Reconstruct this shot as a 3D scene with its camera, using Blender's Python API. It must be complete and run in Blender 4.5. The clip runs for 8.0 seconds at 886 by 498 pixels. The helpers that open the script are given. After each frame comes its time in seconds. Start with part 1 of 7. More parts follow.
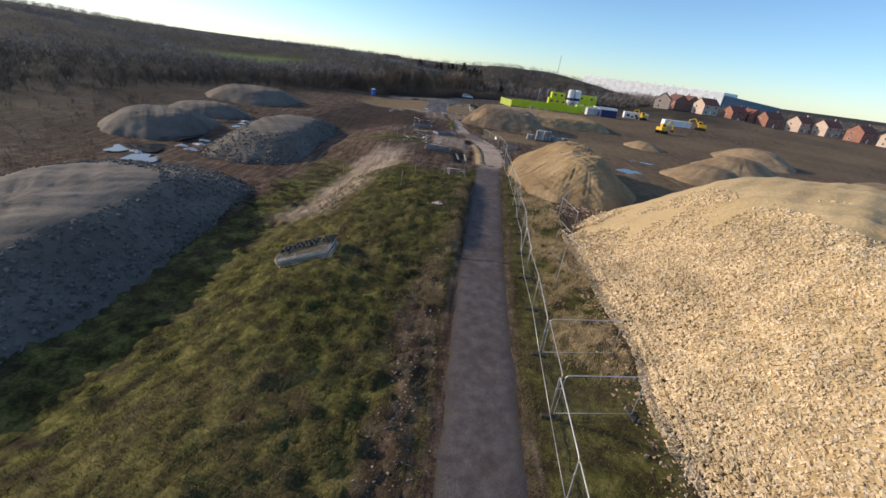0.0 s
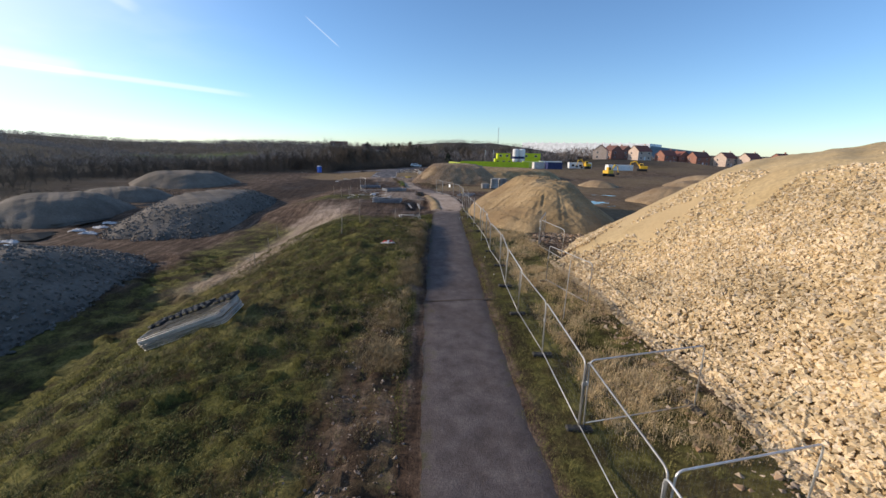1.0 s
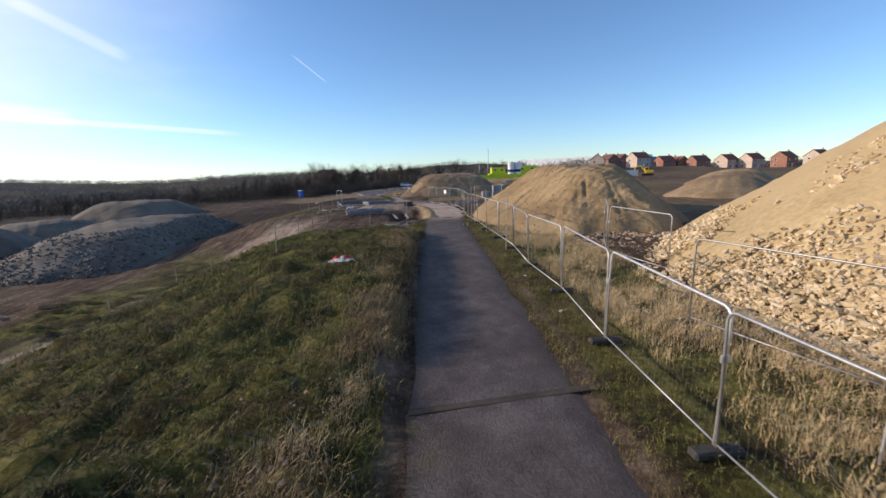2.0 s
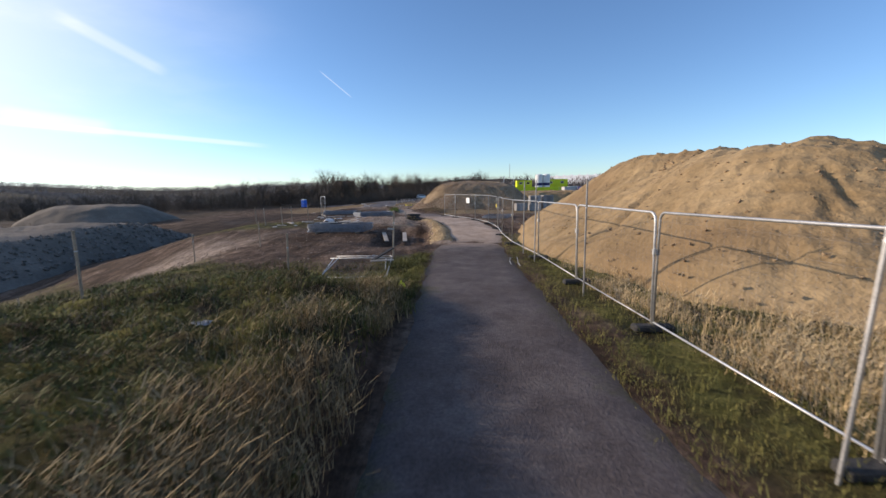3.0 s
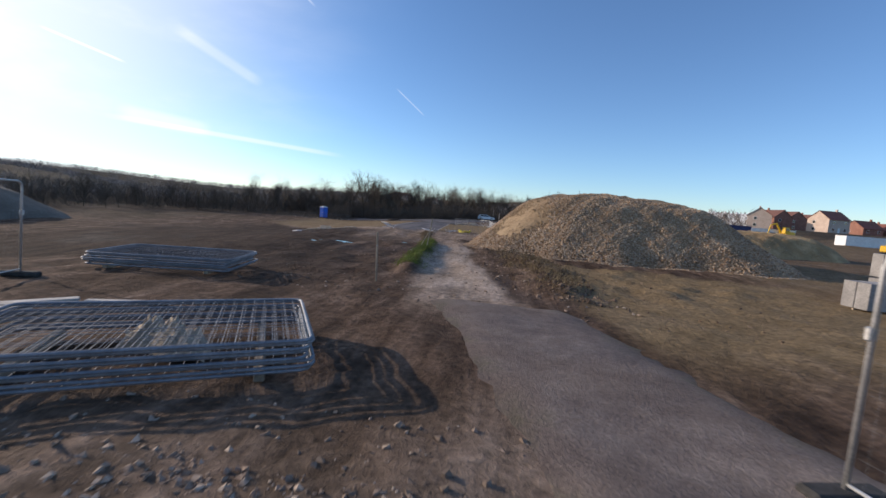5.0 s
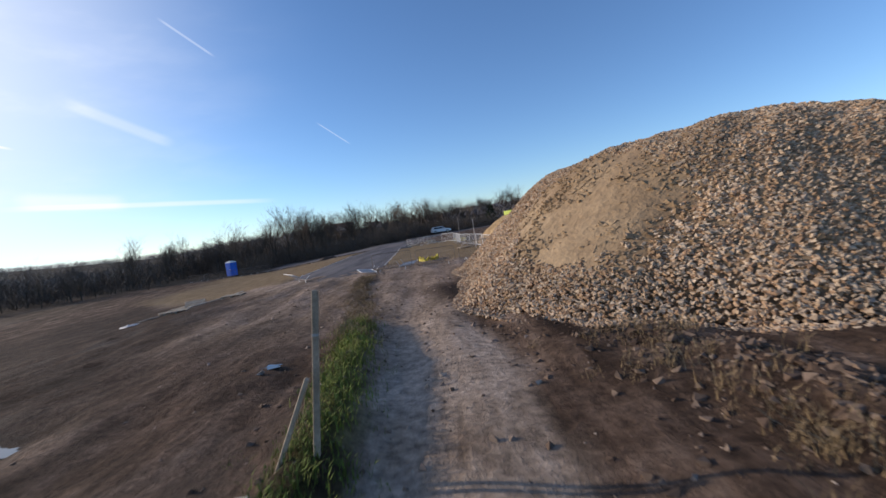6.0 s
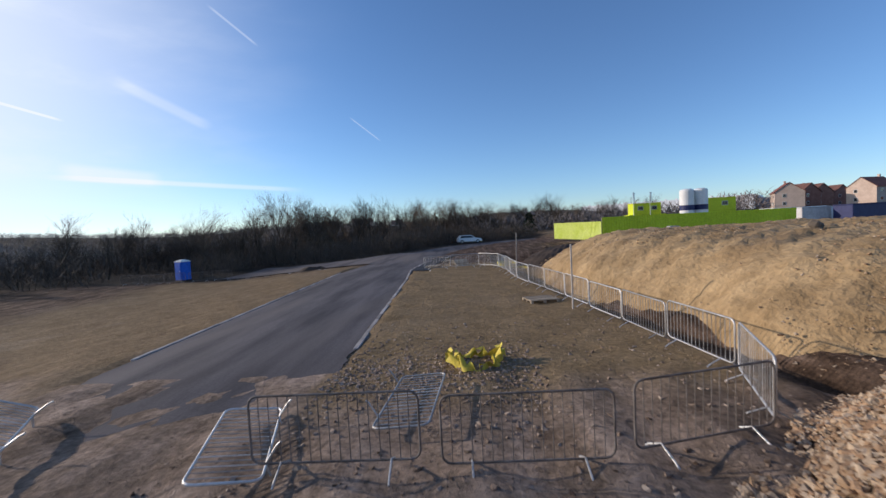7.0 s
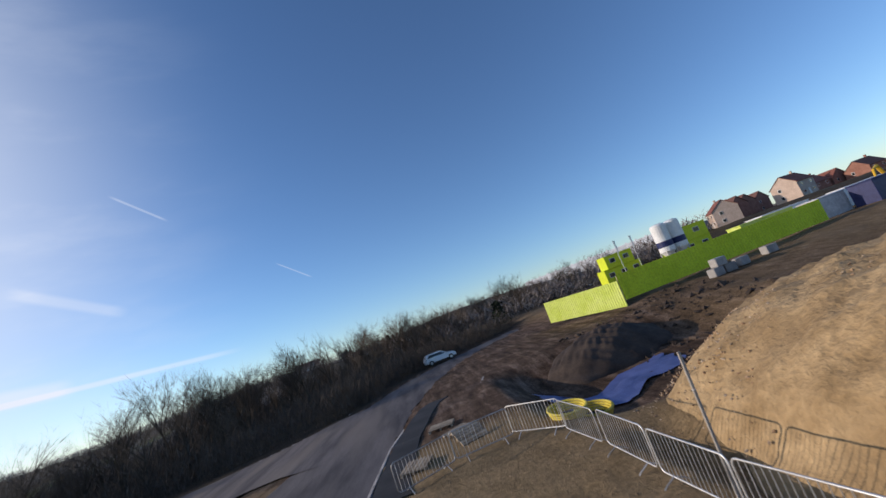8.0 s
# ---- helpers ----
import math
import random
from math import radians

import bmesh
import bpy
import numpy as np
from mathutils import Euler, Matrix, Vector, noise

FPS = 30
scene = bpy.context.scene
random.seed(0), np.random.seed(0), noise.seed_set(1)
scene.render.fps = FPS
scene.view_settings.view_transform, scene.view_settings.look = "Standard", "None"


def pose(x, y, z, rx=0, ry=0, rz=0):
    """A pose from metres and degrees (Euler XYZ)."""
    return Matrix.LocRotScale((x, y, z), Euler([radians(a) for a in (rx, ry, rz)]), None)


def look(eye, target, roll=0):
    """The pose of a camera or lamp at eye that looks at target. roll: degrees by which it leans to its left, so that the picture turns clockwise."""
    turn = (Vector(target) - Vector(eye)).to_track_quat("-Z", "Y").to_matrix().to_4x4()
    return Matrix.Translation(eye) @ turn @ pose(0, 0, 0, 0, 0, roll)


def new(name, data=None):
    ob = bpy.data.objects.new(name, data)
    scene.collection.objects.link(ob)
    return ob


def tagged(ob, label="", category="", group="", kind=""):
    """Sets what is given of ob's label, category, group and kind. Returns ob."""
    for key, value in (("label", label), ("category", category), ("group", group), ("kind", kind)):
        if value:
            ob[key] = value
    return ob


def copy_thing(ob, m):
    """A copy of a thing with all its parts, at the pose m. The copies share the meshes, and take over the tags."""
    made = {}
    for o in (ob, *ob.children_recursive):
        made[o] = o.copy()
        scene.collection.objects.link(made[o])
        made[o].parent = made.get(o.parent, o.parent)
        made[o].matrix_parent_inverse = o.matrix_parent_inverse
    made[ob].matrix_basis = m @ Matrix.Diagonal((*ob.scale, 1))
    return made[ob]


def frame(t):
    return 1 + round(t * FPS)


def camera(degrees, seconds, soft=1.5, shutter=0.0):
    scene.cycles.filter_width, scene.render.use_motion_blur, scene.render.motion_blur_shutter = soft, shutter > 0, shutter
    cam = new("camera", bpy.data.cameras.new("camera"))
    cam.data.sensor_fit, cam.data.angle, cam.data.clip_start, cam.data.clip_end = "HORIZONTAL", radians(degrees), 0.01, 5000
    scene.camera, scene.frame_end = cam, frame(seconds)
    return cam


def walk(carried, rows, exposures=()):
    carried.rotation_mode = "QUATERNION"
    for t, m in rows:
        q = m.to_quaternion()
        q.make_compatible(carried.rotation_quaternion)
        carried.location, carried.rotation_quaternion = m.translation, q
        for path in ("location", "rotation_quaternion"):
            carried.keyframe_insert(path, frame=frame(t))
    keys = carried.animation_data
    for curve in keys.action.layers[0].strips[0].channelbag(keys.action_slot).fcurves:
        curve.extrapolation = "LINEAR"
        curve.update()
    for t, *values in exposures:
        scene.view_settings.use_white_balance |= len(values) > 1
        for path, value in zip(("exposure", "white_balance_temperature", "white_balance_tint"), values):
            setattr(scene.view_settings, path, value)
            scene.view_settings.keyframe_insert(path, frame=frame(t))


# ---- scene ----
cam = camera(94.0, 8.0, shutter=0.055)
PATH = [
    (0, (-2.351, -4.398, 11.558), (-2.403, -2.572, 10.745), 7.6),
    (0.5, (-1.865, -2.15, 9.52), (-1.805, -0.221, 8.994), 4.5),
    (1, (-1.854, 2.144, 6.963), (-1.765, 4.087, 6.497), 1.3),
    (1.2, (-2.002, 4.121, 6.025), (-1.842, 6.069, 5.603), -2.5),
    (2.3, (-1.133, 18.736, 3.43), (-1.078, 20.705, 3.08), -0.8),
    (2.5, (-0.941, 22.011, 3.16), (-0.923, 23.977, 2.793), 0.2),
    (2.7, (-0.955, 25.138, 2.853), (-0.917, 27.116, 2.558), -0.3),
    (3, (-0.765, 29.715, 2.721), (-0.741, 31.695, 2.44), -0.9),
    (3.2, (-0.803, 33.171, 2.654), (-0.84, 35.15, 2.368), 2.0),
    (3.5, (-0.866, 38.662, 2.43), (-0.949, 40.641, 2.152), 3.6),
    (3.8, (-0.956, 43.985, 2.308), (-1.118, 45.961, 2.047), 2.8),
    (4, (-1.061, 47.746, 2.276), (-1.326, 49.713, 2.028), 5.0),
    (4.5, (-1.735, 57.04, 2.472), (-2.031, 58.998, 2.191), 6.4),
    (4.7, (-2.189, 60.384, 2.395), (-2.479, 62.346, 2.141), 7.0),
    (5.8, (-4.77, 79.214, 2.316), (-4.788, 81.209, 2.181), -8.1),
    (6, (-5.064, 83.135, 2.204), (-5.082, 85.131, 2.077), -8.0),
    (6.5, (-5.854, 92.77, 2.328), (-5.904, 94.768, 2.252), -5.9),
    (6.8, (-6.233, 97.911, 2.786), (-6.332, 99.906, 2.69), -3.5),
    (7, (-6.447, 101.379, 2.988), (-6.558, 103.373, 2.884), -2.9),
    (7.4, (-7.094, 107.659, 2.876), (-7.208, 109.654, 2.796), -2.0),
    (7.5, (-7.3, 109.27, 2.872), (-7.398, 111.267, 2.833), -3.1),
    (7.8, (-7.756, 114.671, 3.247), (-7.662, 116.656, 3.469), -11.9),
    (8, (-7.573, 118.520, 4.230), (-7.325, 120.474, 4.577), -20.1),
]
walk(cam, [(t, look(eye, target, roll)) for t, eye, target, roll in PATH],
     [(0.0, 0.25, 6450, 14), (1.0, 0.25, 6350, 14), (2.5, 0.27, 6400, 17), (4.5, 0.2, 6350, 17), (6.0, 0.1, 6150, 17), (7.0, -0.04, 6050, 17), (8.0, -0.15, 6150, 17)])

# ---------------------------------------------------------------- light
SUN_AZ, SUN_EL = radians(-78.0), radians(17.0)      # azimuth from +y towards +x
sun_dir = Vector((math.sin(SUN_AZ) * math.cos(SUN_EL), math.cos(SUN_AZ) * math.cos(SUN_EL), math.sin(SUN_EL)))
world = bpy.data.worlds.new("world")
scene.world = world
world.use_nodes = True
wn, wl = world.node_tree.nodes, world.node_tree.links
sky = wn.new("ShaderNodeTexSky")
sky.sky_type, sky.sun_disc = "NISHITA", False
sky.sun_elevation, sky.sun_rotation = SUN_EL, SUN_AZ
sky.air_density, sky.dust_density, sky.ozone_density = 0.9, 0.1, 3.5
SKY_STRENGTH = 0.15


def wmath(op, a, b=None, c=None):
    q = wn.new("ShaderNodeMath")
    q.operation = op
    for sock, v in zip(q.inputs, (a, b, c)):
        if v is None:
            continue
        if isinstance(v, (int, float)):
            sock.default_value = v
        else:
            wl.new(v, sock)
    return q.outputs[0]


def wdot(vec, fixed):
    q = wn.new("ShaderNodeVectorMath")
    q.operation = "DOT_PRODUCT"
    wl.new(vec, q.inputs[0])
    q.inputs[1].default_value = tuple(fixed)
    return q.outputs["Value"]


def wramp(v, a, b):
    q = wn.new("ShaderNodeMapRange")
    q.interpolation_type = "SMOOTHSTEP"
    wl.new(v, q.inputs[0])
    q.inputs[1].default_value, q.inputs[2].default_value = a, b
    return q.outputs[0]


# thin cirrus and vapour trails in the sky
way = wn.new("ShaderNodeTexCoord").outputs["Generated"]
near_sun = wdot(way, sun_dir)
flat_map = wn.new("ShaderNodeMapping")
flat_map.inputs["Rotation"].default_value = (0, 0, radians(28))
flat_map.inputs["Scale"].default_value = (1.2, 5.0, 9.0)
wl.new(way, flat_map.inputs["Vector"])
streak = wn.new("ShaderNodeTexNoise")
streak.inputs["Scale"].default_value, streak.inputs["Detail"].default_value, streak.inputs["Roughness"].default_value = 1.6, 6.0, 0.55
wl.new(flat_map.outputs[0], streak.inputs["Vector"])
veil = wmath("MULTIPLY", wramp(streak.outputs[0], 0.42, 0.75), wramp(near_sun, 0.45, 0.95))
haze = wmath("MULTIPLY", wmath("POWER", wramp(near_sun, 0.25, 1.0), 4.0), 0.95)
cloud = wmath("ADD", wmath("MULTIPLY", veil, 0.16), haze)
TRAILS = [((-0.25, 0.933, 0.26), (-0.183, 0.961, 0.205), 0.0018, 0.3), ((-0.463, 0.77, 0.439), (-0.397, 0.835, 0.382), 0.003, 0.25),
          ((-0.76, 0.603, 0.244), (-0.685, 0.695, 0.217), 0.003, 0.5), ((-0.622, 0.724, 0.297), (-0.504, 0.834, 0.225), 0.014, 0.2),
          ((-0.733, 0.67, 0.122), (-0.351, 0.931, 0.1), 0.007, 0.4), ((-0.712, 0.69, 0.134), (-0.589, 0.799, 0.12), 0.02, 0.3)]
for a, b, width, bright in TRAILS:
    a, b = Vector(a).normalized(), Vector(b).normalized()
    mid, across = (a + b).normalized(), a.cross(b).normalized()
    side = wramp(wmath("ABSOLUTE", wdot(way, across)), width, width * 0.25)
    along = wramp(wdot(way, mid), mid.dot(a), mid.dot(a) * 0.35 + 0.65)
    grain = wmath("MULTIPLY_ADD", streak.outputs[0], 0.6, 0.7)
    cloud = wmath("ADD", cloud, wmath("MULTIPLY", wmath("MULTIPLY", wmath("MULTIPLY", side, along), grain), bright))
mixer = wn.new("ShaderNodeMix")
mixer.data_type = "RGBA"
wl.new(wmath("MINIMUM", cloud, 1.0), mixer.inputs[0])
clear = wn.new("ShaderNodeMix")
clear.data_type, clear.blend_type = "RGBA", "MULTIPLY"
clear.inputs[0].default_value = 1.0
wl.new(sky.outputs[0], clear.inputs[6])
clear.inputs[7].default_value = (0.93, 1.02, 1.05, 1.0)
wl.new(clear.outputs[2], mixer.inputs[6])
mixer.inputs[7].default_value = (6.1, 6.5, 6.75, 1.0)
wl.new(mixer.outputs[2], wn["Background"].inputs[0])
wn["Background"].inputs[1].default_value = SKY_STRENGTH

lamp = bpy.data.lights.new("sun", "SUN")
lamp.energy, lamp.angle, lamp.color = 3.8, radians(0.6), (1.0, 0.86, 0.67)
sun = new("sun", lamp)
sun.rotation_mode = "QUATERNION"
sun.rotation_quaternion = sun_dir.to_track_quat("Z", "Y")

# ---------------------------------------------------------------- materials


def rgb(c):
    return (c[0], c[1], c[2], 1.0)


def base_mat(name):
    m = bpy.data.materials.new(name)
    m.use_nodes = True
    return m, m.node_tree.nodes, m.node_tree.links, m.node_tree.nodes["Principled BSDF"]


def noise_node(n, l, scale, detail=5.0, rough=0.6, vec=None):
    t = n.new("ShaderNodeTexNoise")
    t.inputs["Scale"].default_value, t.inputs["Detail"].default_value, t.inputs["Roughness"].default_value = scale, detail, rough
    if vec is not None:
        l.new(vec, t.inputs["Vector"])
    return t


def ramp_node(n, l, src, stops):
    r = n.new("ShaderNodeValToRGB")
    e = r.color_ramp.elements
    while len(e) < len(stops):
        e.new(0.5)
    for k, (p, c) in enumerate(stops):
        e[k].position, e[k].color = p, rgb(c)
    l.new(src, r.inputs[0])
    return r


def mix_node(n, l, fac, a, b, mode="MIX"):
    x = n.new("ShaderNodeMix")
    x.data_type, x.blend_type = "RGBA", mode
    for sock, v in ((x.inputs[0], fac), (x.inputs[6], a), (x.inputs[7], b)):
        if isinstance(v, (int, float)):
            sock.default_value = v
        elif isinstance(v, tuple):
            sock.default_value = rgb(v)
        else:
            l.new(v, sock)
    return x.outputs[2]


def mat(name, c1, c2, scale=3.0, rough=0.85, metal=0.0, bump=0.3, dist=0.02, fine=12.0, dirt=None, per=None, spec=0.3, stretch=None):
    """Two colours broken by a coarse and a fine noise, with fine relief."""
    m, n, l, b = base_mat(name)
    pos = n.new("ShaderNodeNewGeometry").outputs["Position"]
    if stretch:
        mp = n.new("ShaderNodeMapping")
        mp.inputs["Scale"].default_value = stretch
        l.new(pos, mp.inputs["Vector"])
        wide = mp.outputs[0]
    else:
        wide = pos
    coarse = noise_node(n, l, scale, 6, 0.62, wide)
    small = noise_node(n, l, scale * fine, 4, 0.6, pos)
    col = ramp_node(n, l, coarse.outputs[0], [(0.36, c1), (0.64, c2)]).outputs[0]
    grain = ramp_node(n, l, small.outputs[0], [(0.3, (0.72, 0.72, 0.72)), (0.7, (1.22, 1.22, 1.22))]).outputs[0]
    col = mix_node(n, l, 0.75, col, grain, "MULTIPLY")
    if dirt:
        spots = ramp_node(n, l, noise_node(n, l, scale * 0.35, 3, 0.5, wide).outputs[0], [(0.5, (0, 0, 0)), (0.68, (1, 1, 1))]).outputs[0]
        col = mix_node(n, l, spots, col, dirt)
    if per:
        info = n.new("ShaderNodeNewGeometry").outputs["Random Per Island"] if per == "island" else n.new("ShaderNodeObjectInfo").outputs["Random"]
        shade = ramp_node(n, l, info, [(0.0, (0.62, 0.6, 0.58)), (1.0, (1.25, 1.23, 1.21))]).outputs[0]
        col = mix_node(n, l, 1.0, col, shade, "MULTIPLY")
    l.new(col, b.inputs["Base Color"])
    b.inputs["Roughness"].default_value, b.inputs["Metallic"].default_value = rough, metal
    b.inputs["Specular IOR Level"].default_value = spec
    if bump:
        bp = n.new("ShaderNodeBump")
        bp.inputs["Strength"].default_value, bp.inputs["Distance"].default_value = bump, dist
        l.new(small.outputs[0], bp.inputs["Height"])
        l.new(bp.outputs[0], b.inputs["Normal"])
    return m


def stone_mat(name, colours, rough=0.92, spread=(0.78, 1.18)):
    """Broken stone: each piece takes one of several colours, with dusty grain."""
    m, n, l, b = base_mat(name)
    geo = n.new("ShaderNodeNewGeometry")
    pick = n.new("ShaderNodeValToRGB")
    pick.color_ramp.interpolation = "CONSTANT"
    e = pick.color_ramp.elements
    while len(e) < len(colours):
        e.new(0.5)
    for k, c in enumerate(colours):
        e[k].position, e[k].color = k / len(colours), rgb(c)
    l.new(geo.outputs["Random Per Island"], pick.inputs[0])
    wide, fine = noise_node(n, l, 0.45, 4, 0.6, geo.outputs["Position"]), noise_node(n, l, 26.0, 5, 0.65, geo.outputs["Position"])
    shade = ramp_node(n, l, wide.outputs[0], [(0.35, (spread[0],) * 3), (0.65, (spread[1],) * 3)]).outputs[0]
    col = mix_node(n, l, 1.0, pick.outputs[0], shade, "MULTIPLY")
    dust = ramp_node(n, l, fine.outputs[0], [(0.35, (0.8, 0.79, 0.78)), (0.7, (1.18, 1.17, 1.15))]).outputs[0]
    l.new(mix_node(n, l, 0.8, col, dust, "MULTIPLY"), b.inputs["Base Color"])
    b.inputs["Roughness"].default_value, b.inputs["Specular IOR Level"].default_value = rough, 0.2
    bp = n.new("ShaderNodeBump")
    bp.inputs["Strength"].default_value, bp.inputs["Distance"].default_value = 0.4, 0.01
    l.new(fine.outputs[0], bp.inputs["Height"])
    l.new(bp.outputs[0], b.inputs["Normal"])
    return m


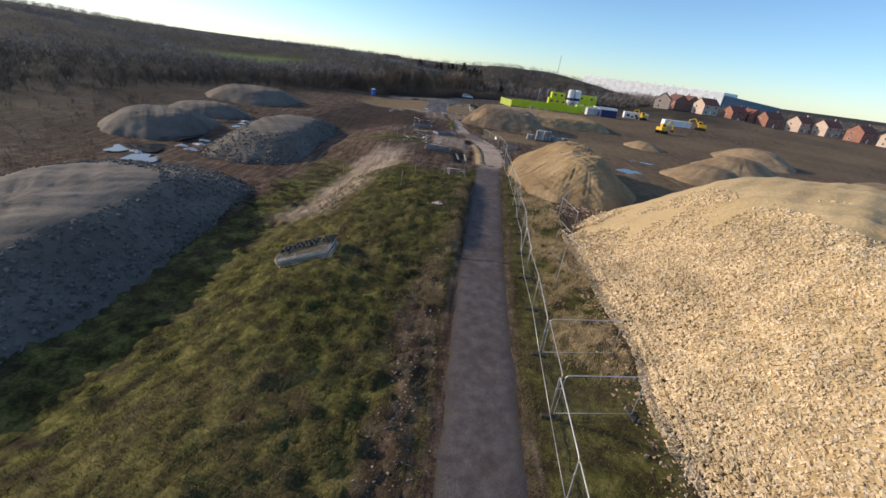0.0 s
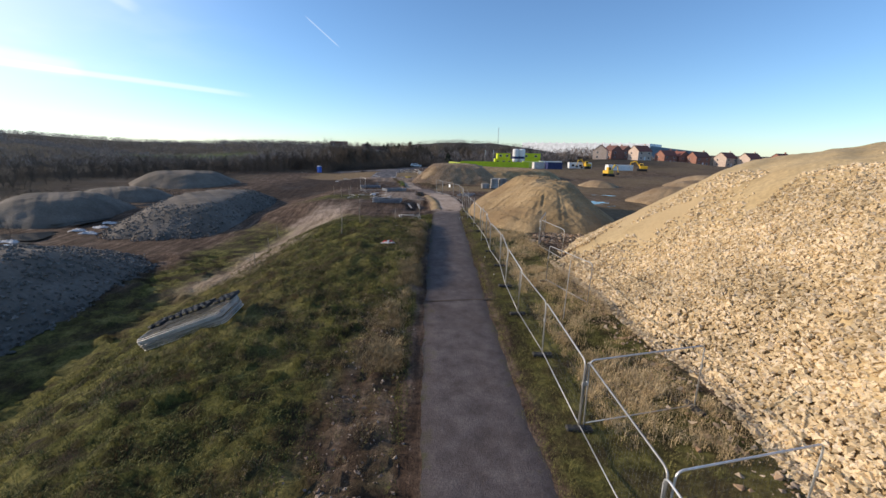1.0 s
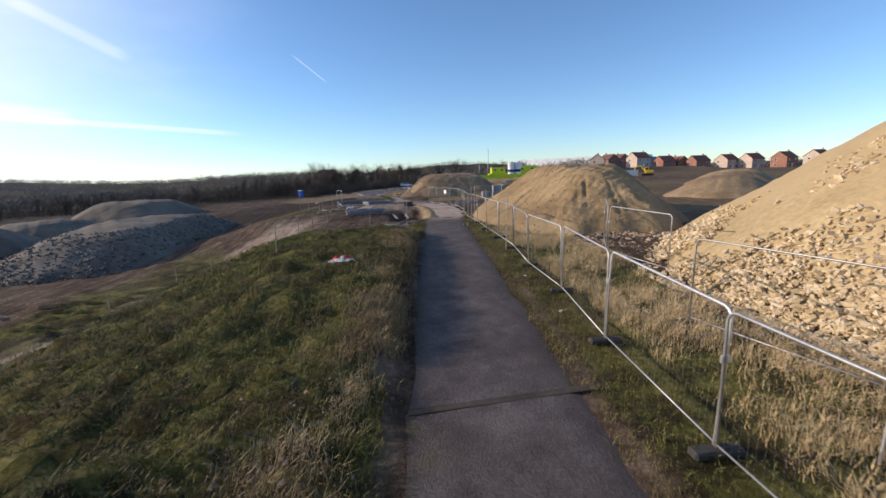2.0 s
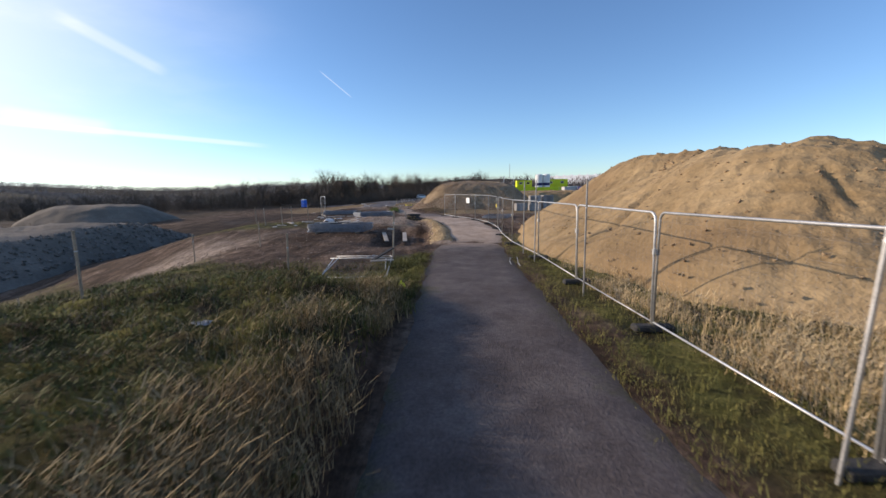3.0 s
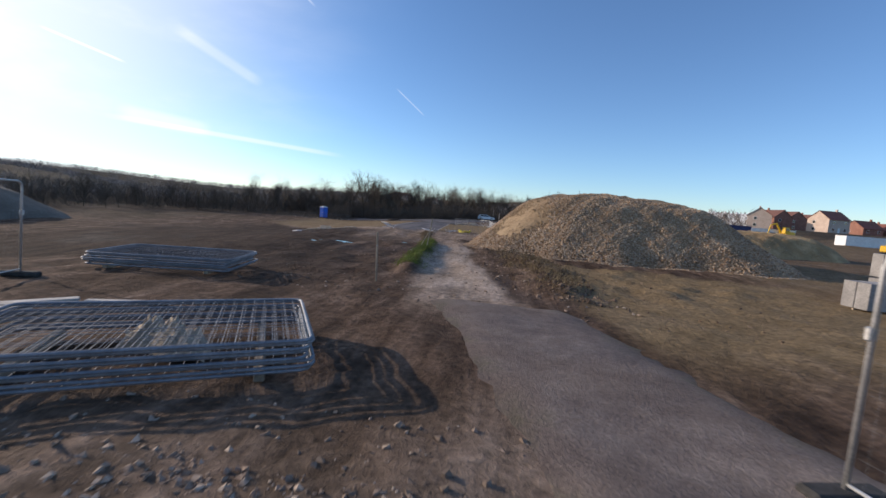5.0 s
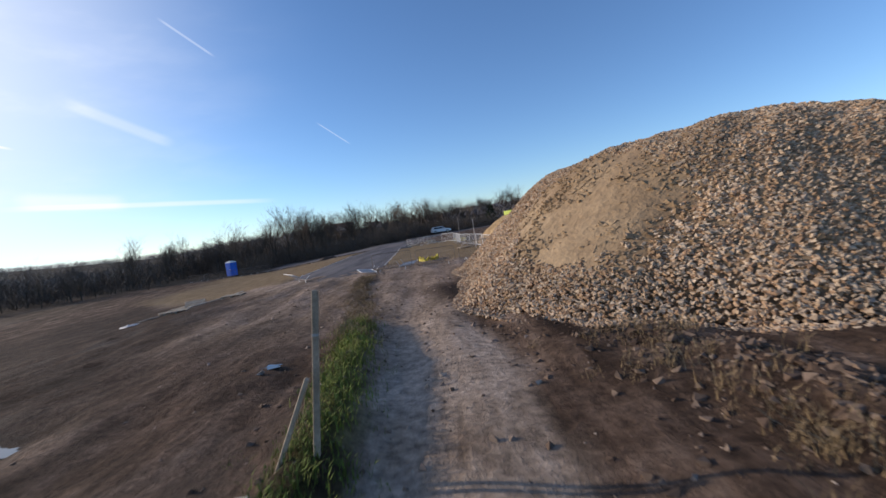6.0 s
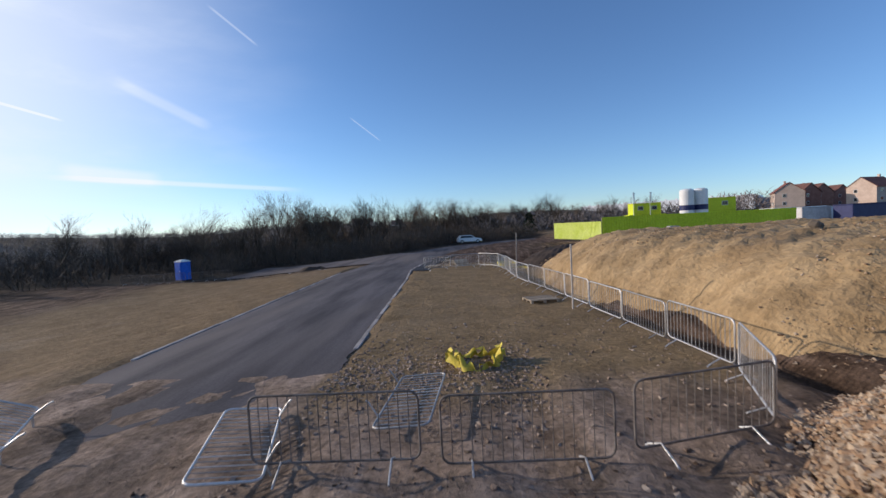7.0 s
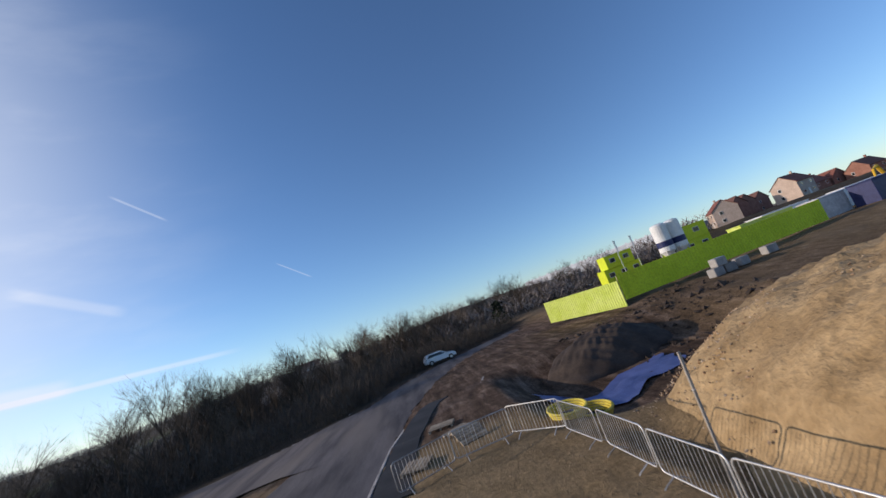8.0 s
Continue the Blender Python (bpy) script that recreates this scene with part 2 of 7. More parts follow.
M = {
    "asphalt_road": mat("road_asphalt", (0.066, 0.06, 0.062), (0.148, 0.132, 0.13), 0.9, 0.88, bump=0.4, dist=0.01, fine=20, spec=0.15, dirt=(0.17, 0.146, 0.13), stretch=(1.0, 0.14, 1.0)),
    "sand": mat("sandy_earth", (0.27, 0.18, 0.085), (0.4, 0.28, 0.145), 0.4, 0.95, bump=0.9, dist=0.08, fine=11, dirt=(0.24, 0.155, 0.075)),
    "banksoil": mat("tracked_sandy_soil", (0.3, 0.198, 0.094), (0.46, 0.32, 0.166), 0.8, 0.95, bump=1.0, dist=0.1, fine=6, dirt=(0.27, 0.178, 0.086)),
    "limestone_fill": mat("limestone_fines", (0.4, 0.285, 0.14), (0.52, 0.385, 0.205), 0.3, 0.95, bump=0.8, dist=0.05, fine=18, dirt=(0.47, 0.34, 0.18)),
    "limestone": stone_mat("limestone_chips", [(0.5, 0.375, 0.215), (0.6, 0.465, 0.285), (0.66, 0.525, 0.34), (0.55, 0.42, 0.25), (0.62, 0.5, 0.35), (0.46, 0.335, 0.185)]),
    "rubble": stone_mat("broken_stone", [(0.35, 0.235, 0.14), (0.42, 0.305, 0.2), (0.29, 0.185, 0.112), (0.47, 0.36, 0.25), (0.36, 0.285, 0.215), (0.4, 0.265, 0.16), (0.51, 0.4, 0.285)]),
    "flatstone": stone_mat("trodden_brown_stone", [(0.2, 0.15, 0.112), (0.28, 0.21, 0.16), (0.34, 0.265, 0.205), (0.24, 0.175, 0.13), (0.4, 0.32, 0.25)]),
    "rubble_fill": mat("rubble_earth", (0.25, 0.17, 0.095), (0.37, 0.265, 0.155), 0.5, 0.95, bump=0.9, dist=0.1, fine=9, dirt=(0.22, 0.145, 0.08)),
    "greysoil": mat("grey_brown_earth", (0.13, 0.106, 0.082), (0.21, 0.172, 0.135), 0.3, 0.95, bump=0.7, dist=0.05, fine=18, dirt=(0.13, 0.105, 0.08)),
    "greystone": mat("grey_gravel", (0.13, 0.113, 0.095), (0.22, 0.195, 0.165), 2.0, 0.9, bump=0.4, per="island"),
    "galv": mat("galvanised_steel", (0.5, 0.5, 0.49), (0.66, 0.66, 0.65), 4.0, 0.52, 0.7, bump=0.05, per="object"),
    "galvdull": mat("dull_blue_grey_steel", (0.2, 0.215, 0.24), (0.3, 0.315, 0.34), 4.0, 0.6, 0.6, bump=0.05),
    # barrier steel with the shade of its near side put into the colour
    "shadedsteel": mat("shade_darkened_steel", (0.12, 0.1, 0.085), (0.24, 0.21, 0.185), 5.0, 0.75, 0.15, bump=0.1),
    "stackpale": mat("pale_weathered_steel", (0.42, 0.4, 0.37), (0.58, 0.55, 0.5), 4.0, 0.55, 0.35, bump=0.05, per="object"),
    "wire": mat("thin_galvanised_wire", (0.22, 0.23, 0.24), (0.3, 0.31, 0.32), 4.0, 0.6, 0.2, bump=0.0),
    "darksoil": mat("damp_dark_soil", (0.045, 0.033, 0.026), (0.085, 0.063, 0.048), 0.8, 0.9, bump=0.5, dist=0.02, per="island"),
    "rubberfoot": mat("recycled_rubber", (0.035, 0.033, 0.03), (0.07, 0.065, 0.06), 8.0, 0.9),
    "white_sign": mat("white_board", (0.78, 0.78, 0.76), (0.84, 0.84, 0.83), 2.0, 0.5, bump=0.02),
    "yellow_sign": mat("yellow_board", (0.5, 0.37, 0.03), (0.62, 0.47, 0.06), 2.0, 0.5, bump=0.02),
    "timber": mat("weathered_timber", (0.3, 0.24, 0.17), (0.46, 0.38, 0.28), 3.0, 0.85, bump=0.4, per="object"),
    "plank": mat("pale_scaffold_board", (0.42, 0.38, 0.33), (0.58, 0.53, 0.46), 2.0, 0.85, bump=0.4, per="object"),
    "blackplastic": mat("black_plastic", (0.02, 0.02, 0.022), (0.04, 0.04, 0.042), 4.0, 0.55, bump=0.1),
    "yellowplastic": mat("yellow_plastic", (0.5, 0.4, 0.04), (0.68, 0.56, 0.09), 3.0, 0.6, bump=0.1),
    "capyellow": mat("dirty_yellow_plastic", (0.16, 0.125, 0.06), (0.26, 0.2, 0.1), 6.0, 0.7, bump=0.1),
    "lime": mat("lime_green_paint", (0.6, 0.68, 0.02), (0.68, 0.76, 0.03), 0.5, 0.55, bump=0.03),
    "limepale": mat("faded_lime_sheet", (0.56, 0.66, 0.1), (0.66, 0.74, 0.2), 0.6, 0.6, bump=0.03),
    "white": mat("white_paint", (0.72, 0.72, 0.7), (0.82, 0.82, 0.8), 0.8, 0.5, bump=0.04),
    "navy": mat("navy_blue_paint", (0.02, 0.025, 0.09), (0.03, 0.04, 0.13), 2.0, 0.5, bump=0.03),
    "blue": mat("blue_plastic", (0.015, 0.1, 0.5), (0.03, 0.15, 0.62), 2.0, 0.5, bump=0.03),
    "carwhite": mat("white_car_paint", (0.8, 0.8, 0.8), (0.84, 0.84, 0.84), 1.0, 0.25, bump=0.0, spec=0.5),
    "glass": mat("dark_glass", (0.02, 0.022, 0.025), (0.03, 0.033, 0.037), 1.0, 0.08, bump=0.0, spec=0.6),
    "tyre": mat("tyre_rubber", (0.02, 0.02, 0.02), (0.035, 0.035, 0.035), 5.0, 0.85, bump=0.1),
    "brick": mat("red_brick", (0.26, 0.125, 0.09), (0.36, 0.18, 0.13), 0.8, 0.9, bump=0.2),
    "brickpale": mat("pale_brick", (0.5, 0.38, 0.3), (0.6, 0.47, 0.38), 0.8, 0.9, bump=0.2),
    "rooftile": mat("red_roof_tile", (0.2, 0.075, 0.055), (0.28, 0.11, 0.08), 1.2, 0.85, bump=0.3),
    "rooftiledark": mat("brown_roof_tile", (0.14, 0.07, 0.055), (0.2, 0.1, 0.08), 1.2, 0.85, bump=0.3),
    "kerb": mat("kerb_concrete", (0.3, 0.28, 0.26), (0.44, 0.41, 0.38), 1.5, 0.9, bump=0.2, per="object"),
    "concrete": mat("grey_concrete", (0.28, 0.27, 0.26), (0.4, 0.385, 0.37), 1.5, 0.9, bump=0.25, per="object"),
    "bark": mat("dark_bark", (0.045, 0.036, 0.028), (0.085, 0.068, 0.05), 3.0, 0.95, bump=0.4),
    "twig": mat("bare_twigs", (0.075, 0.06, 0.048), (0.135, 0.107, 0.082), 0.05, 0.95, bump=0.0, per="island"),
    # distance haze is put into this colour: paler and greyer than the near twigs
    "hazy_farwood": mat("haze_paled_woodland", (0.2, 0.172, 0.155), (0.36, 0.31, 0.275), 0.02, 0.95, bump=0.0, per="island"),
    "conifer": mat("dark_conifer", (0.012, 0.02, 0.01), (0.03, 0.04, 0.02), 0.3, 0.95, bump=0.0, per="island"),
    "blade": mat("grass_blades", (0.055, 0.064, 0.012), (0.22, 0.2, 0.05), 0.9, 0.8, bump=0.0, per="island"),
    "stripblade": mat("strip_grass_blades", (0.09, 0.125, 0.016), (0.2, 0.24, 0.04), 0.9, 0.8, bump=0.0, per="island"),
    "mudclod": stone_mat("clods_of_mud", [(0.1, 0.067, 0.046), (0.14, 0.098, 0.07), (0.19, 0.137, 0.1), (0.115, 0.077, 0.054)]),
    "bermstone": stone_mat("tan_broken_stone", [(0.45, 0.325, 0.175), (0.53, 0.4, 0.235), (0.38, 0.265, 0.14), (0.58, 0.455, 0.285), (0.47, 0.345, 0.19)]),
    "vergeblade": mat("verge_grass_blades", (0.12, 0.12, 0.028), (0.29, 0.25, 0.08), 0.7, 0.8, bump=0.0, per="island"),
    "drygrass": mat("dry_grass_blades", (0.24, 0.168, 0.08), (0.48, 0.365, 0.19), 0.5, 0.85, bump=0.0, per="island"),
    # copy of the dry grass with strong sunlight put into its paler colour
    "drygrass_lit": mat("sunlit_dry_grass", (0.52, 0.38, 0.19), (0.72, 0.55, 0.31), 0.5, 0.85, bump=0.0, per="island"),
    "fresh_asphalt": mat("fresh_asphalt", (0.022, 0.021, 0.022), (0.04, 0.038, 0.038), 0.8, 0.8, bump=0.3, dist=0.008, fine=30),
    "weed": mat("dead_weeds", (0.14, 0.102, 0.055), (0.3, 0.22, 0.12), 0.6, 0.9, bump=0.0, per="island"),
    "water": mat("puddle_water", (0.03, 0.03, 0.028), (0.05, 0.048, 0.045), 1.0, 0.04, bump=0.02, spec=0.6),
    "redcloth": mat("red_plastic_sheet", (0.5, 0.03, 0.03), (0.62, 0.06, 0.05), 2.0, 0.6, bump=0.1),
    "whitecloth": mat("white_plastic_sheet", (0.5, 0.47, 0.45), (0.68, 0.65, 0.63), 2.0, 0.6, bump=0.1),
    "bluesheet": mat("blue_membrane", (0.075, 0.1, 0.25), (0.12, 0.155, 0.36), 1.0, 0.5, bump=0.1),
    "orangeplant": mat("machine_yellow_paint", (0.7, 0.4, 0.02), (0.8, 0.5, 0.04), 1.0, 0.5, bump=0.03),
    "cladding": mat("white_cladding", (0.76, 0.77, 0.78), (0.82, 0.82, 0.82), 0.02, 0.6, bump=0.0),
    "tealclad": mat("blue_grey_cladding", (0.16, 0.21, 0.25), (0.2, 0.25, 0.3), 0.02, 0.6, bump=0.0),
}


def ground_material():
    m, n, l, b = base_mat("site_ground")
    pos = n.new("ShaderNodeNewGeometry").outputs["Position"]

    def attr(name):
        a = n.new("ShaderNodeAttribute")
        a.attribute_name = name
        return a.outputs["Fac"]

    big, mid, small = noise_node(n, l, 0.12, 5, 0.6, pos), noise_node(n, l, 0.9, 6, 0.65, pos), noise_node(n, l, 7.0, 8, 0.72, pos)
    drawn = n.new("ShaderNodeMapping")
    drawn.inputs["Scale"].default_value = (1.7, 0.2, 1.0)
    drawn.inputs["Rotation"].default_value = (0, 0, radians(7))
    l.new(pos, drawn.inputs["Vector"])
    ruts = noise_node(n, l, 1.0, 7, 0.66, drawn.outputs[0])
    both = n.new("ShaderNodeMath")
    both.operation = "MULTIPLY_ADD"
    l.new(ruts.outputs[0], both.inputs[0])
    both.inputs[1].default_value = 0.62
    half = n.new("ShaderNodeMath")
    half.operation = "MULTIPLY"
    l.new(mid.outputs[0], half.inputs[0])
    half.inputs[1].default_value = 0.38
    l.new(half.outputs[0], both.inputs[2])
    mud = ramp_node(n, l, both.outputs[0], [(0.36, (0.034, 0.021, 0.0135)), (0.48, (0.088, 0.056, 0.037)), (0.56, (0.155, 0.104, 0.073)), (0.66, (0.27, 0.195, 0.145))]).outputs[0]
    grass = ramp_node(n, l, mid.outputs[0], [(0.36, (0.03, 0.021, 0.012)), (0.47, (0.05, 0.045, 0.014)), (0.56, (0.11, 0.105, 0.026)), (0.68, (0.2, 0.175, 0.055))]).outputs[0]
    straw = ramp_node(n, l, big.outputs[0], [(0.42, (0, 0, 0)), (0.62, (1, 1, 1))]).outputs[0]
    grass = mix_node(n, l, mix_node(n, l, 0.35, (0, 0, 0), straw), grass, (0.2, 0.15, 0.07))
    pale = ramp_node(n, l, both.outputs[0], [(0.36, (0.2, 0.143, 0.1)), (0.46, (0.36, 0.275, 0.205)), (0.62, (0.53, 0.42, 0.335))]).outputs[0]
    sand = ramp_node(n, l, mid.outputs[0], [(0.3, (0.185, 0.128, 0.066)), (0.7, (0.28, 0.2, 0.11))]).outputs[0]
    scrub = ramp_node(n, l, noise_node(n, l, 0.03, 8, 0.7, pos).outputs[0], [(0.3, (0.028, 0.023, 0.018)), (0.5, (0.045, 0.036, 0.026)), (0.68, (0.085, 0.07, 0.04))]).outputs[0]
    col = mud
    for name, c in (("grass", grass), ("pale", pale), ("sandy", sand), ("scrub", scrub), ("meadow", (0.13, 0.19, 0.035))):
        col = mix_node(n, l, attr(name), col, c)
    col = mix_node(n, l, attr("dark_damp"), col, ramp_node(n, l, both.outputs[0], [(0.42, (0.027, 0.017, 0.0115)), (0.62, (0.072, 0.047, 0.033))]).outputs[0])
    grain = ramp_node(n, l, small.outputs[0], [(0.32, (0.42, 0.42, 0.42)), (0.68, (1.55, 1.53, 1.5))]).outputs[0]
    calm = n.new("ShaderNodeMath")
    calm.operation = "MULTIPLY_ADD"
    l.new(attr("tidy"), calm.inputs[0])
    calm.inputs[1].default_value, calm.inputs[2].default_value = -0.25, 0.9
    col = mix_node(n, l, calm.outputs[0], col, grain, "MULTIPLY")
    l.new(col, b.inputs["Base Color"])
    wet = n.new("ShaderNodeMath")
    wet.operation = "MULTIPLY_ADD"
    l.new(attr("wet"), wet.inputs[0])
    wet.inputs[1].default_value, wet.inputs[2].default_value = -0.2, 0.97
    l.new(wet.outputs[0], b.inputs["Roughness"])
    b.inputs["Specular IOR Level"].default_value = 0.12
    bp = n.new("ShaderNodeBump")
    bp.inputs["Distance"].default_value = 0.11
    l.new(calm.outputs[0], bp.inputs["Strength"])
    add = n.new("ShaderNodeMath")
    l.new(both.outputs[0], add.inputs[0])
    l.new(small.outputs[0], add.inputs[1])
    l.new(add.outputs[0], bp.inputs["Height"])
    l.new(bp.outputs[0], b.inputs["Normal"])
    return m


# ---------------------------------------------------------------- small tools


def sstep(v, a, b):
    t = np.clip((np.asarray(v, float) - a) / (b - a), 0, 1)
    return t * t * (3 - 2 * t)


def wob(x, y, s, seed=0.0):
    """Cheap smooth unevenness between about -1 and 1."""
    x, y = np.asarray(x, float), np.asarray(y, float)
    return (np.sin(x * s * 1.0 + y * s * 0.63 + seed) + np.sin(-x * s * 0.71 + y * s * 1.31 + 2.1 * seed + 1.3)
            + 0.6 * np.sin(x * s * 2.3 + y * s * 1.9 + 3.7 * seed) + 0.5 * np.sin(-x * s * 3.1 + y * s * 2.7 + seed * 0.7 + 0.4)) / 3.1


def centre(y):
    """Middle line of the track and of the stone path that carries it on."""
    y = np.asarray(y, float)
    return np.interp(y, [-20, 8, 16, 26, 46, 54, 62, 70, 76, 84, 92, 106], [-0.5, -0.45, -0.45, -0.25, 0.45, 1.35, 0.7, -1.4, -3.2, -4.9, -5.8, -6.6])


def bed(y):
    """Level of the track."""
    return np.interp(np.asarray(y, float), [-20, 16, 30, 50, 66, 84, 100, 112, 140, 200], [-0.3, 0.0, 0.34, 0.25, 0.36, 0.0, -0.1, -0.2, -0.25, 0.0])


def gz(x, y, fine=True):
    """Height of the ground."""
    x, y = np.asarray(x, float), np.asarray(y, float)
    z = bed(y)
    off = x - centre(y)
    # sunken left ground with the heaps, then the far slope
    z = z - 3.2 * sstep(-x, 8.5, 18.5) * (1 - sstep(y, 42, 60)) - 2.4 * sstep(-x, 14, 26) * sstep(y, 42, 60) * (1 - 0.75 * sstep(y, 72, 102)) * (1 - sstep(y, 105, 150))
    z = z - 1.2 * sstep(-x, 12, 34) * sstep(y, 75, 120)
    # grass bank along the track
    z = z + 0.55 * sstep(-off, 1.65, 2.3) * (1 - sstep(-off, 5.5, 9)) * sstep(y, 18, 26) * (1 - sstep(y, 37.0, 41.2))
    # trench beside the stone path
    z = z - 0.5 * np.exp(-(((x + 2.5 + 0.15 * wob(x, y, 1.3)) / 1.45) ** 4)) * sstep(y, 48.0, 51.0) * (1 - sstep(y + 0.4 * wob(x, y, 1.1, 2.0), 56.3, 57.6))
    # stony berm along the path
    z = z + 0.24 * np.exp(-(((x - berm_x(y)) / 0.42) ** 2)) * sstep(y, 48.5, 50.5) * (1 - sstep(y, 61.5, 64))
    # ditch behind the barriers
    z = z - 0.7 * np.exp(-(((x - np.interp(y, [108, 114, 121, 130], [0.5, -0.1, -1.5, -2.2])) / 0.8) ** 4)) * sstep(y, 108, 110) * (1 - sstep(y, 129, 132))
    # churned soil in front of the stone heap
    z = z + 0.16 * np.abs(wob(x, y, 1.7, 3.0)) * sstep(x, -2.6, -1.0) * (1 - sstep(x, 5, 9)) * sstep(y, 76, 79) * (1 - sstep(y, 87, 90))
    # raised grass edge and pushed-up soil along the muddy path
    z = z + (0.24 * (1 - sstep(y, 91, 95)) + 0.1) * np.exp(-(((x - strip_x(y) + 0.12 * wob(x, y, 1.7, 1.0)) / 0.38) ** 2)) * sstep(y, 76, 80) * (1 - sstep(y, 103, 106))
    z = z + 0.3 * np.exp(-(((x - ridge_x(y) - 0.3) / 0.75) ** 2)) * sstep(y, 75, 78) * (1 - sstep(y, 89, 91)) * (0.55 + 0.5 * np.abs(wob(x, y, 2.9, 5.0)) + 0.3 * wob(x, y, 6.3, 2.0))
    # stone flat
    z = z + 0.18 * sstep(x, -9, -6) * (1 - sstep(x, -3.2, -2.4)) * sstep(y, 57, 60) * (1 - sstep(y, 64, 68))
    # pit between the barriers and the hoarding
    z = z - 1.5 * sstep(x, -4.5, -1.0) * (1 - sstep(x, 9, 15)) * sstep(y, 131, 137) * (1 - sstep(y, 144, 151))
    z = z + 1.0 * sstep(x, 6, 14) * sstep(y, 142, 156)
    z = z + 2.8 * sstep(x, 72, 98) * (1 - sstep(x, 125, 150)) * sstep(y, 160, 215)
    # country rising to the horizon
    d = np.hypot(x, y - 40)
    ang = np.arctan2(x, y - 40)
    hill = 15 + 3.5 * np.sin(ang * 2.6 - 0.4) + 2.5 * np.sin(ang * 6.1 + 1.0) + 1.3 * np.sin(ang * 13.0)
    fold = 5.0 * np.sin(ang * 9.0 + d * 0.011) * sstep(d, 230, 330) * (1 - sstep(d, 430, 560))
    z = z + (hill * sstep(d, 190, 640) + fold) * (1 - 0.85 * sstep(ang, 0.05, 0.4)) + 6 * sstep(d, 700, 2500)
    rough_zone = (1 - sstep(d, 150, 260)) * (1 - road_mask(x, y))
    grassy = (y < 47) & (x < -2.3)
    z = z + rough_zone * np.where(np.abs(off) < 1.75, 0.0, 0.05 * wob(x, y, 1.1) + 0.09 * wob(x, y, 0.37, 2.0) * sstep(np.abs(off), 1.8, 5))
    if fine:
        z = z + rough_zone * np.where(np.abs(off) < 1.75, 0.0, 1.0) * (1 + 1.6 * np.exp(-(((x + 5) / 4.5) ** 4 + ((y - 60.5) / 5) ** 4))) * (0.035 * wob(x, y, 4.3, 1.0) + 0.03 * np.abs(wob(x, y, 9.0, 4.0)) + 0.016 * wob(x, y, 14.0, 2.0)) * np.where(grassy & (y < 40.5), 2.0, 1.0)
        z = z + np.where(grassy, 1.0, 0.0) * sstep(-off, 2.2, 3.0) * (0.15 * sstep(wob(x + 1.6 * wob(x, y, 0.83, 2.0), y + 1.6 * wob(x, y, 0.71, 7.0), 1.7, 5.0) + 0.5 * wob(x, y, 0.47, 3.0), -0.3, 0.7) + 0.12 * sstep(wob(x + 0.5 * wob(x, y, 3.1, 2.0), y + 0.5 * wob(x, y, 2.7, 5.0), 8.3, 2.0), 0.0, 0.6) + 0.13 * sstep(wob(x + 0.7 * wob(x, y, 1.9, 1.0), y + 0.7 * wob(x, y, 1.7, 4.0), 4.1, 6.0), -0.1, 0.7)) * (1 - 0.97 * sstep(y, 38.5, 40.8))
        z = z + rough_zone * np.exp(-((off / 9.0) ** 6)) * sstep(y, 74, 80) * (1 - sstep(y, 108, 112)) * 0.06 * np.sin(off * 3.4 + 0.9 * np.sin(y * 0.31) + 0.5 * np.sin(y * 0.83)) * (0.4 + 0.6 * sstep(wob(x, y, 0.6, 1.0), -0.2, 0.5))
    # the made road lies in the ground
    z = z - 0.08 * road_mask(x, y)
    return z


def strip_x(y):
    """The raised edge on the sunny side of the muddy path."""
    return np.interp(np.asarray(y, float), [74, 83, 87, 90, 93, 97, 101.5, 106], [-5.2, -6.35, -6.6, -6.9, -7.45, -8.15, -9.1, -9.4])


def path_right(y):
    """Where the pale wheel track gives way to dark mud."""
    return np.interp(np.asarray(y, float), [74, 82.5, 86, 90.4, 95, 100, 106], [-1.9, -3.4, -4.0, -4.5, -5.1, -5.4, -4.6])


def ridge_x(y):
    """Pushed-up soil before the stone heap."""
    return np.interp(np.asarray(y, float), [74, 82.5, 84, 86, 89, 91], [-1.0, -1.3, -1.4, -1.85, -2.3, -3.0])


def berm_x(y):
    return np.interp(np.asarray(y, float), [48, 52, 56, 61, 64], [-0.45, -0.6, -0.65, -1.35, -2.1])


def road_mask(x, y):
    """1 under the made road: along x = -12.5 and then swinging right."""
    x, y = np.asarray(x, float), np.asarray(y, float)
    rx = road_x(y)
    return (((np.abs(x - rx) < 3.3) & (y > 110.6) & (y < 190)) | ((np.abs(y - 149.4) < 5.4) & (x > -32) & (x < -13))).astype(float)


def road_x(y):
    return np.interp(np.asarray(y, float), [100, 112, 126, 136, 148, 158, 166, 174, 190], [-12.8, -12.8, -13.5, -14.0, -12.7, -10.6, -7.6, -3.0, 14.0])


def at(x, y):
    """Height of the ground sheet at one point."""
    i = min(max(int(np.searchsorted(gx, x)) - 1, 0), nx - 2)
    j = min(max(int(np.searchsorted(gy, y)) - 1, 0), ny - 2)
    u, v = (x - gx[i]) / (gx[i + 1] - gx[i]), (y - gy[j]) / (gy[j + 1] - gy[j])
    a, b, c, d = GZ[j, i], GZ[j, i + 1], GZ[j + 1, i], GZ[j + 1, i + 1]
    return float((a * (1 - u) + b * u) * (1 - v) + (c * (1 - u) + d * u) * v)


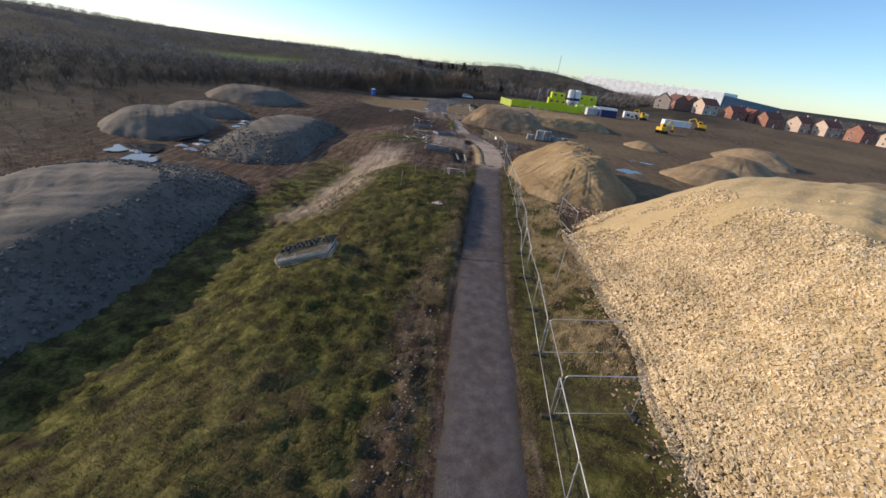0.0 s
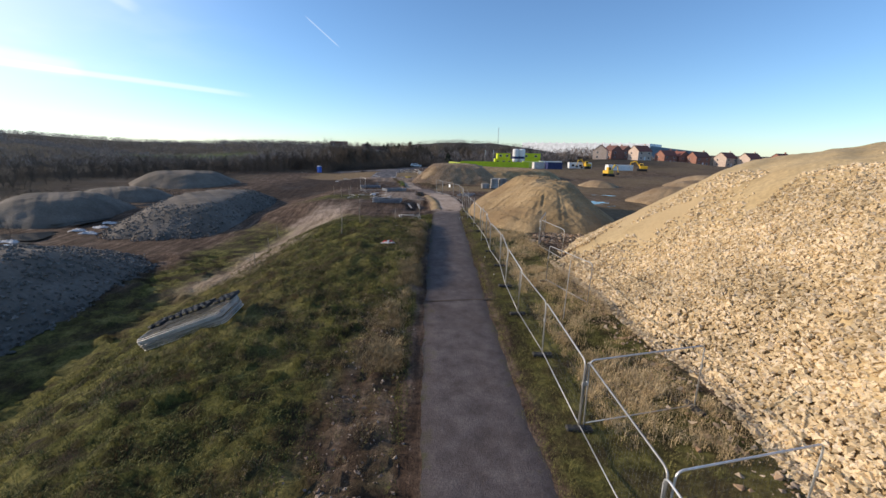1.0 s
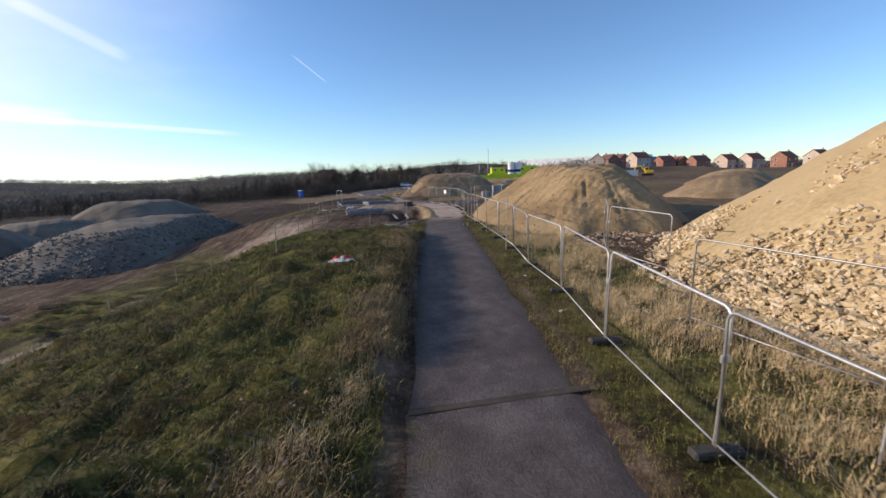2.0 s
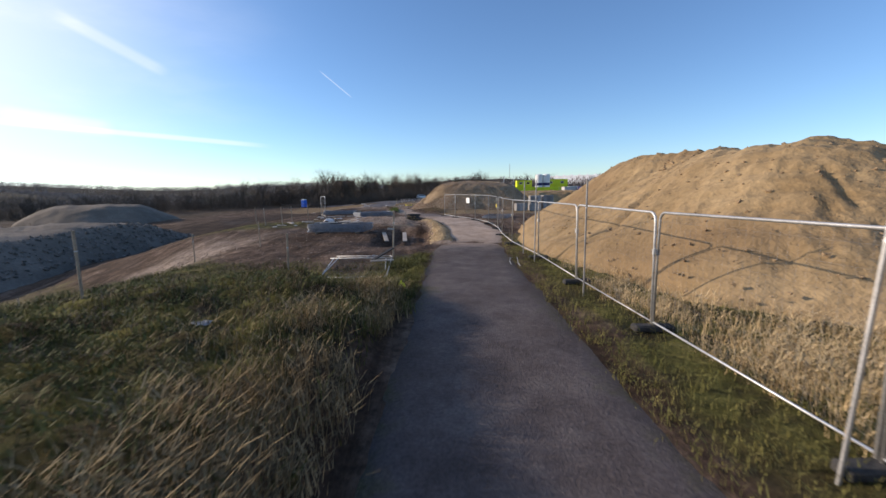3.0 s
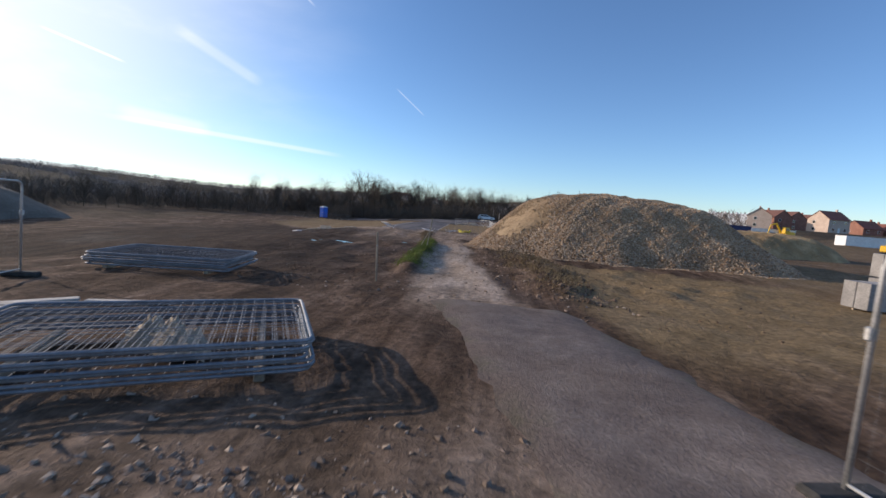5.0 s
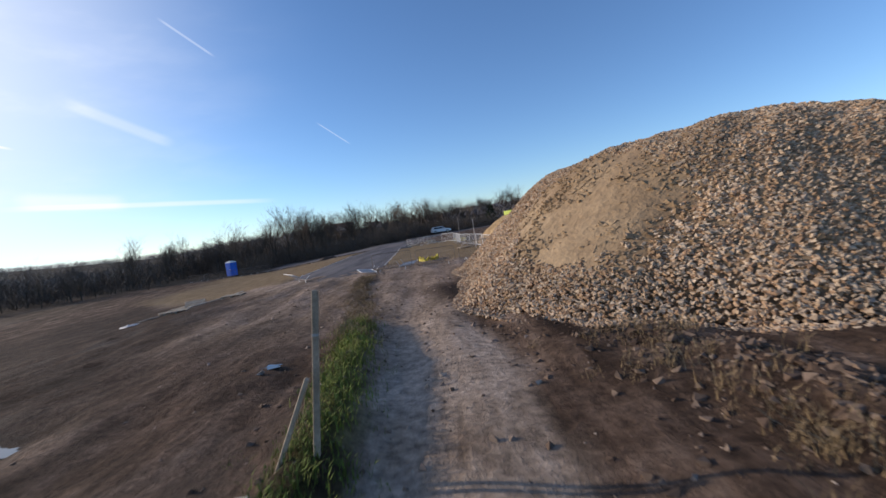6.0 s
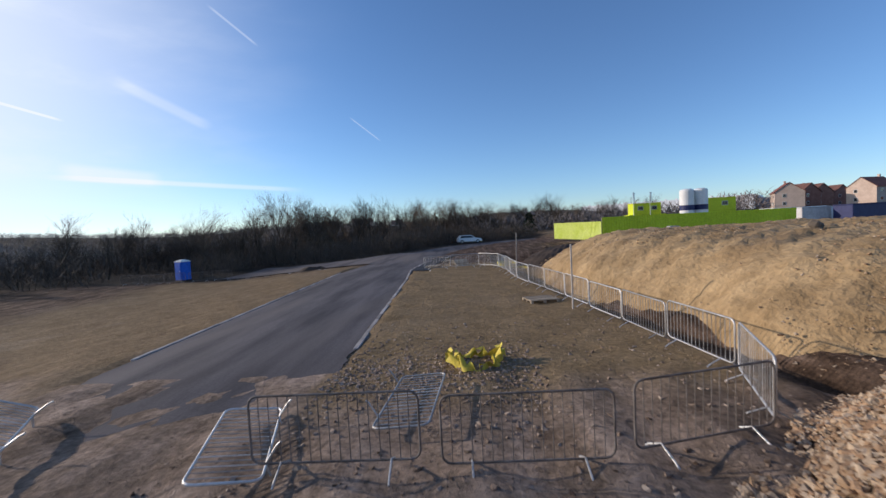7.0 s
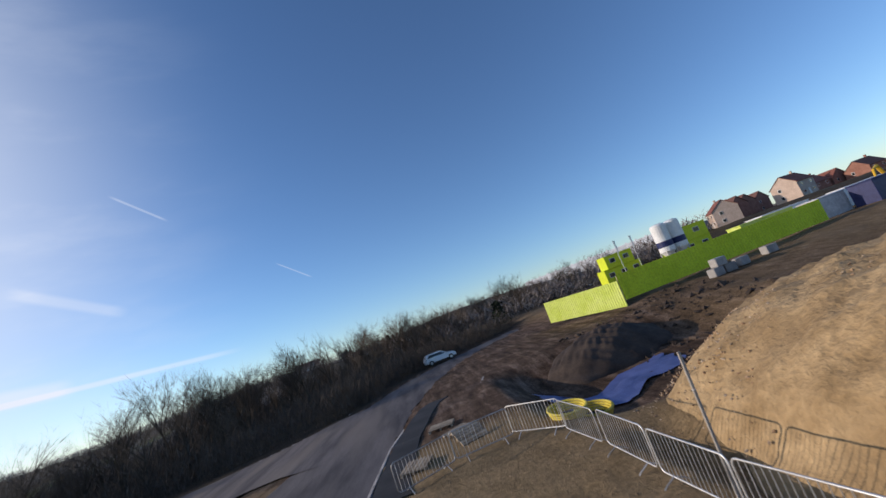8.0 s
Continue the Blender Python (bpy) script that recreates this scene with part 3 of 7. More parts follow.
def mesh_from(name, verts, faces, material, parent=None, label="", smooth=False):
    me = bpy.data.meshes.new(name)
    me.from_pydata([tuple(v) for v in verts], [], [tuple(f) for f in faces])
    me.materials.append(material)
    if smooth:
        me.polygons.foreach_set("use_smooth", [True] * len(me.polygons))
    me.update()
    ob = new(name, me)
    if parent:
        ob.parent = parent
    if label:
        ob["label"] = label
    return ob


def part(name, bm, material, parent, label="", smooth=False):
    me = bpy.data.meshes.new(name)
    bm.normal_update()
    bm.to_mesh(me)
    bm.free()
    me.materials.append(material)
    if smooth:
        me.polygons.foreach_set("use_smooth", [True] * len(me.polygons))
    ob = new(name, me)
    if parent:
        ob.parent = parent
    if label:
        ob["label"] = label
    return ob


def share(name, like, parent, m):
    """Another object on the mesh of like."""
    ob = new(name, like.data)
    ob.parent = parent
    ob.matrix_basis = m
    return ob


def box(bm, sx, sy, sz, m=Matrix(), bevel=0.0):
    r = bmesh.ops.create_cube(bm, size=1.0, matrix=m @ Matrix.Diagonal((sx, sy, sz, 1)))
    if bevel:
        edges = list({e for v in r["verts"] for e in v.link_edges})
        bmesh.ops.bevel(bm, geom=edges, offset=bevel, segments=1, affect="EDGES", profile=0.5)
    return bm


def tube(bm, pts, r, sides=6, closed=False):
    """A tube along a line of points."""
    pts = [Vector(p) for p in pts]
    rings = []
    k = len(pts)
    for i, p in enumerate(pts):
        a = pts[(i - 1) % k] if closed or i else p
        b = pts[(i + 1) % k] if closed or i < k - 1 else p
        d = (b - a).normalized()
        side = d.orthogonal().normalized() if not rings else (rings[-1][1] - d * rings[-1][1].dot(d)).normalized()
        up = d.cross(side)
        rr = r[i] if isinstance(r, (list, tuple)) else r
        rings.append(([bm.verts.new(p + (side * math.cos(2 * math.pi * s / sides) + up * math.sin(2 * math.pi * s / sides)) * rr) for s in range(sides)], side))
    for i in range(k if closed else k - 1):
        a, b = rings[i][0], rings[(i + 1) % k][0]
        for s in range(sides):
            bm.faces.new((a[s], a[(s + 1) % sides], b[(s + 1) % sides], b[s]))
    if not closed:
        bm.faces.new(rings[0][0][::-1])
        bm.faces.new(rings[-1][0])
    return bm


def thing(name, label, category, m, group="", kind=""):
    ob = new(name)
    ob.empty_display_size = 0.2
    ob.matrix_basis = m
    return tagged(ob, label, category, group, kind)


def lathe(bm, profile, sides=16, m=Matrix()):
    """A turned body from (radius, height) pairs."""
    rings = [[bm.verts.new(m @ Vector((r * math.cos(2 * math.pi * s / sides), r * math.sin(2 * math.pi * s / sides), z))) for s in range(sides)] for r, z in profile]
    for a, b in zip(rings, rings[1:]):
        for s in range(sides):
            bm.faces.new((a[s], a[(s + 1) % sides], b[(s + 1) % sides], b[s]))
    bm.faces.new(rings[0][::-1])
    bm.faces.new(rings[-1])
    return bm


rng = random.Random(7)
nrng = np.random.default_rng(11)

# ---------------------------------------------------------------- ground


def spread(fine_a, fine_b, step, far_a, far_b, growth=1.16):
    core = list(np.arange(fine_a, fine_b + step / 2, step))
    lo, hi, s = [], [], step
    v = fine_a
    while v > far_a:
        s *= growth
        v -= s
        lo.append(v)
    v, s = fine_b, step
    while v < far_b:
        s *= growth
        v += s
        hi.append(v)
    return np.array(lo[::-1] + core + hi)


gx = spread(-18, 14, 0.24, -2600, 2600, 1.06)
gy = spread(-6, 132, 0.3, -1500, 4200, 1.06)
GX, GY = np.meshgrid(gx, gy)
GZ = gz(GX, GY)
nx, ny = len(gx), len(gy)
gme = bpy.data.meshes.new("ground")
idx = np.arange(nx * ny).reshape(ny, nx)
quads = np.stack([idx[:-1, :-1], idx[:-1, 1:], idx[1:, 1:], idx[1:, :-1]], -1).reshape(-1, 4)
gme.vertices.add(nx * ny)
gme.vertices.foreach_set("co", np.stack([GX, GY, GZ], -1).reshape(-1))
gme.loops.add(quads.size)
gme.loops.foreach_set("vertex_index", quads.reshape(-1))
gme.polygons.add(len(quads))
gme.polygons.foreach_set("loop_start", np.arange(0, quads.size, 4))
gme.polygons.foreach_set("use_smooth", np.ones(len(quads), bool))
gme.update()
gme.materials.append(ground_material())


def zone(name, v):
    gme.attributes.new(name, "FLOAT", "POINT").data.foreach_set("value", np.clip(v, 0, 1).reshape(-1).astype(np.float32))


edge = 1.2 * wob(GX, GY, 0.5, 3.0) + 0.5 * wob(GX, GY, 1.9, 1.0)
off = GX - centre(GY)
dist = np.hypot(GX, GY - 40)
left_grass = sstep(-off + 0.3 * edge, 1.9, 2.4) * (1 - sstep(GY + 1.5 * edge + 0.5 * GX + 2.3, 41, 44)) * (1 - sstep(-GX + edge, 21.5, 23.5)) * (1 - 0.85 * sstep(-off, 1.9, 2.6) * (1 - sstep(-off + 0.7 * edge, 3.2, 4.4)) * (1 - sstep(GY, 15, 21)))
right_grass = sstep(off + 0.2 * edge, 1.75, 2.1) * (1 - sstep(GX + 0.6 * edge, 6.0, 7.4)) * (1 - sstep(GY + edge, 49, 53))
strip = np.exp(-(((GX - strip_x(GY) + 0.12 * edge) / 0.4) ** 4)) * sstep(GY, 79, 81) * (1 - sstep(GY + 0.5 * edge, 91, 94))
tuft = np.exp(-(((GX + 14) / 5) ** 4 + ((GY - 61) / 2.6) ** 4))
edge_grass = sstep(-off + 0.25 * edge, 1.5, 1.9) * (1 - sstep(-off + 0.3 * edge, 2.9, 3.6)) * sstep(GY, 36, 40) * (1 - sstep(GY + 0.8 * edge, 44.5, 46.5))
zone("grass", np.maximum.reduce([left_grass, right_grass, strip, tuft, edge_grass]))
trackway = np.exp(-(((GX + 14.5 - 0.1 * (GY - 40) + 0.6 * edge) / 3.0) ** 4)) * sstep(GY, 27, 31) * (1 - sstep(GY, 50, 58))
flat = sstep(GX + edge, -8.5, -7) * (1 - sstep(GX, -2.6, -2.0)) * sstep(GY + edge, 57, 59) * (1 - sstep(GY + edge, 65, 70))
wheel = sstep(GX - strip_x(GY) + 0.1 * edge, 0.3, 0.5) * (1 - sstep(GX - path_right(GY) + 0.3 * edge, -0.2, 0.15)) * sstep(GY + 0.8 * edge, 72, 79) * (1 - 0.45 * sstep(GY + edge, 91, 97)) * (1 - sstep(GY + edge, 101, 106)) * np.clip(1.2 + 0.5 * wob(GX * 2.6, GY * 0.3, 1.6, 2.0), 0, 1)
pool = np.exp(-(((GX + 4.95 + 0.3 * (GY - 97.0) + 0.2 * edge) / 1.15) ** 4 + ((GY - 96.6 + 0.4 * edge) / 1.9) ** 4))
approach = 0.4 * sstep(-GX, 4.0, 5.0) * (1 - sstep(-GX + edge, 12, 16)) * sstep(GY + 0.5 * edge, 91, 95) * (1 - sstep(GY, 105, 109)) * (1 - pool)
landing = np.exp(-(((GX + 11) / 10) ** 6)) * sstep(GY + edge, 102, 106) * (1 - sstep(GY, 111, 113)) * 0.55
bermz = np.exp(-(((GX - berm_x(GY)) / 0.5) ** 4)) * sstep(GY, 48, 50) * (1 - sstep(GY, 62, 64))
zone("pale", np.maximum.reduce([0.8 * trackway, 0.75 * flat, wheel, approach, landing, bermz]))
lawn = sstep(GX - road_x(GY), 3.0, 3.3) * (1 - sstep(GX + 0.3 * edge, -1.6, -0.4)) * sstep(GY + 0.7 * edge, 107.5, 110) * (1 - sstep(GY, 136, 139))
lawn = lawn + 0.8 * sstep(road_x(GY) - GX, 3.0, 3.3) * sstep(GY + 0.73 * (GX + 15.4) + 0.9 * edge, 107.5, 110) * (1 - sstep(-GX + edge, 34, 40)) * (1 - sstep(GY + edge, 141, 144))
zone("tidy", lawn)
yard = sstep(GX - ridge_x(GY) + 0.4 * edge, 0.2, 1.2) * (1 - sstep(GX, 9, 12)) * sstep(GY, 70, 74) * (1 - sstep(GY + 0.5 * edge, 84.5, 86)) * 0.95
site = sstep(GX, 7, 12) * (1 - sstep(dist, 220, 300)) * (0.45 + 0.4 * wob(GX, GY, 0.09, 2.0))
zone("sandy", np.maximum.reduce([lawn, site, yard]))
far = sstep(dist + 12 * edge, 150, 185) * (1 - sstep(GX - 0.45 * GY, 5, 40) * (1 - sstep(dist, 250, 330)))
verge = sstep(road_x(GY) - GX, 3.2, 4.2) * sstep(GY + edge, 142, 145) * (1 - sstep(dist, 300, 400))
low = sstep(-GX + 4 * edge, 42, 56) * (0.55 + 0.45 * sstep(-GX, 62, 85))
zone("scrub", np.maximum.reduce([far, low, verge]))
zone("meadow", np.exp(-(((GX + 190) / 45) ** 4 + ((GY - 330) / 28) ** 4)))
churn = sstep(GX - path_right(GY) + 0.3 * edge, -0.1, 0.3) * (1 - sstep(GX - ridge_x(GY) + 0.3 * edge, 0.0, 0.8)) * sstep(GY, 77, 80) * (1 - sstep(GY + edge, 92, 95))
front = sstep(GX - ridge_x(GY) + 0.5 * edge, 0.6, 1.3) * (1 - sstep(GX + edge, 4, 9)) * sstep(GY + 0.6 * edge, 83.5, 85) * (1 - sstep(GY, 89, 91))
side = sstep(strip_x(GY) - GX + 0.2 * edge, 0.3, 0.7) * (1 - sstep(-GX + edge, 16, 20)) * sstep(GY, 74, 78) * (1 - sstep(GY + edge, 99, 103))
mire = sstep(-GX - 0.35 * (GY - 83) + 0.8 * edge, 7.6, 10.5) * (1 - sstep(-GX + edge, 32, 40)) * sstep(GY, 74, 79) * (1 - sstep(GY + 0.73 * (GX + 15.4) + 0.9 * edge, 106, 109))
patches = sstep(wob(GX, GY, 0.45, 8.0) + 0.5 * wob(GX * 2.5, GY * 0.5, 1.3, 4.0), -0.1, 0.5)
hollow = sstep(-GX, 1.2, 2.2) * (1 - sstep(-GX + edge, 13, 16)) * sstep(GY + 0.4 * edge, 40, 41.5) * (1 - sstep(GY + edge, 56, 58))
# darkened ground: damp mud, dark patches in the hollow and before the heap
zone("dark_damp", np.maximum.reduce([0.4 * churn * (0.2 + 0.8 * patches), 0.3 * front * (0.4 + 0.6 * patches), side * (0.3 + 0.3 * patches) * (1 - 0.6 * sstep(GY, 92, 97)), mire, pool, 0.35 * hollow * patches]))
zone("wet", sstep(wob(GX, GY, 0.33, 5.0) + 0.4 * wob(GX, GY, 1.7, 2.0), 0.35, 0.7) * (1 - left_grass) * (1 - sstep(dist, 100, 150)))
ground = tagged(new("ground", gme), "muddy brown building site ground with grass and earth patches", "ground", kind="structure")


def worn_surface():
    """Old tarmac that passes into trodden stone, with soil and moss creeping in from the edges."""
    m, n, l, b = base_mat("worn_track_surface")
    pos = n.new("ShaderNodeNewGeometry").outputs["Position"]

    def attr(name):
        a = n.new("ShaderNodeAttribute")
        a.attribute_name = name
        return a.outputs["Fac"]

    def calc(op, a, c):
        q = n.new("ShaderNodeMath")
        q.operation = op
        for sock, v in zip(q.inputs, (a, c)):
            if isinstance(v, (int, float)):
                sock.default_value = v
            else:
                l.new(v, sock)
        return q.outputs[0]

    big, mid, small = noise_node(n, l, 0.35, 5, 0.6, pos), noise_node(n, l, 1.6, 6, 0.65, pos), noise_node(n, l, 24, 6, 0.7, pos)
    tar = ramp_node(n, l, mid.outputs[0], [(0.32, (0.08, 0.064, 0.06)), (0.5, (0.118, 0.096, 0.09)), (0.7, (0.165, 0.138, 0.126))]).outputs[0]
    stony = ramp_node(n, l, mid.outputs[0], [(0.3, (0.35, 0.25, 0.18)), (0.52, (0.48, 0.36, 0.268)), (0.72, (0.61, 0.475, 0.37))]).outputs[0]
    blend = calc("ADD", attr("stony"), calc("MULTIPLY", calc("SUBTRACT", big.outputs[0], 0.5), 1.1))
    blend = ramp_node(n, l, blend, [(0.3, (0, 0, 0)), (0.75, (1, 1, 1))]).outputs[0]
    col = mix_node(n, l, calc("MULTIPLY", blend, attr("stony")), tar, stony)
    soil = ramp_node(n, l, mid.outputs[0], [(0.4, (0.045, 0.034, 0.024)), (0.62, (0.075, 0.07, 0.028))]).outputs[0]
    creep = calc("ADD", attr("edge"), calc("MULTIPLY", calc("SUBTRACT", mid.outputs[0], 0.5), 1.3))
    col = mix_node(n, l, calc("MULTIPLY", ramp_node(n, l, creep, [(0.72, (0, 0, 0)), (1.0, (1, 1, 1))]).outputs[0], calc("SUBTRACT", 0.85, calc("MULTIPLY", attr("stony"), 0.7))), col, soil)
    stain = ramp_node(n, l, big.outputs[0], [(0.5, (0, 0, 0)), (0.66, (1, 1, 1))]).outputs[0]
    col = mix_node(n, l, calc("MULTIPLY", stain, 0.45), col, (0.07, 0.05, 0.04))
    grain = ramp_node(n, l, small.outputs[0], [(0.3, (0.55, 0.55, 0.55)), (0.7, (1.4, 1.4, 1.4))]).outputs[0]
    col = mix_node(n, l, 0.8, col, grain, "MULTIPLY")
    l.new(col, b.inputs["Base Color"])
    b.inputs["Roughness"].default_value, b.inputs["Specular IOR Level"].default_value = 0.92, 0.2
    bp = n.new("ShaderNodeBump")
    bp.inputs["Strength"].default_value, bp.inputs["Distance"].default_value = 0.9, 0.03
    l.new(calc("ADD", mid.outputs[0], small.outputs[0]), bp.inputs["Height"])
    l.new(bp.outputs[0], b.inputs["Normal"])
    return m


M["worn"] = worn_surface()


def ribbon(name, ys, mid, half, lift, material, label, category):
    verts, faces = [], []
    cross = np.linspace(-1, 1, 9)
    for y in ys:
        c = float(mid(y))
        for u in cross:
            w = half + (0.16 * float(wob(c, y, 1.3, u)) + 0.1 * float(wob(c, y, 4.7, u + 2)) if abs(u) == 1 else 0)
            x = c + u * w
            verts.append((x, y, float(lift(x, y, u))))
    k = len(cross)
    for i in range(len(ys) - 1):
        for j in range(k - 1):
            a = i * k + j
            faces.append((a, a + 1, a + k + 1, a + k))
    ob = tagged(mesh_from(name, verts, faces, material, smooth=True), label, category, kind="structure")
    row = [abs(u) for u in cross] * len(ys)
    ob.data.attributes.new("edge", "FLOAT", "POINT").data.foreach_set("value", row)
    ob.data.attributes.new("stony", "FLOAT", "POINT").data.foreach_set("value", [float(sstep(v[1], 43, 52)) * (1 - 0.55 * float(sstep(v[1] + 1.5 * float(wob(v[0], v[1], 0.9, 2.0)), 63, 70))) for v in verts])
    return ob


track = ribbon("track", np.arange(-14, 52, 0.25), centre, 1.68, lambda x, y, u: bed(y) + (0.045 if abs(u) < 1 else -0.03) - 0.02 * u * u + 0.006 * float(wob(x, y, 2.0)) - 0.1 * float(sstep(y, 46.5, 51.5)),
               M["worn"], "worn dark tarmac farm track between grass verges", "track")
stone_path = ribbon("stone_path", np.arange(46.5, 75, 0.25), lambda y: centre(y) + 0.1, 1.72, lambda x, y, u: bed(y) + (0.06 if abs(u) < 1 else -0.04) - 0.09 * (1 - float(sstep(y + 0.5 * float(wob(x, y, 1.1)), 47.0, 52.0))) + 0.02 * float(wob(x, y, 2.5)) + 0.014 * float(wob(x, y, 7.0)),
                    M["worn"], "compacted pale stone path bending round the fence", "path")
road = ribbon("road", np.concatenate([np.arange(105, 115, 0.25), np.arange(115, 190, 0.8)]), road_x, 3.2, lambda x, y, u: float(bed(y)) - 0.015 - 0.16 * (1 - float(sstep(y + 1.3 * float(wob(x, y, 1.1, 3.0)) + 0.6 * float(wob(x, y, 3.7, 1.0)), 105.5, 111))) - 0.03 * u * u - (1.2 * float(sstep(-x, 12, 34)) * float(sstep(y, 75, 120))),
              M["asphalt_road"], "new grey tarmac estate road with kerbs", "road")
verts, faces = [], []
for k, x in enumerate(np.arange(-33, -9.4, 1.0)):
    for j in range(7):
        y = 149.4 + (5.5 + 2.2 * float(sstep(x, -19, -13))) * (j / 3 - 1)
        verts.append((x, y, at(x, y) + 0.085 - 0.06 * float(sstep(x, -16, -11))))
    if k:
        faces += [(7 * k - 7 + j, 7 * k - 6 + j, 7 * k + 1 + j, 7 * k + j) for j in range(6)]
tagged(mesh_from("side_road", verts, faces, M["asphalt_road"]), "short grey tarmac side road at the junction", "road", kind="structure")

# ---------------------------------------------------------------- heaps


def heap_height(u, v, H, n, s0, a, b, tilt, seed, rough=1.0, even=False):
    """Height over a toe outline that is a rounded box of half sizes a, b."""
    r = (np.abs(u / a) ** n + np.abs(v / b) ** n) ** (1 / n)
    s = np.clip(1 - r, 0, 1) / s0
    if even:
        s = s * np.maximum(np.hypot(u, v), 1e-3) / np.maximum(r, 1e-4) / a
        s = np.minimum(s, 1 / s0)
    rise = np.where(s < 0.7, s, 1 - 0.3 * np.exp(-(s - 0.7) / 0.3))
    big = 0.05 * wob(u, v, 0.4, seed) + 0.03 * wob(u, v, 1.0, seed + 1)
    body = H * rise * (1 + big * np.clip(s, 0, 1)) * (1 + tilt * v / b)
    return body + np.clip(s * 3, 0, 1) * rough * (0.06 * wob(u, v, 3.1, seed + 2) + 0.03 * wob(u, v, 8.0, seed + 3))


def heap(name, label, cx, cy, a, b, H, rot=0.0, n=2.4, s0=0.5, tilt=0.0, seed=0.0, material=None, rings=60, spokes=150, sink=0.25, rill=0.0, rough=1.0, even=False, skew=0.0):
    c, s = math.cos(radians(rot)), math.sin(radians(rot))
    ph = np.linspace(0, 2 * np.pi, spokes, endpoint=False)
    rr = np.linspace(0, 1, rings + 1)[1:]
    R, P = np.meshgrid(rr, ph, indexing="ij")
    k = (np.abs(np.cos(P)) ** n + np.abs(np.sin(P)) ** n) ** (-1 / n)
    wav = 1 + 0.04 * np.sin(3 * P + seed) + 0.03 * np.sin(7 * P + 2 * seed) + 0.012 * np.sin(19 * P + seed)
    wav = 1 + (wav - 1) * R ** 3
    U, V = R * k * wav * a * np.cos(P), R * k * wav * b * np.sin(P)
    Z = heap_height(U / wav, V / wav, H, n, s0, a, b, tilt, seed, rough, even)
    env = np.sin(np.pi * np.clip((1 - R) / s0, 0, 1)) * (R > 1 - 1.2 * s0)
    gully = sum(np.sin(f * P + seed * f + 0.9 * np.sin(2.3 * f + 7 * R)) for f in (9, 14, 23, 31, 47, 71)) / 2.6
    patch = sstep(wob(U, V, 0.55, seed + 4), -0.1, 0.7)
    Z = Z - rill * H * env * patch * np.clip(gully, 0, 1) ** 1.5
    U = U + skew * (1 - R)
    X, Y = cx + U * c - V * s, cy + U * s + V * c
    Z = Z + gz(X, Y, False) - sink * sstep(R, 0.9, 1.0)
    z0 = float(heap_height(np.array(0.0), np.array(0.0), H, n, s0, a, b, tilt, seed, rough, even) + gz(cx, cy, False))
    verts = [(cx + skew * c, cy + skew * s, z0)] + list(zip(X.reshape(-1), Y.reshape(-1), Z.reshape(-1)))
    faces = [(0, 1 + j, 1 + (j + 1) % spokes) for j in range(spokes)]
    for i in range(rings - 1):
        for j in range(spokes):
            p, q = 1 + i * spokes + j, 1 + i * spokes + (j + 1) % spokes
            faces.append((p, p + spokes, q + spokes, q))
    ob = tagged(mesh_from(name, verts, faces, material, smooth=True), label, "earth heap")

    def surf(x, y):
        dx, dy = np.asarray(x) - cx, np.asarray(y) - cy
        u, v = dx * c + dy * s, -dx * s + dy * c
        for _ in range(3):
            u = dx * c + dy * s - skew * np.clip(1 - np.hypot(u / a, v / b), 0, 1)
        p = np.arctan2(v / b, u / a)
        w = 1 + 0.04 * np.sin(3 * p + seed) + 0.03 * np.sin(7 * p + 2 * seed) + 0.012 * np.sin(19 * p + seed)
        w = 1 + (w - 1) * np.clip((np.abs(u / a) ** n + np.abs(v / b) ** n) ** (1 / n), 0, 1) ** 3
        u, v = u / w, v / w
        r = (np.abs(u / a) ** n + np.abs(v / b) ** n) ** (1 / n)
        return np.where(r < 1, heap_height(u, v, H, n, s0, a, b, tilt, seed, rough, even), 0) + gz(x, y, False), r
    return ob, surf


def rock_shapes(count, flat=0.7):
    """Angular stones as convex hulls: vertex and face arrays."""
    out = []
    for k in range(count):
        bm = bmesh.new()
        for sz in (-1, 1):
            for q in range(3):
                ang = 2.1 * q + 0.5 * sz + rng.uniform(-0.4, 0.4)
                bm.verts.new((1.15 * math.cos(ang) * rng.uniform(0.7, 1.4), 0.85 * math.sin(ang) * rng.uniform(0.7, 1.2), sz * flat * rng.uniform(0.45, 0.85)))
        h = bmesh.ops.convex_hull(bm, input=bm.verts)
        bmesh.ops.delete(bm, geom=[g for g in h["geom_interior"] if isinstance(g, bmesh.types.BMVert)], context="VERTS")
        bmesh.ops.triangulate(bm, faces=bm.faces)
        bm.verts.index_update()
        out.append((np.array([v.co[:] for v in bm.verts]), np.array([[v.index for v in f.verts] for f in bm.faces])))
        bm.free()
    return out


ROCKS = rock_shapes(24)


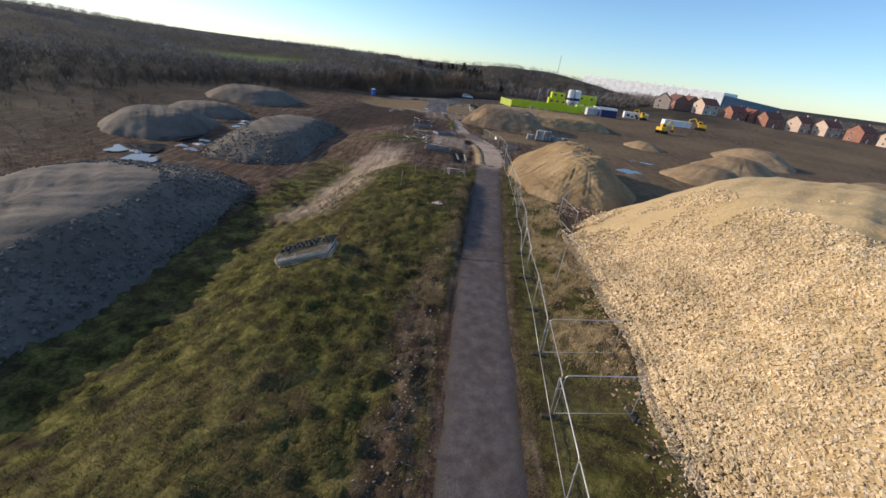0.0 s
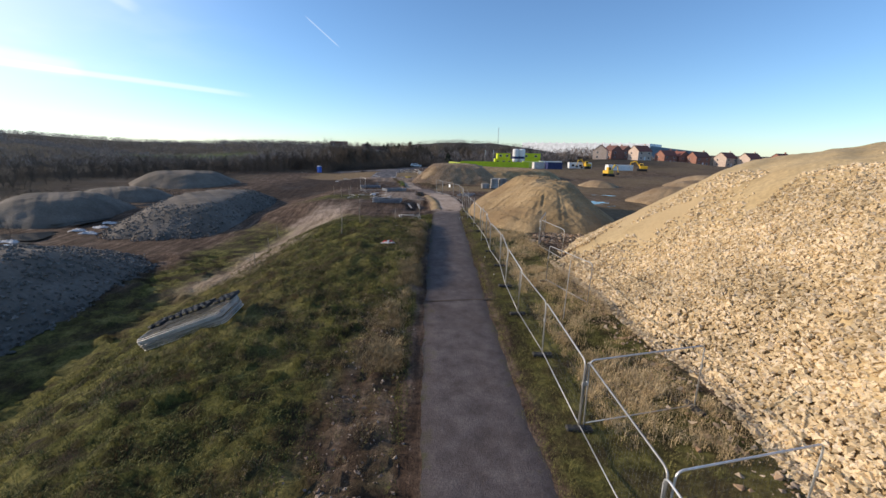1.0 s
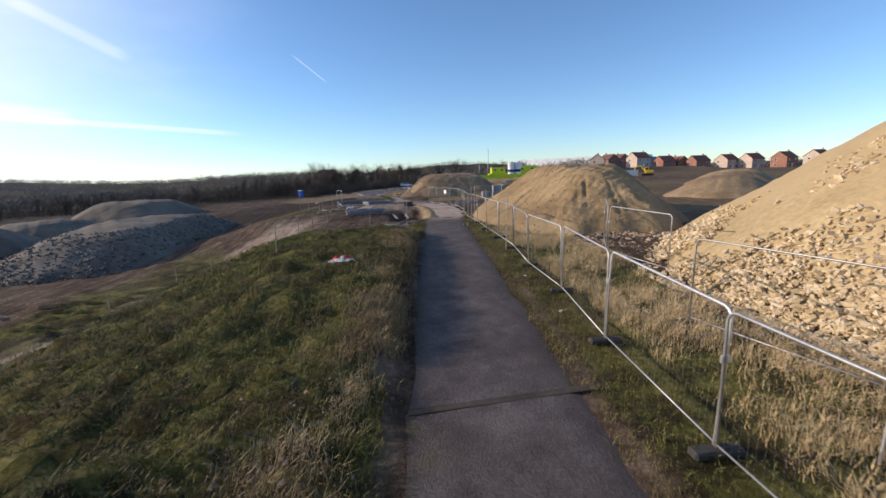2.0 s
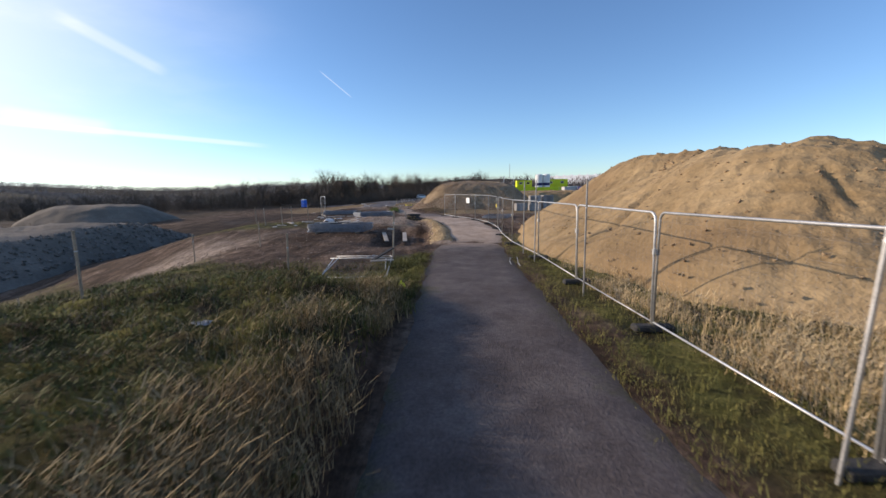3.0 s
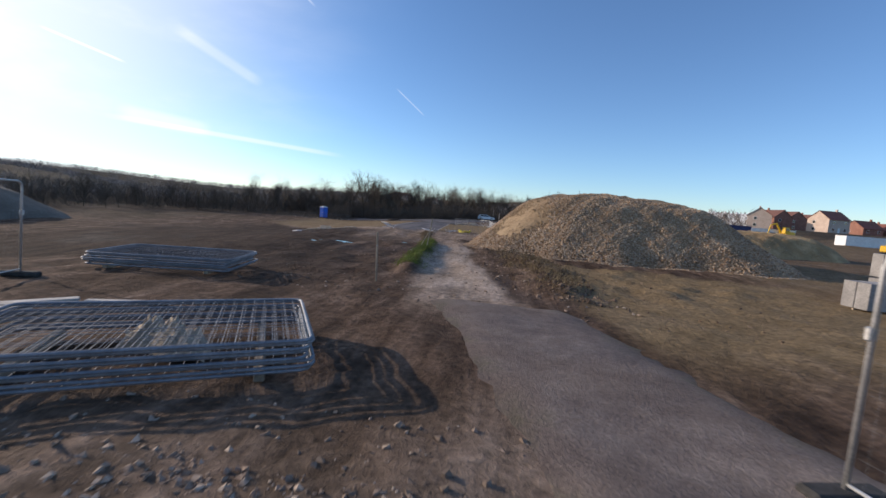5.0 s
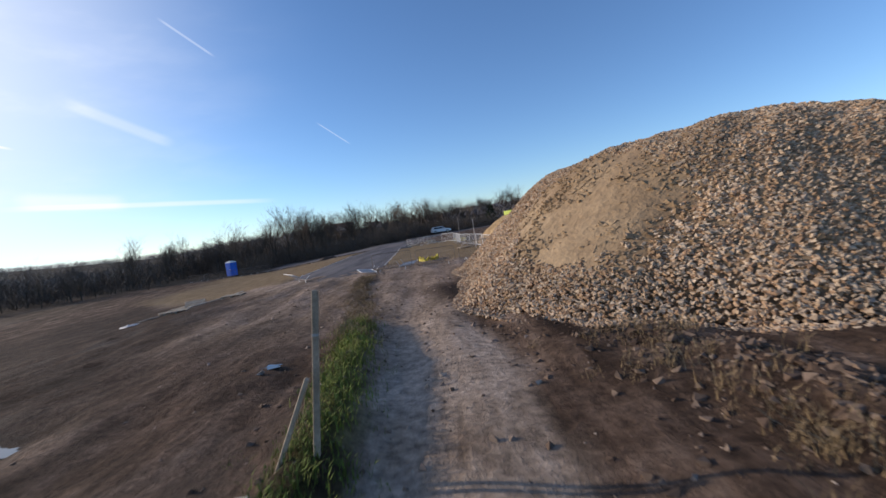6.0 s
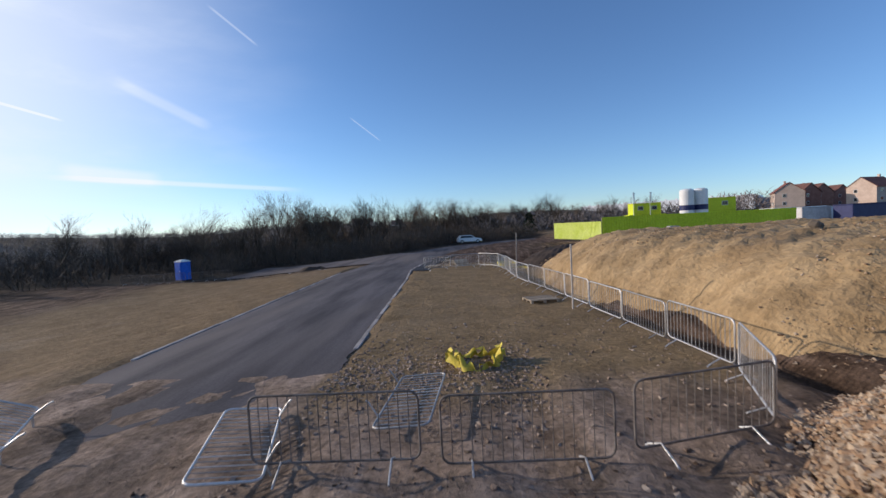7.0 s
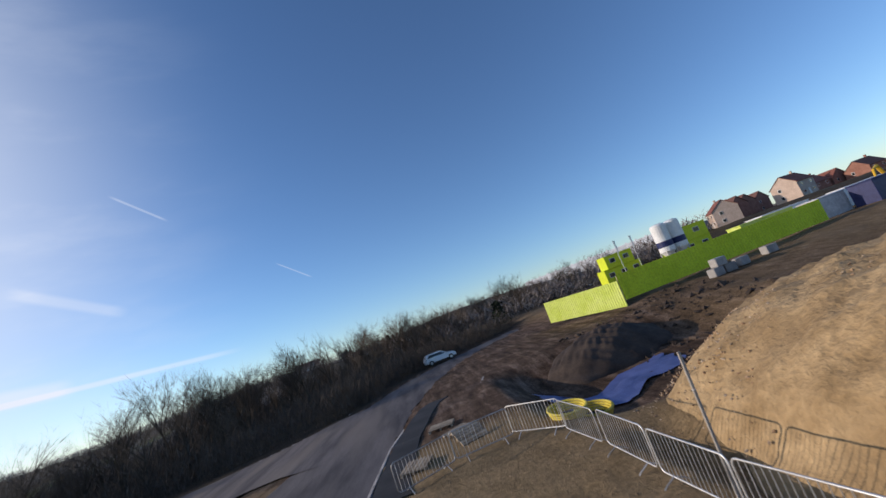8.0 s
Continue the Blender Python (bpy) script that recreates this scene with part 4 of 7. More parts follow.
def scatter_rocks(name, label, points, sizes, material, category, parent=None, embed=-0.05):
    """Many stones joined into one mesh."""
    V, T, base = [], [], 0
    for (x, y, z), s in zip(points, sizes):
        vs, fs = ROCKS[rng.randrange(len(ROCKS))]
        q = Euler((rng.uniform(-0.7, 0.7), rng.uniform(-0.7, 0.7), rng.uniform(0, 6.28))).to_matrix()
        V.append(vs @ np.array(q).T * s + (x, y, z + s * embed))
        T.append(fs + base)
        base += len(vs)
    V, T = np.concatenate(V), np.concatenate(T)
    me = bpy.data.meshes.new(name)
    me.vertices.add(len(V))
    me.vertices.foreach_set("co", V.reshape(-1))
    me.loops.add(T.size)
    me.loops.foreach_set("vertex_index", T.reshape(-1))
    me.polygons.add(len(T))
    me.polygons.foreach_set("loop_start", np.arange(0, T.size, 3))
    me.polygons.foreach_set("use_smooth", np.zeros(len(T), bool))
    me.update()
    me.materials.append(material)
    ob = new(name, me)
    if parent:
        ob.parent = parent
        ob["kind"] = "stuff"
        if label:
            ob["label"] = label
        return ob
    return tagged(ob, label, category, kind="stuff")


def stones_on(surf, x0, x1, y0, y1, count, lo, hi, keep):
    pts, sizes = [], []
    while len(pts) < count:
        x, y = nrng.uniform(x0, x1, 4000), nrng.uniform(y0, y1, 4000)
        z, r = surf(x, y)
        ok = keep(x, y, z, r) & (r < 1.03)
        for p in zip(x[ok], y[ok], z[ok]):
            pts.append(p)
            sizes.append(lo + (hi - lo) * rng.random() ** 1.8)
            if len(pts) >= count:
                break
    return pts, sizes


limestone_heap, surfA = heap("limestone_heap", "huge pale yellow heap of crushed limestone beside the track fence", 25.2, 14.0, 18.9, 26.0, 7.9, 0, 2.4, 0.46, -0.1, 1.0, M["limestone_fill"], 90, 260)
pts, sizes = stones_on(surfA, 5.6, 21, -2, 36, 62000, 0.045, 0.115, lambda x, y, z, r: (wob(x, y, 0.22, 4.0) + 0.35 * wob(x, y, 0.9, 1.0) + 0.8 * (y < 19) - 0.5 * (x > 15) - 0.1 * (z - 2) > nrng.uniform(-0.3, 0.6, x.shape)))
scatter_rocks("stones", "angular pale limestone pieces", pts, sizes, M["limestone"], "", limestone_heap, -0.08)

sand_heap, surfB = heap("sand_heap", "tall golden brown heap of sandy soil behind the fence", 10.1, 47.7, 7.6, 12.9, 4.3, 0, 2.05, 0.98, 0.04, 2.2, M["sand"], 110, 320, rill=0.05, rough=1.5, even=True, skew=1.5)
pts, sizes = stones_on(surfB, 4, 17, 36, 62, 900, 0.02, 0.07, lambda x, y, z, r: r < 0.97)
more, big_sizes = stones_on(surfB, 8, 15, 42, 53, 60, 0.05, 0.15, lambda x, y, z, r: (r < 0.3) & (wob(x, y, 0.9, 3.0) > 0.1))
scatter_rocks("stones", "dark clods and small stones on the sandy heap", pts + more, sizes + big_sizes, M["rubble_fill"], "", sand_heap)
rubble_heap, surfC = heap("rubble_heap", "large heap of broken stone and brown earth", 5.35, 98.9, 9.75, 10.4, 4.15, 2.5, 3.3, 0.46, 0.04, 4.0, M["rubble_fill"], 70, 200)
pts, sizes = stones_on(surfC, -6, 21, 86, 113, 72000, 0.027, 0.07, lambda x, y, z, r: ((x < 2) | (y < 95)) & (0.25 * wob(x, y, 0.3, 1.0) + 0.2 * wob(x, y, 1.1, 1.0) + 1.0 - 3.0 * (z > 0.9 + 0.3 * wob(x, y, 1.4, 2.0)) * np.exp(-(((x + 1.3 + 0.3 * wob(x, y, 0.9, 3.0)) / 1.7) ** 4 + ((y - 94.9 + 0.5 * wob(x, y, 1.2, 1.0)) / 3.4) ** 4)) > nrng.uniform(-0.6, 0.5, x.shape)))
scatter_rocks("stones", "angular brown and grey broken stones", pts, sizes, M["rubble"], "", rubble_heap, -0.05)
pts, sizes = stones_on(surfC, -4.5, 1.5, 90, 100, 2600, 0.03, 0.13, lambda x, y, z, r: (z > 0.7) & (wob(x, y, 1.3, 6.0) + 0.5 * wob(x, y, 3.1, 2.0) > nrng.uniform(-0.4, 0.6, x.shape)))
scatter_rocks("clods", "lumps of brown earth on the bare face of the heap", pts, sizes, M["rubble_fill"], "", rubble_heap, -0.55)
soil_bank, surfD = heap("soil_bank", "long flat-topped bank of tracked brown sandy soil behind the barriers", 17.0, 122.6, 18.4, 13.6, 2.4, 6, 5.0, 0.2, 0.0, 6.0, M["banksoil"], 90, 420, rill=0.13, rough=2.2)
pts, sizes = stones_on(surfD, -3, 34, 108, 137, 8000, 0.016, 0.05, lambda x, y, z, r: (wob(x, y, 0.45, 2.0) + 0.3 * wob(x, y, 1.7, 1.0) > nrng.uniform(-0.1, 0.9, x.shape)))
scatter_rocks("stones", "grey stones showing in the soil", pts, sizes, M["rubble"], "", soil_bank, 0.0)

GREY = [(-31.4, 18.5, 9.8, 22.5, 3.3, 3, 1.5), (-31.9, 61.5, 6.9, 17, 2.5, 4, 3.1), (-49, 57, 7.6, 8, 2.7, 0, 4.4), (-54.5, 96, 11, 9, 2.8, 0, 5.2), (-51.5, 72.5, 8, 5.5, 2.1, 0, 6.6)]
for k, (cx, cy, a, b, H, rot, sd) in enumerate(GREY):
    ob, surfE = heap("gravel_heap", "grey brown gravel heap on the low muddy ground", cx, cy, a, b, H, rot, 3.3 if k < 2 else 2.3, 0.5, 0, sd, M["greysoil"], 40, 110)
    tagged(ob, group="grey heaps")
    if k < 2:
        pts, sizes = stones_on(surfE, cx - a, cx + a, cy - b, cy + b, 8000 if k == 0 else 3000, 0.06, 0.18, lambda x, y, z, r: (r < 1) & (r > 0.5))
        scatter_rocks("stones", "", pts, sizes, M["greystone"], "", ob)
for cx, cy, a, b, H, sd in [(34, 60, 7, 6, 2.3, 1.0), (46, 74, 9, 7, 2.6, 2.0), (62, 62, 9, 8, 2.6, 3.0), (60, 92, 10, 8, 3.0, 4.0), (36, 92, 5, 4, 1.4, 5.0), (80, 70, 9, 8, 2.6, 6.0)]:
    ob, _s = heap("spoil_heap", "brown heap of dug spoil on the open site", cx, cy, a, b, H, 20 * sd, 2.2, 0.7, 0, sd, M["rubble_fill"], 30, 80, rill=0.12)
    tagged(ob, group="spoil heaps")

# ---------------------------------------------------------------- mesh fence panels


def fence_panel():
    """Welded mesh site fence panel, 3.45 x 2.0 m, base at the middle of its foot."""
    t = thing("mesh_fence_panel", "galvanised steel mesh fence panel standing in block feet", "fence panel", Matrix(), "track fence")
    w, h, c = 3.42, 2.0, 0.14
    bm = bmesh.new()
    tube(bm, [(-w / 2, 0, 0.04), (-w / 2, 0, h - c)] + [(-w / 2 + c - c * math.cos(a), 0, h - c + c * math.sin(a)) for a in (0.5, 1.0, 1.57)]
         + [(w / 2 - c + c * math.sin(a), 0, h - c + c * math.cos(a)) for a in (0.0, 0.5, 1.0)] + [(w / 2, 0, h - c), (w / 2, 0, 0.04)], 0.021, 7)
    part("frame", bm, M["galv"], t, smooth=True)
    bm = bmesh.new()
    tube(bm, [(-w / 2, 0, 0.16), (w / 2, 0, 0.16)], 0.016, 6)
    part("bottom_rail", bm, M["galv"], t, smooth=True)
    bm = bmesh.new()
    for i in range(1, 30):
        x = -w / 2 + w * i / 30
        tube(bm, [(x, 0, 0.16), (x, 0, h - 0.02)], 0.0006, 3)
    for z in (0.4, 0.65, 0.9, 1.15, 1.4, 1.65, 1.86):
        tube(bm, [(-w / 2, 0.004, z), (w / 2, 0.004, z)], 0.0006, 3)
    part("wire_mesh", bm, M["wire"], t, "thin welded steel wires")
    for sx in (-1, 1):
        bm = bmesh.new()
        box(bm, 0.05, 0.075, 0.11, pose(sx * (w / 2 + 0.012), 0, 1.35), 0.012)
        part("coupler", bm, M["galv"], t)
    bm = bmesh.new()
    box(bm, 0.2, 0.68, 0.12, pose(w / 2, 0, 0.06), 0.03)
    part("foot", bm, M["rubberfoot"], t, "dark block foot")
    return t


def stand(ob, a, b, lift=0.0, first=[]):
    """Stand a panel between two ground points."""
    mx, my = (a[0] + b[0]) / 2, (a[1] + b[1]) / 2
    za, zb = at(*a), at(*b)
    yaw = math.degrees(math.atan2(b[1] - a[1], b[0] - a[0]))
    tilt = math.degrees(math.atan2(zb - za, math.hypot(b[0] - a[0], b[1] - a[1])))
    m = pose(mx, my, (za + zb) / 2 + lift, 0, 0, yaw) @ pose(0, 0, 0, rng.uniform(-2.0, 2.0), -tilt, 0)
    if not first:
        first.append(ob)
        ob.matrix_basis = m
        return ob
    c = copy_thing(ob, m)
    c.scale = (math.hypot(b[0] - a[0], b[1] - a[1]) / 3.47, 1, 1)
    return c


panel = fence_panel()
FENCE_X = [(0.75, 2.05), (4.2, 2.08), (7.65, 2.12), (11.4, 2.22), (15.2, 2.3), (18.75, 2.2), (22.2, 2.3), (25.9, 2.66), (29.4, 2.6), (32.75, 2.8), (36.4, 2.83), (40.0, 2.75), (44.0, 2.75), (48.05, 2.55),
           (51.57, 2.65), (55.05, 2.93), (58.55, 2.8), (62.0, 2.17), (65.2, 0.75), (68.72, -0.1)]
for (ya, xa), (yb, xb) in zip(FENCE_X, FENCE_X[1:]):
    stand(panel, (xa, ya), (xb, yb))
for a, b in [((2.25, 7.7), (5.45, 8.35)), ((2.35, 11.45), (5.75, 12.05)), ((-11.5, 69.5), (-12.8, 72.7)), ((5.6, 19.6), (4.6, 22.9)), ((6.9, 27.4), (6.3, 30.7)), ((6.3, 30.8), (7.6, 33.9))]:
    stand(panel, a, b)
fallen = copy_thing(panel, pose(-4.32, 42.62, 0.42, 91, -1.0, 93.5))
for piece in list(fallen.children):
    if piece.name.startswith("foot"):
        bpy.data.objects.remove(piece)
tagged(fallen, "galvanised mesh fence panel lying flat on the grass")
tagged(copy_thing(fallen, pose(-4.45, 42.6, 0.35, 91, -1.0, 96.5)), "second galvanised mesh fence panel lying under another")


def post(x, y, h, w=0.045, lean=(0, 0), name="timber_post", label="slim weathered timber marker post", group="marker posts", material="timber"):
    t = thing(name, label, "post", pose(x, y, at(x, y) - 0.1, lean[0], lean[1], rng.uniform(0, 20)), group)
    bm = bmesh.new()
    box(bm, w, w * 0.8, h + 0.1, pose(0, 0, (h + 0.1) / 2), 0.006)
    part("shaft", bm, M[material], t)
    bm = bmesh.new()
    box(bm, w * 1.02, w * 0.82, 0.03, pose(0, 0, h * 0.8), 0.003)
    part("band", bm, M["galv"], t)
    return t


for x, y, h in [(-8.2, 33.4, 1.5), (-7.4, 37.3, 1.4), (-4.6, 40.1, 1.3), (-6.18, 76.5, 1.4), (-13.5, 30, 1.2), (-15.5, 38, 1.2), (-11, 47, 1.2), (-9.3, 49.5, 1.2), (-17.5, 46, 1.2), (-12.6, 61.4, 1.3), (-12.95, 64.5, 1.3), (-14.9, 62.2, 1.3), (-11.2, 67.5, 1.4), (-13.5, 60.4, 1.3), (-12.1, 66.2, 1.3)]:
    post(x, y, h, lean=(rng.uniform(-3, 3), rng.uniform(-3, 3)))
post(-6.5, 86.75, 1.5, 0.06, (0, 8), "timber_post", "split timber post standing in the grass strip")
marker = post(-2.46, 45.1, 1.76, 0.06, (1.0, 2.5), "timber_post", "tall weathered timber post with a short cross board")
bm = bmesh.new()
box(bm, 0.26, 0.02, 0.07, pose(-0.1, -0.035, 1.18, 0, 4, 0), 0.004)
part("cross_board", bm, M["plank"], marker, "pale nailed cross board")
for x, y, h in [(4.1, 18.4, 2.6), (2.42, 32.7, 2.6), (2.55, 38.9, 2.65), (2.45, 43.3, 2.7), (2.45, 45.1, 2.7)]:
    post(x, y, h, 0.036, (rng.uniform(-2, 2), rng.uniform(-2, 2)), "steel_pole", "tall slim galvanised pole tied to the fence", "fence poles", "galv")
for x, y, h in [(-3.6, 125.5, 2.7), (-2.69, 116.4, 2.35)]:
    post(x, y, h, 0.05, (0, rng.uniform(-2, 2)), "pale_pole", "tall pale timber pole behind the barriers", "barrier poles", "plank")


def sign_board(x, y, z, w, h, yaw, material, label):
    t = thing("sign_board", label, "sign", pose(x, y, z, 0, 0, yaw))
    bm = bmesh.new()
    box(bm, w, 0.012, h, Matrix(), 0.003)
    part("board", bm, material, t)
    for sx in (-1, 1):
        bm = bmesh.new()
        box(bm, 0.02, 0.016, 0.05, pose(sx * w * 0.42, 0, h / 2 + 0.015), 0.003)
        part("cable_tie", bm, M["blackplastic"], t)
    return t


sign_board(1.68, 62.9, at(1.7, 62.9) + 1.55, 0.6, 0.42, -70, M["white_sign"], "plain white notice board hung on the mesh fence")
sign_board(2.72, 54.2, at(2.8, 54.2) + 1.5, 0.22, 0.2, -84, M["yellow_sign"], "yellow warning board hung on the mesh fence")

# ---------------------------------------------------------------- crowd barriers


def barrier(steel="galv", r=0.019, label="galvanised steel pedestrian barrier with upright bars"):
    t = thing("crowd_barrier", label, "barrier", Matrix(), "crowd barriers")
    w, h, c = 2.2, 1.05, 0.12
    bm = bmesh.new()
    z0 = 0.16
    pts = []
    for sx, z, a0 in ((1, h, 90), (1, z0, 0), (-1, z0, -90), (-1, h, 180)):
        cz = z - c if z == h else z + c
        for k in range(4):
            a = radians(a0 - 30 * k)
            pts.append((sx * (w / 2 - c) + c * math.cos(a), 0, cz + c * math.sin(a)))
    tube(bm, pts, r, 7, closed=True)
    part("frame", bm, M[steel], t, smooth=True)
    first = None
    for i in range(1, 17):
        x = -w / 2 + w * i / 17
        if first is None:
            b2 = bmesh.new()
            tube(b2, [(0, 0, z0), (0, 0, h)], 0.4 * r, 5)
            first = part("bar", b2, M[steel], t)
            first.matrix_basis = pose(x, 0, 0)
        else:
            share("bar", first, t, pose(x, 0, 0))
    for sx in (-0.72, 0.72):
        bm = bmesh.new()
        tube(bm, [(sx, -0.3, 0.0), (sx, -0.24, 0.05), (sx, 0, 0.17), (sx, 0.24, 0.05), (sx, 0.3, 0.0)], 0.016, 6)
        part("foot", bm, M["galv"], t)
    return t


bar = barrier()
# second barrier in the dark colour that stands for its shaded side
shaded_bar = barrier("shadedsteel", 0.016, "steel pedestrian barrier with upright bars, coloured dark for its shaded side")


def place_bar(a, b, lean=0.0, like=bar, first=set()):
    mx, my = (a[0] + b[0]) / 2, (a[1] + b[1]) / 2
    m = pose(mx, my, at(mx, my), lean, 0, math.degrees(math.atan2(b[1] - a[1], b[0] - a[0])))
    if like.name not in first:
        first.add(like.name)
        like.matrix_basis = m
        return like
    return copy_thing(like, m)


RIGHT = [(-2.2, 107.25), (-1.3, 109.55), (-1.55, 111.85), (-1.8, 114.1), (-2.12, 116.35), (-2.45, 118.6), (-2.85, 120.85), (-3.25, 123.05), (-3.6, 125.3), (-3.72, 127.6), (-3.8, 129.9), (-4.1, 132.5), (-5.4, 133.9)]
for a, b in zip(RIGHT, RIGHT[1:]):
    place_bar(a, b)
for a, b in [((-2.3, 107.2), (-4.4, 106.62)), ((-4.6, 106.58), (-6.95, 106.5)), ((-7.2, 106.5), (-9.3, 106.45))]:
    place_bar(a, b, like=shaded_bar)
for a, b in [((-5.6, 133.85), (-7.6, 133.6)), ((-7.7, 133.6), (-9.7, 132.6))]:
    place_bar(a, b)
for x, y, yaw, tip in [(-9.3, 107.3, -72, 82), (-8.1, 108.55, 86, 85), (-13.7, 107.6, -56, 62)]:
    tagged(copy_thing(bar, pose(x, y, at(x, y) + 0.12, 0, 0, yaw) @ pose(0, 0, 0, tip, 0, 0)), "galvanised steel pedestrian barrier fallen flat on the mud")

# ---------------------------------------------------------------- compound


def hoarding(a, b, za, h, material, label, rib=0.3):
    """A run of ribbed hoarding sheets with posts behind."""
    L = math.hypot(b[0] - a[0], b[1] - a[1])
    t = thing("hoarding", label, "hoarding", pose(a[0], a[1], za, 0, 0, math.degrees(math.atan2(b[1] - a[1], b[0] - a[0]))), "compound hoarding")
    k = max(1, round(L / 2.4))
    w = L / k
    first = None
    for i in range(k):
        if first is None:
            verts, faces = [], []
            ribs = max(2, int(w / rib))
            for j in range(ribs):
                x = w * j / ribs
                for dx, dy in ((0, 0), (0.45, 0), (0.55, -0.05), (0.9, -0.05)):
                    verts += [(x + dx * w / ribs, dy, 0), (x + dx * w / ribs, dy, h)]
            verts += [(w - 0.01, 0, 0), (w - 0.01, 0, h)]
            q = len(verts) // 2
            faces = [(2 * j, 2 * j + 2, 2 * j + 3, 2 * j + 1) for j in range(q - 1)]
            off_y = [(x, y + 0.015, z) for x, y, z in verts]
            faces += [tuple(v + len(verts) for v in f[::-1]) for f in faces]
            top = [(2 * j + 1, 2 * j + 3, 2 * j + 3 + 2 * q, 2 * j + 1 + 2 * q) for j in range(q - 1)]
            first = mesh_from("sheet", verts + off_y, faces + top, material, t)
        else:
            share("sheet", first, t, pose(w * i, 0, 0))
        bm = bmesh.new()
        box(bm, 0.09, 0.09, h, pose(w * i + 0.05, 0.08, h / 2 - 0.05))
        part("post", bm, M["timber"], t)
    return t


hoarding((10.6, 153.9), (36.6, 157.6), 0.95, 2.3, M["lime"], "long bright lime green ribbed site hoarding")
hoarding((7.2, 165.7), (10.55, 153.95), 0.4, 2.35, M["limepale"], "faded lime green hoarding return beside the road")


def silo(x, y, r=1.15, h=6.1):
    t = thing("silo", "white mortar silo with a dark blue band", "silo", pose(x, y, at(x, y)), "mortar silos")
    bm = bmesh.new()
    lathe(bm, [(r, 2.2), (r, h), (r * 0.85, h + 0.25), (r * 0.3, h + 0.4)], 20)
    part("drum", bm, M["white"], t, smooth=False)
    bm = bmesh.new()
    lathe(bm, [(r + 0.012, 3.0), (r + 0.012, 4.0)], 20)
    part("band", bm, M["navy"], t, "dark blue painted band")
    bm = bmesh.new()
    lathe(bm, [(0.3, 0.9), (r * 0.96, 2.2)], 16)
    part("hopper", bm, M["white"], t)
    for k in range(4):
        a = math.pi / 4 + k * math.pi / 2
        bm = bmesh.new()
        tube(bm, [(r * math.cos(a), r * math.sin(a), 0), (r * 0.97 * math.cos(a), r * 0.97 * math.sin(a), 2.4)], 0.08, 6)
        part("leg", bm, M["galv"], t)
    bm = bmesh.new()
    tube(bm, [(r + 0.12, 0, 0.3), (r + 0.12, 0, h), (r * 0.5, 0, h + 0.45)], 0.06, 6)
    part("fill_pipe", bm, M["galv"], t)
    return t


silo(37.3, 185.4, 1.3, 6.8)
silo(40.1, 185.8, 1.3, 6.8)


def cabin(x, y, z, yaw, w, d, h, material, label, windows=3):
    t = thing("site_cabin", label, "cabin", pose(x, y, z, 0, 0, yaw), "site cabins")
    bm = bmesh.new()
    box(bm, w, d, h, pose(0, 0, h / 2), 0.05)
    part("body", bm, material, t)
    bm = bmesh.new()
    box(bm, w + 0.1, d + 0.1, 0.12, pose(0, 0, h + 0.055), 0.03)
    part("roof", bm, material, t)
    for k in range(windows):
        x0 = -w / 2 + w * (k + 0.5) / windows
        bm = bmesh.new()
        box(bm, 1.2, 0.06, 0.9, pose(x0, -d / 2 - 0.02, h * 0.58), 0.02)
        wf = part("window", bm, M["white"], t)
        bm = bmesh.new()
        box(bm, 1.05, 0.03, 0.75, pose(x0, -d / 2 - 0.05, h * 0.58))
        part("pane", bm, M["glass"], wf)
    return t


cabin(45.5, 192, 0.8, -4, 8.5, 3, 2.7, M["lime"], "lime green stacked site cabin")
cabin(45.5, 192, 3.62, -4, 8.5, 3, 2.6, M["lime"], "lime green site cabin stacked on another", 2)
cabin(34.0, 197, 0.8, 2, 8, 3, 2.7, M["lime"], "lime green site cabin in the compound")
cabin(34.0, 197, 3.62, 2, 6, 3, 2.4, M["lime"], "lime green upper site cabin", 2)
cabin(50, 176, 0.8, 4, 9, 3, 2.5, M["white"], "white site cabin in the compound")
cabin(61, 172, 0.6, -6, 9, 3, 2.5, M["white"], "white site cabin beside the houses")
cabin(41, 170, 0.8, -2, 8, 2.6, 2.4, M["limepale"], "pale lime green container", 0)
cabin(47.5, 166, 0.8, 8, 5.5, 2.4, 2.3, M["white"], "white container by the compound entrance", 0)
cabin(46.5, 159.6, 0.75, 12, 6.1, 2.4, 2.5, M["navy"], "dark blue shipping container past the hoarding", 0)
cabin(41.2, 161.5, 0.75, 6, 4.2, 2.4, 2.4, M["whitecloth"], "grubby white container past the hoarding", 0)
cabin(72, 160, 0.2, 4, 10, 2.6, 2.6, M["white"], "white container parked on the open site", 0)


# ---------------------------------------------------------------- houses


